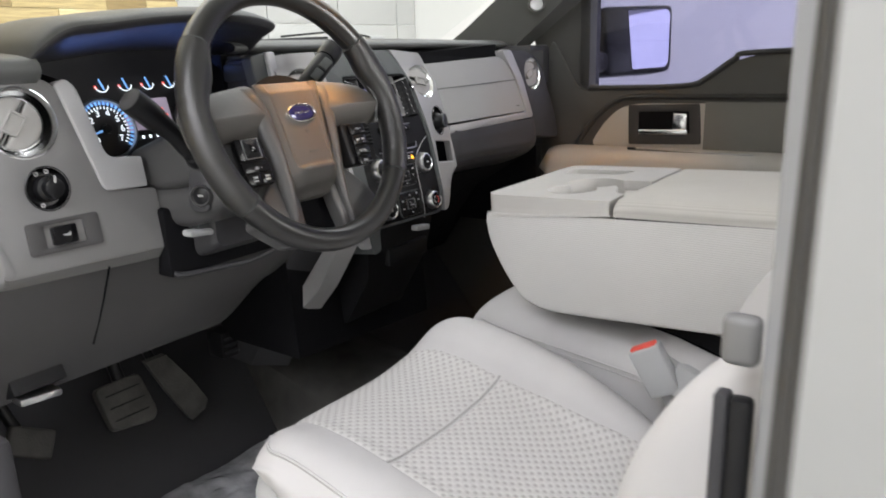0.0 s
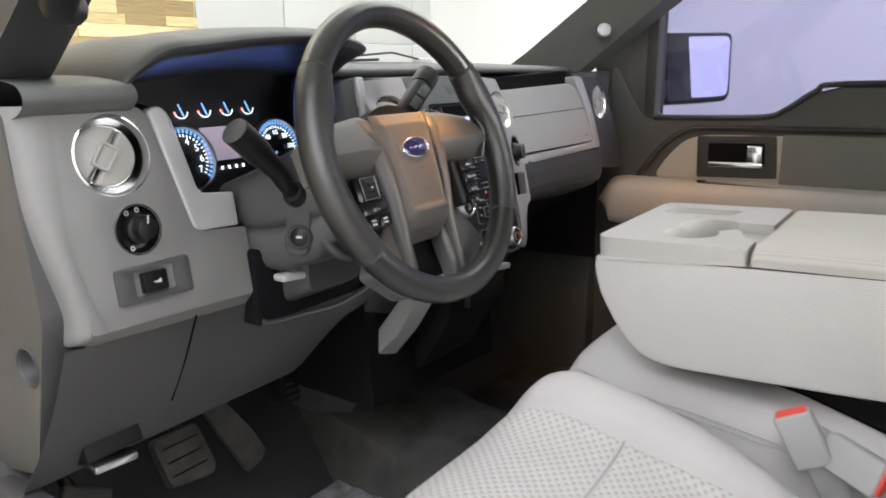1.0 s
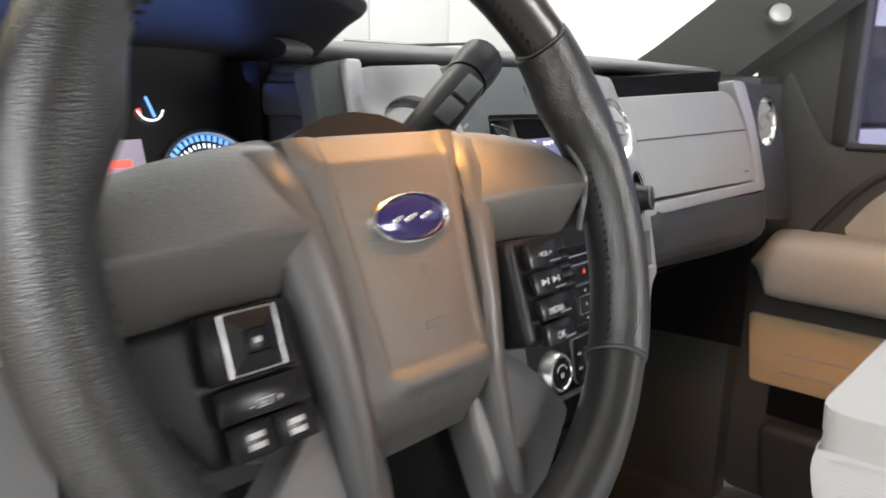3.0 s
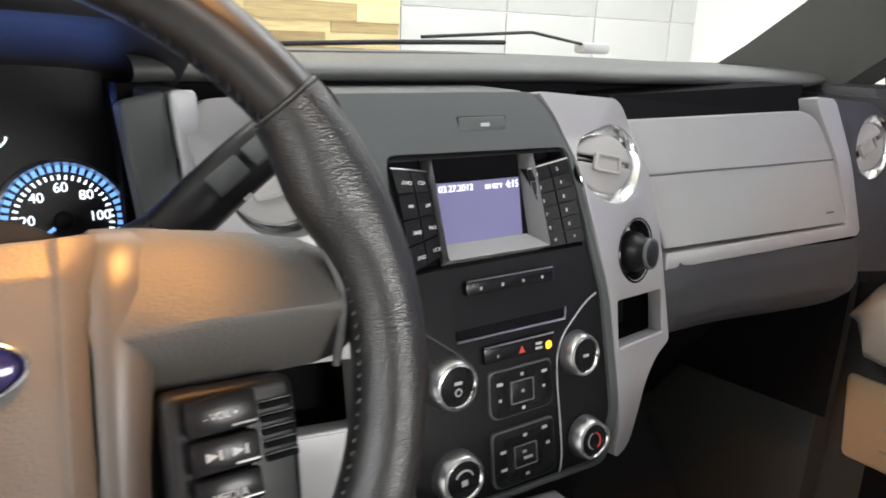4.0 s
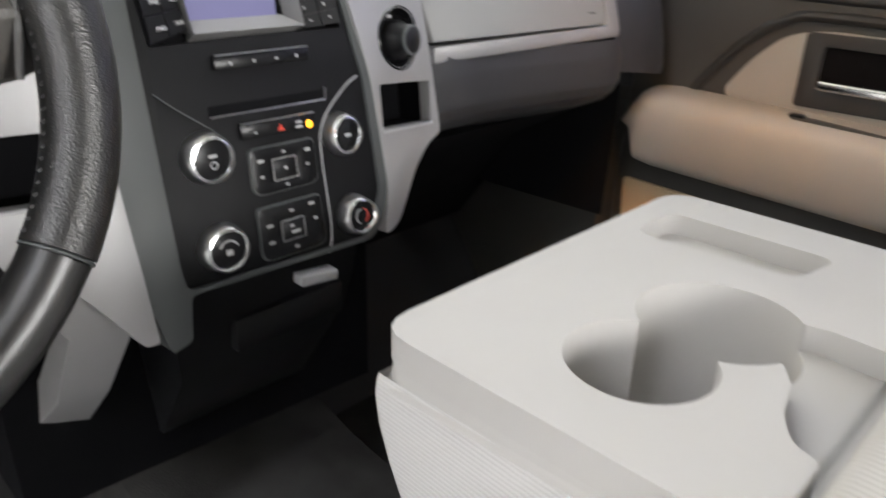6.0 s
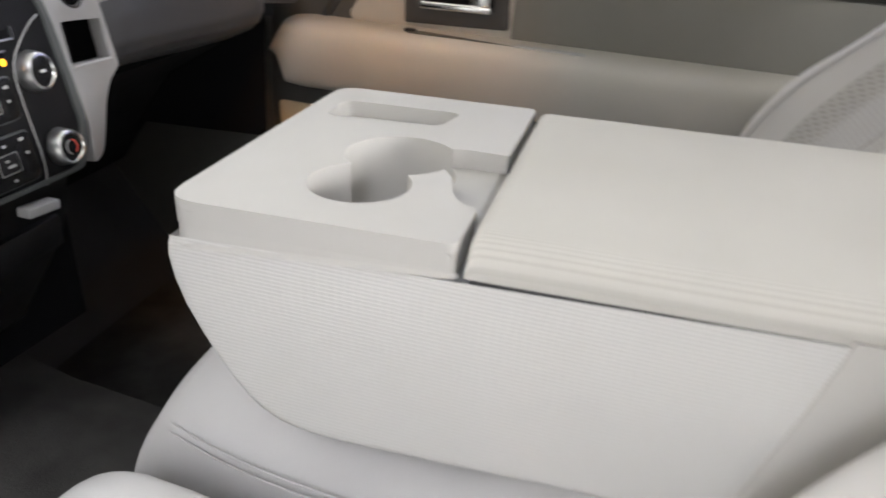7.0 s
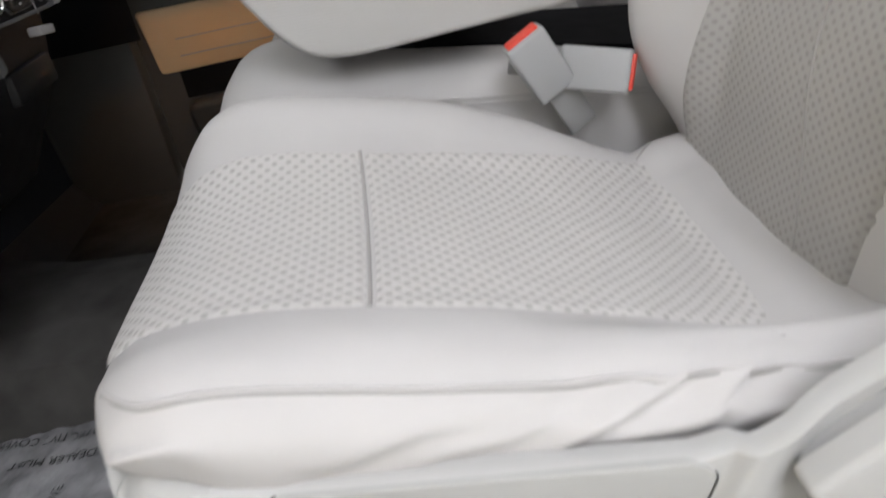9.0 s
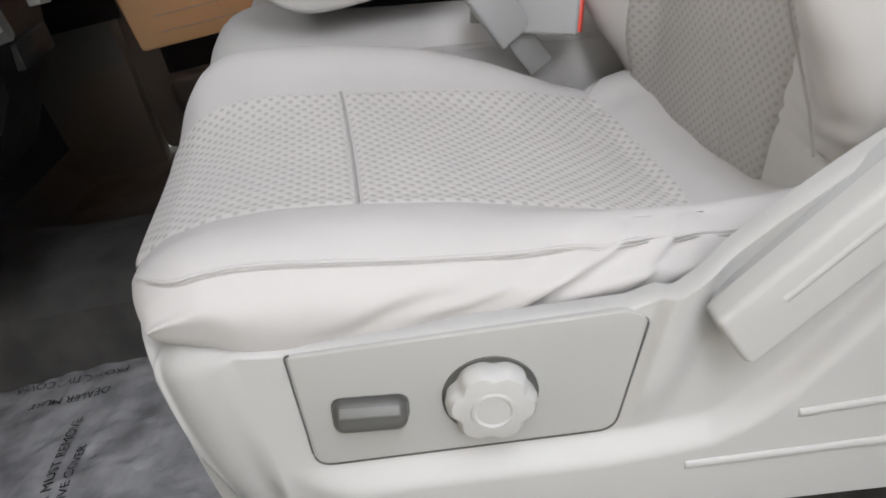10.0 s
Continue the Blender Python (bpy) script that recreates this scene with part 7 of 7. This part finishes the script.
def buckle(top, axis, side, label):
    """top: middle of the red end; axis: way down the body; side: its width direction."""
    b = thing("belt_buckle", top, label, "belt buckle", "belt buckles")
    f = frame_at(top, side, -Vector(axis))
    part("body", rbox((0.046, 0.075, 0.024), 0.004, 3, Matrix.Translation((0, -0.039, 0))), BUCKLE, b, "grey plastic body", f)
    part("button", rbox((0.038, 0.010, 0.015), 0.002, 2, Matrix.Translation((0, -0.003, 0))), RED, b, "red release button", f)
    part("strap", rbox((0.034, 0.07, 0.006), 0.002, 2, Matrix.Translation((0.004, -0.10, -0.003))), WEB, b, "grey webbing", f)


buckle(Vector((-0.181, -0.554, 0.470)), (0.12, -0.42, -0.9), (0.08, -0.88, 0.47), "grey belt buckle with a red button standing up")
buckle(Vector((-0.198, -0.665, 0.415)), (0.50, 0.80, 0.32), (0.2, -0.25, 0.95), "grey belt buckle with a red button lying over")

# ---- passenger's seat ----
pseat = copy_thing(seat, Matrix.Translation((0.425, -0.54, 0.04)) @ Matrix.Scale(-1, 4, (1, 0, 0)))
pseat["label"] = "light grey cloth passenger's seat behind the console"

# ---- passenger's door ----
door = thing("passenger_door", (0.76, -0.4, 0.1), "grey door panel with pale armrest and chrome handle", "car door")
FACE = Matrix(((0, 0, -1, 0.765), (-1, 0, 0, 0), (0, 1, 0, 0), (0, 0, 0, 1)))  # local (aft, up, into the cab)


def aft(*p):
    return [(-y, z) for y, z in p]


skin = aft((0.115, 0.06), (0.115, 0.80), (0.08, 0.90), (0.0, 0.765), (-0.285, 0.772), (-0.34, 0.79), (-0.40, 0.832), (-0.46, 0.848), (-0.95, 0.852), (-0.95, 0.06))
part("panel", plate(rounded(skin, [0.02, 0.02, 0.02, 0.02, 0.05, 0.04, 0.04, 0.05, 0.02, 0.02]), [], -0.05, 0.0, 0.012, 4), DOOR_GREY, door, "grey moulded panel", FACE)
part("sail_panel", plate(rounded(aft((0.115, 0.80), (0.14, 0.90), (-0.013, 1.03), (-0.013, 0.775), (0.0, 0.765)), 0.008), [], -0.05, -0.004, 0.005, 3), DOOR_GREY, door, "grey corner panel", FACE)
part("frame_front", plate(aft((-0.005, 0.775), (0.0, 1.30), (-0.033, 1.30), (-0.033, 0.768)), [], -0.06, 0.004, 0.004, 2), DOOR_DARK, door, "dark window frame", FACE)
part("window_seal", tube([FACE @ Vector((-y, z, 0.0)) for y, z in ((-0.03, 0.767), (-0.285, 0.774), (-0.345, 0.794), (-0.405, 0.836), (-0.47, 0.853), (-0.94, 0.857))], 0.007, 10, 1, 5), DOOR_DARK, door, "dark window seal")
gl = part("window", plate(aft((-0.01, 0.74), (-0.01, 1.29), (-0.94, 1.29), (-0.94, 0.74)), [], -0.04, -0.036, 0), TINTED, door, "violet-tinted window glass", FACE)
gl.visible_shadow = False
part("corner_block", slab(0.772, 0.80, -0.043, 0.06, 0.735, 0.776, 0.004), DOOR_DARK, door)
part("frame_top", slab(0.74, 0.80, -0.95, 0.0, 1.27, 1.33, 0.01), DOOR_DARK, door)
part("frame_rear", slab(0.74, 0.80, -0.96, -0.91, 0.85, 1.33, 0.01), DOOR_DARK, door)
inset = aft((-0.045, 0.625), (-0.075, 0.672), (-0.118, 0.715), (-0.17, 0.728), (-0.95, 0.742), (-0.95, 0.612), (-0.05, 0.612))
part("inset", plate(rounded(inset, [0.01, 0.02, 0.03, 0.03, 0.01, 0.01, 0.01]), [], 0.0, 0.003, 0.002), DOOR_PALE, door, "pale cloth inset", FACE)
part("inset_aft", plate(aft((-0.345, 0.735), (-0.345, 0.612), (-0.95, 0.612), (-0.95, 0.742)), [], 0.003, 0.0045, 0.001), DOOR_MID, door, "grey cloth inset", FACE)
part("inset_trim", tube([FACE @ Vector((-y, z, 0.003)) for y, z in ((0.02, 0.585), (-0.02, 0.645), (-0.065, 0.70), (-0.115, 0.735), (-0.18, 0.746), (-0.5, 0.75), (-0.95, 0.754))], 0.009, 10, 0.8, 6), DOOR_DARK, door, "dark curved trim")
part("handle_plate", plate(rounded(aft((-0.152, 0.622), (-0.340, 0.630), (-0.332, 0.731), (-0.148, 0.724)), 0.006), [rounded(aft((-0.177, 0.650), (-0.312, 0.656), (-0.308, 0.712), (-0.175, 0.708)), 0.006)], 0.003, 0.009, 0.002), DOOR_DARK, door, "dark handle plate", FACE)
part("handle_well", plate(aft((-0.17, 0.645), (-0.32, 0.65), (-0.315, 0.715), (-0.17, 0.712)), [], 0.0, 0.0045, 0), VOID, door, "", FACE)
part("handle", rbox((0.128, 0.014, 0.014), 0.004, 3, Matrix.Translation((0.245, 0.659, 0.014)) @ Matrix.Rotation(0.03, 4, "Z")), CHROME, door, "chrome door handle", FACE)
part("lock_lever", rbox((0.036, 0.045, 0.012), 0.004, 3, Matrix.Translation((0.287, 0.685, 0.012))), CHROME, door, "chrome lock lever", FACE)


def arm(u, v):
    y = 0.085 - 1.19 * u
    a = 2 * math.pi * v
    grow = math.sqrt(max(0.0, 1 - (1 - min(1, u / 0.04)) ** 2)) * 0.85 + 0.15
    zc, hz = 0.553 + 0.012 * u, 0.060 * grow
    xc, hx = 0.735, 0.058 * (0.6 + 0.4 * grow)
    x = xc - hx * math.copysign(abs(math.cos(a)) ** 0.5, math.cos(a))
    z = zc + hz * math.copysign(abs(math.sin(a)) ** 0.5, math.sin(a))
    if x < xc:
        z -= 0.012 * (xc - x) / hx if z < zc else 0.004 * (xc - x) / hx
        x += 0.016 * (1 if z < zc else 0) * abs(z - zc) / max(hz, 1e-3)
    return (x, y, z)


part("armrest", surf(arm, 40, 40, True), DOOR_PALE, door, "pale moulded armrest")
bmf = bmesh.new()
bmf.faces.new([bmf.verts.new(arm(0, j / 40)) for j in range(40)])
part("armrest_nose", bmf, DOOR_PALE, door)
part("switch_plate", rbox((0.022, 0.30, 0.004), 0.0015, 2, Matrix.Translation((0.72, -0.32, 0.6135))), DOOR_GREY, door, "grey switch strip")
part("window_switch", rbox((0.014, 0.02, 0.006), 0.002, 2, Matrix.Translation((0.72, -0.175, 0.6165))), BLACK, door, "black window switch")
part("pull_slot", rbox((0.018, 0.12, 0.004), 0.0015, 2, Matrix.Translation((0.715, -0.42, 0.6155))), BUCKLE, door)
part("lower_tan", plate(rounded(aft((0.100, 0.440), (0.085, 0.300), (-0.55, 0.315), (-0.60, 0.445)), 0.012), [], 0.0, 0.006, 0.004, 3), DOOR_TAN, door, "tan lower panel", FACE)
for z in (0.335, 0.372):
    part("moulded_line", tube([FACE @ Vector((-0.03, z, 0.0065)), FACE @ Vector((0.5, z + 0.012, 0.0065))], 0.0014, 6, 1, 0), BUCKLE, door)
part("map_pocket", plate(rounded(aft((0.05, 0.235), (0.03, 0.075), (-0.65, 0.075), (-0.65, 0.25)), 0.03), [], 0.0, 0.045, 0.015, 4), DOOR_DARK, door, "dark map pocket", FACE)
part("pocket_gap", plate(aft((0.045, 0.30), (0.045, 0.24), (-0.60, 0.25), (-0.60, 0.325)), [], 0.0, 0.0045, 0), VOID, door, "", FACE)

# ---- door mirror ----
mir = thing("door_mirror", (1.08, -0.04, 0.88), "black door mirror outside the passenger's window", "mirror")
MF = frame_at((1.09, -0.048, 0.888), (0.80, -0.60, 0.0), (0.072, 0.096, 1))
part("housing", plate(rounded([(-0.125, -0.100), (0.10, -0.095), (0.112, 0.09), (0.10, 0.102), (-0.125, 0.100)], [0.015, 0.03, 0.03, 0.03, 0.015]), [], -0.09, 0.004, 0.012, 4), BLACK, mir, "", MF)
# glass stops short; the bare black housing stands in for a dark reflection
part("glass", plate(rounded([(-0.036, -0.084), (0.087, -0.080), (0.099, 0.078), (0.088, 0.090), (-0.044, 0.088)], [0.006, 0.02, 0.02, 0.02, 0.006]), [], 0.004, 0.0055, 0.0), MIRROR, mir, "mirror glass, dimmed to darken its reflection", MF)
part("foot", slab(0.80, 0.98, 0.0, 0.06, 0.80, 0.86, 0.02), BLACK, mir)

# ---- seat belt at the post ----
belt = thing("seat_belt", (-0.67, -0.845, 0.6), "dark grey seat belt at the door post", "seat belt")
part("webbing", slab(-0.662, -0.655, -0.850, -0.803, 0.10, 1.20, 0.002), WEB, belt)
part("guide", slab(-0.668, -0.655, -0.800, -0.785, 0.10, 0.66, 0.004), BLACK, belt, "black guide")
part("guide_edge", slab(-0.670, -0.655, -0.786, -0.776, 0.10, 0.662, 0.003), DARK, belt, "grey edge of the guide")
part("clip", rbox((0.014, 0.024, 0.034), 0.006, 3, Matrix.Translation((-0.664, -0.790, 0.700))), GREY, belt, "grey belt clip")

# ---- clear floor film ----
film = thing("floor_film", (-0.40, 0.05, 0.045), "crumpled clear plastic film on the floor", "floor film")
def crumple(x, y):
    return 0.050 + 0.006 * noise.noise((x * 9, y * 9, 0.3)) + 0.008 * abs(noise.noise((x * 13, y * 22, 2.0))) + 0.003 * abs(noise.noise((x * 40, y * 24, 5.0)))


part("sheet", surf(lambda u, v: (-0.69 + (0.600 - 0.03 * v + 0.012 * noise.noise((v * 6, 0.2, 0.4))) * u, -0.30 + 0.60 * v, crumple(-0.69 + 0.60 * u, -0.30 + 0.60 * v)), 110, 100), PLASTIC_FILM, film, smooth=25)
for t, x, y, turn, size in (("DEALER MUST", -0.185, 0.046, 86.5, 0.0185), ("PROTECTIVE COVER", -0.150, 0.026, 84.6, 0.0185), ("DEALER MUST REMOVE", -0.435, 0.086, -2, 0.0195), ("PROTECTIVE COVER", -0.455, 0.064, -3, 0.0175)):
    words = letters("printed_line", t, size, BLACK, film, Matrix.Translation((x, y, 0.066)) @ Matrix.Rotation(radians(turn), 4, "Z"), "black printed words")
    for vert in words.data.vertices:
        vert.co.z = crumple(vert.co.x, vert.co.y) + 0.0036

# ---- panelled and wooden walls ahead ----
for i in range(4):
    x0 = 1.42 + 0.62 * i
    for j in range(6):
        z0 = -0.62 + 0.56 * j
        x1, z1 = min(x0 + 0.614, 3.498), min(z0 + 0.554, 2.89)
        if x1 > x0 + 0.1 and z1 > z0 + 0.1:
            part("wall_panel", slab(x0, x1, 2.648, 2.662, z0, z1, 0.003), WALL_AHEAD, wall_n)
rng = random.Random(4)
blocks = []
wooden = setting("wood_wall", slab(-4.0, 1.40, 2.64, 2.664, GROUND, 2.89), WOOD, "wall of mixed pale wood blocks ahead of the truck", "wall")
row, zz = 0, 0.55
while zz < 1.75:
    h = rng.choice((0.048, 0.062, 0.078))
    xx = 1.40
    while xx > -1.6:
        w = rng.uniform(0.18, 0.52)
        xa = max(xx - w, -1.6)
        d = rng.uniform(0.004, 0.02)
        if 0.80 < zz < 1.45 and xa > -1.0:
            part("block", rbox((xx - xa - 0.002, d, h - 0.0015), 0, 1, Matrix.Translation(((xx + xa) / 2, 2.64 - d / 2, zz + h / 2))), WOOD, wooden, smooth=0)
        else:
            blocks.append(rbox((xx - xa - 0.002, d, h - 0.0015), 0, 1, Matrix.Translation(((xx + xa) / 2, 2.64 - d / 2, zz + h / 2))))
        xx = xa
    zz += h
ob = part("far_blocks", join(*blocks), WOOD, wooden, smooth=0)
ob["kind"] = "stuff"
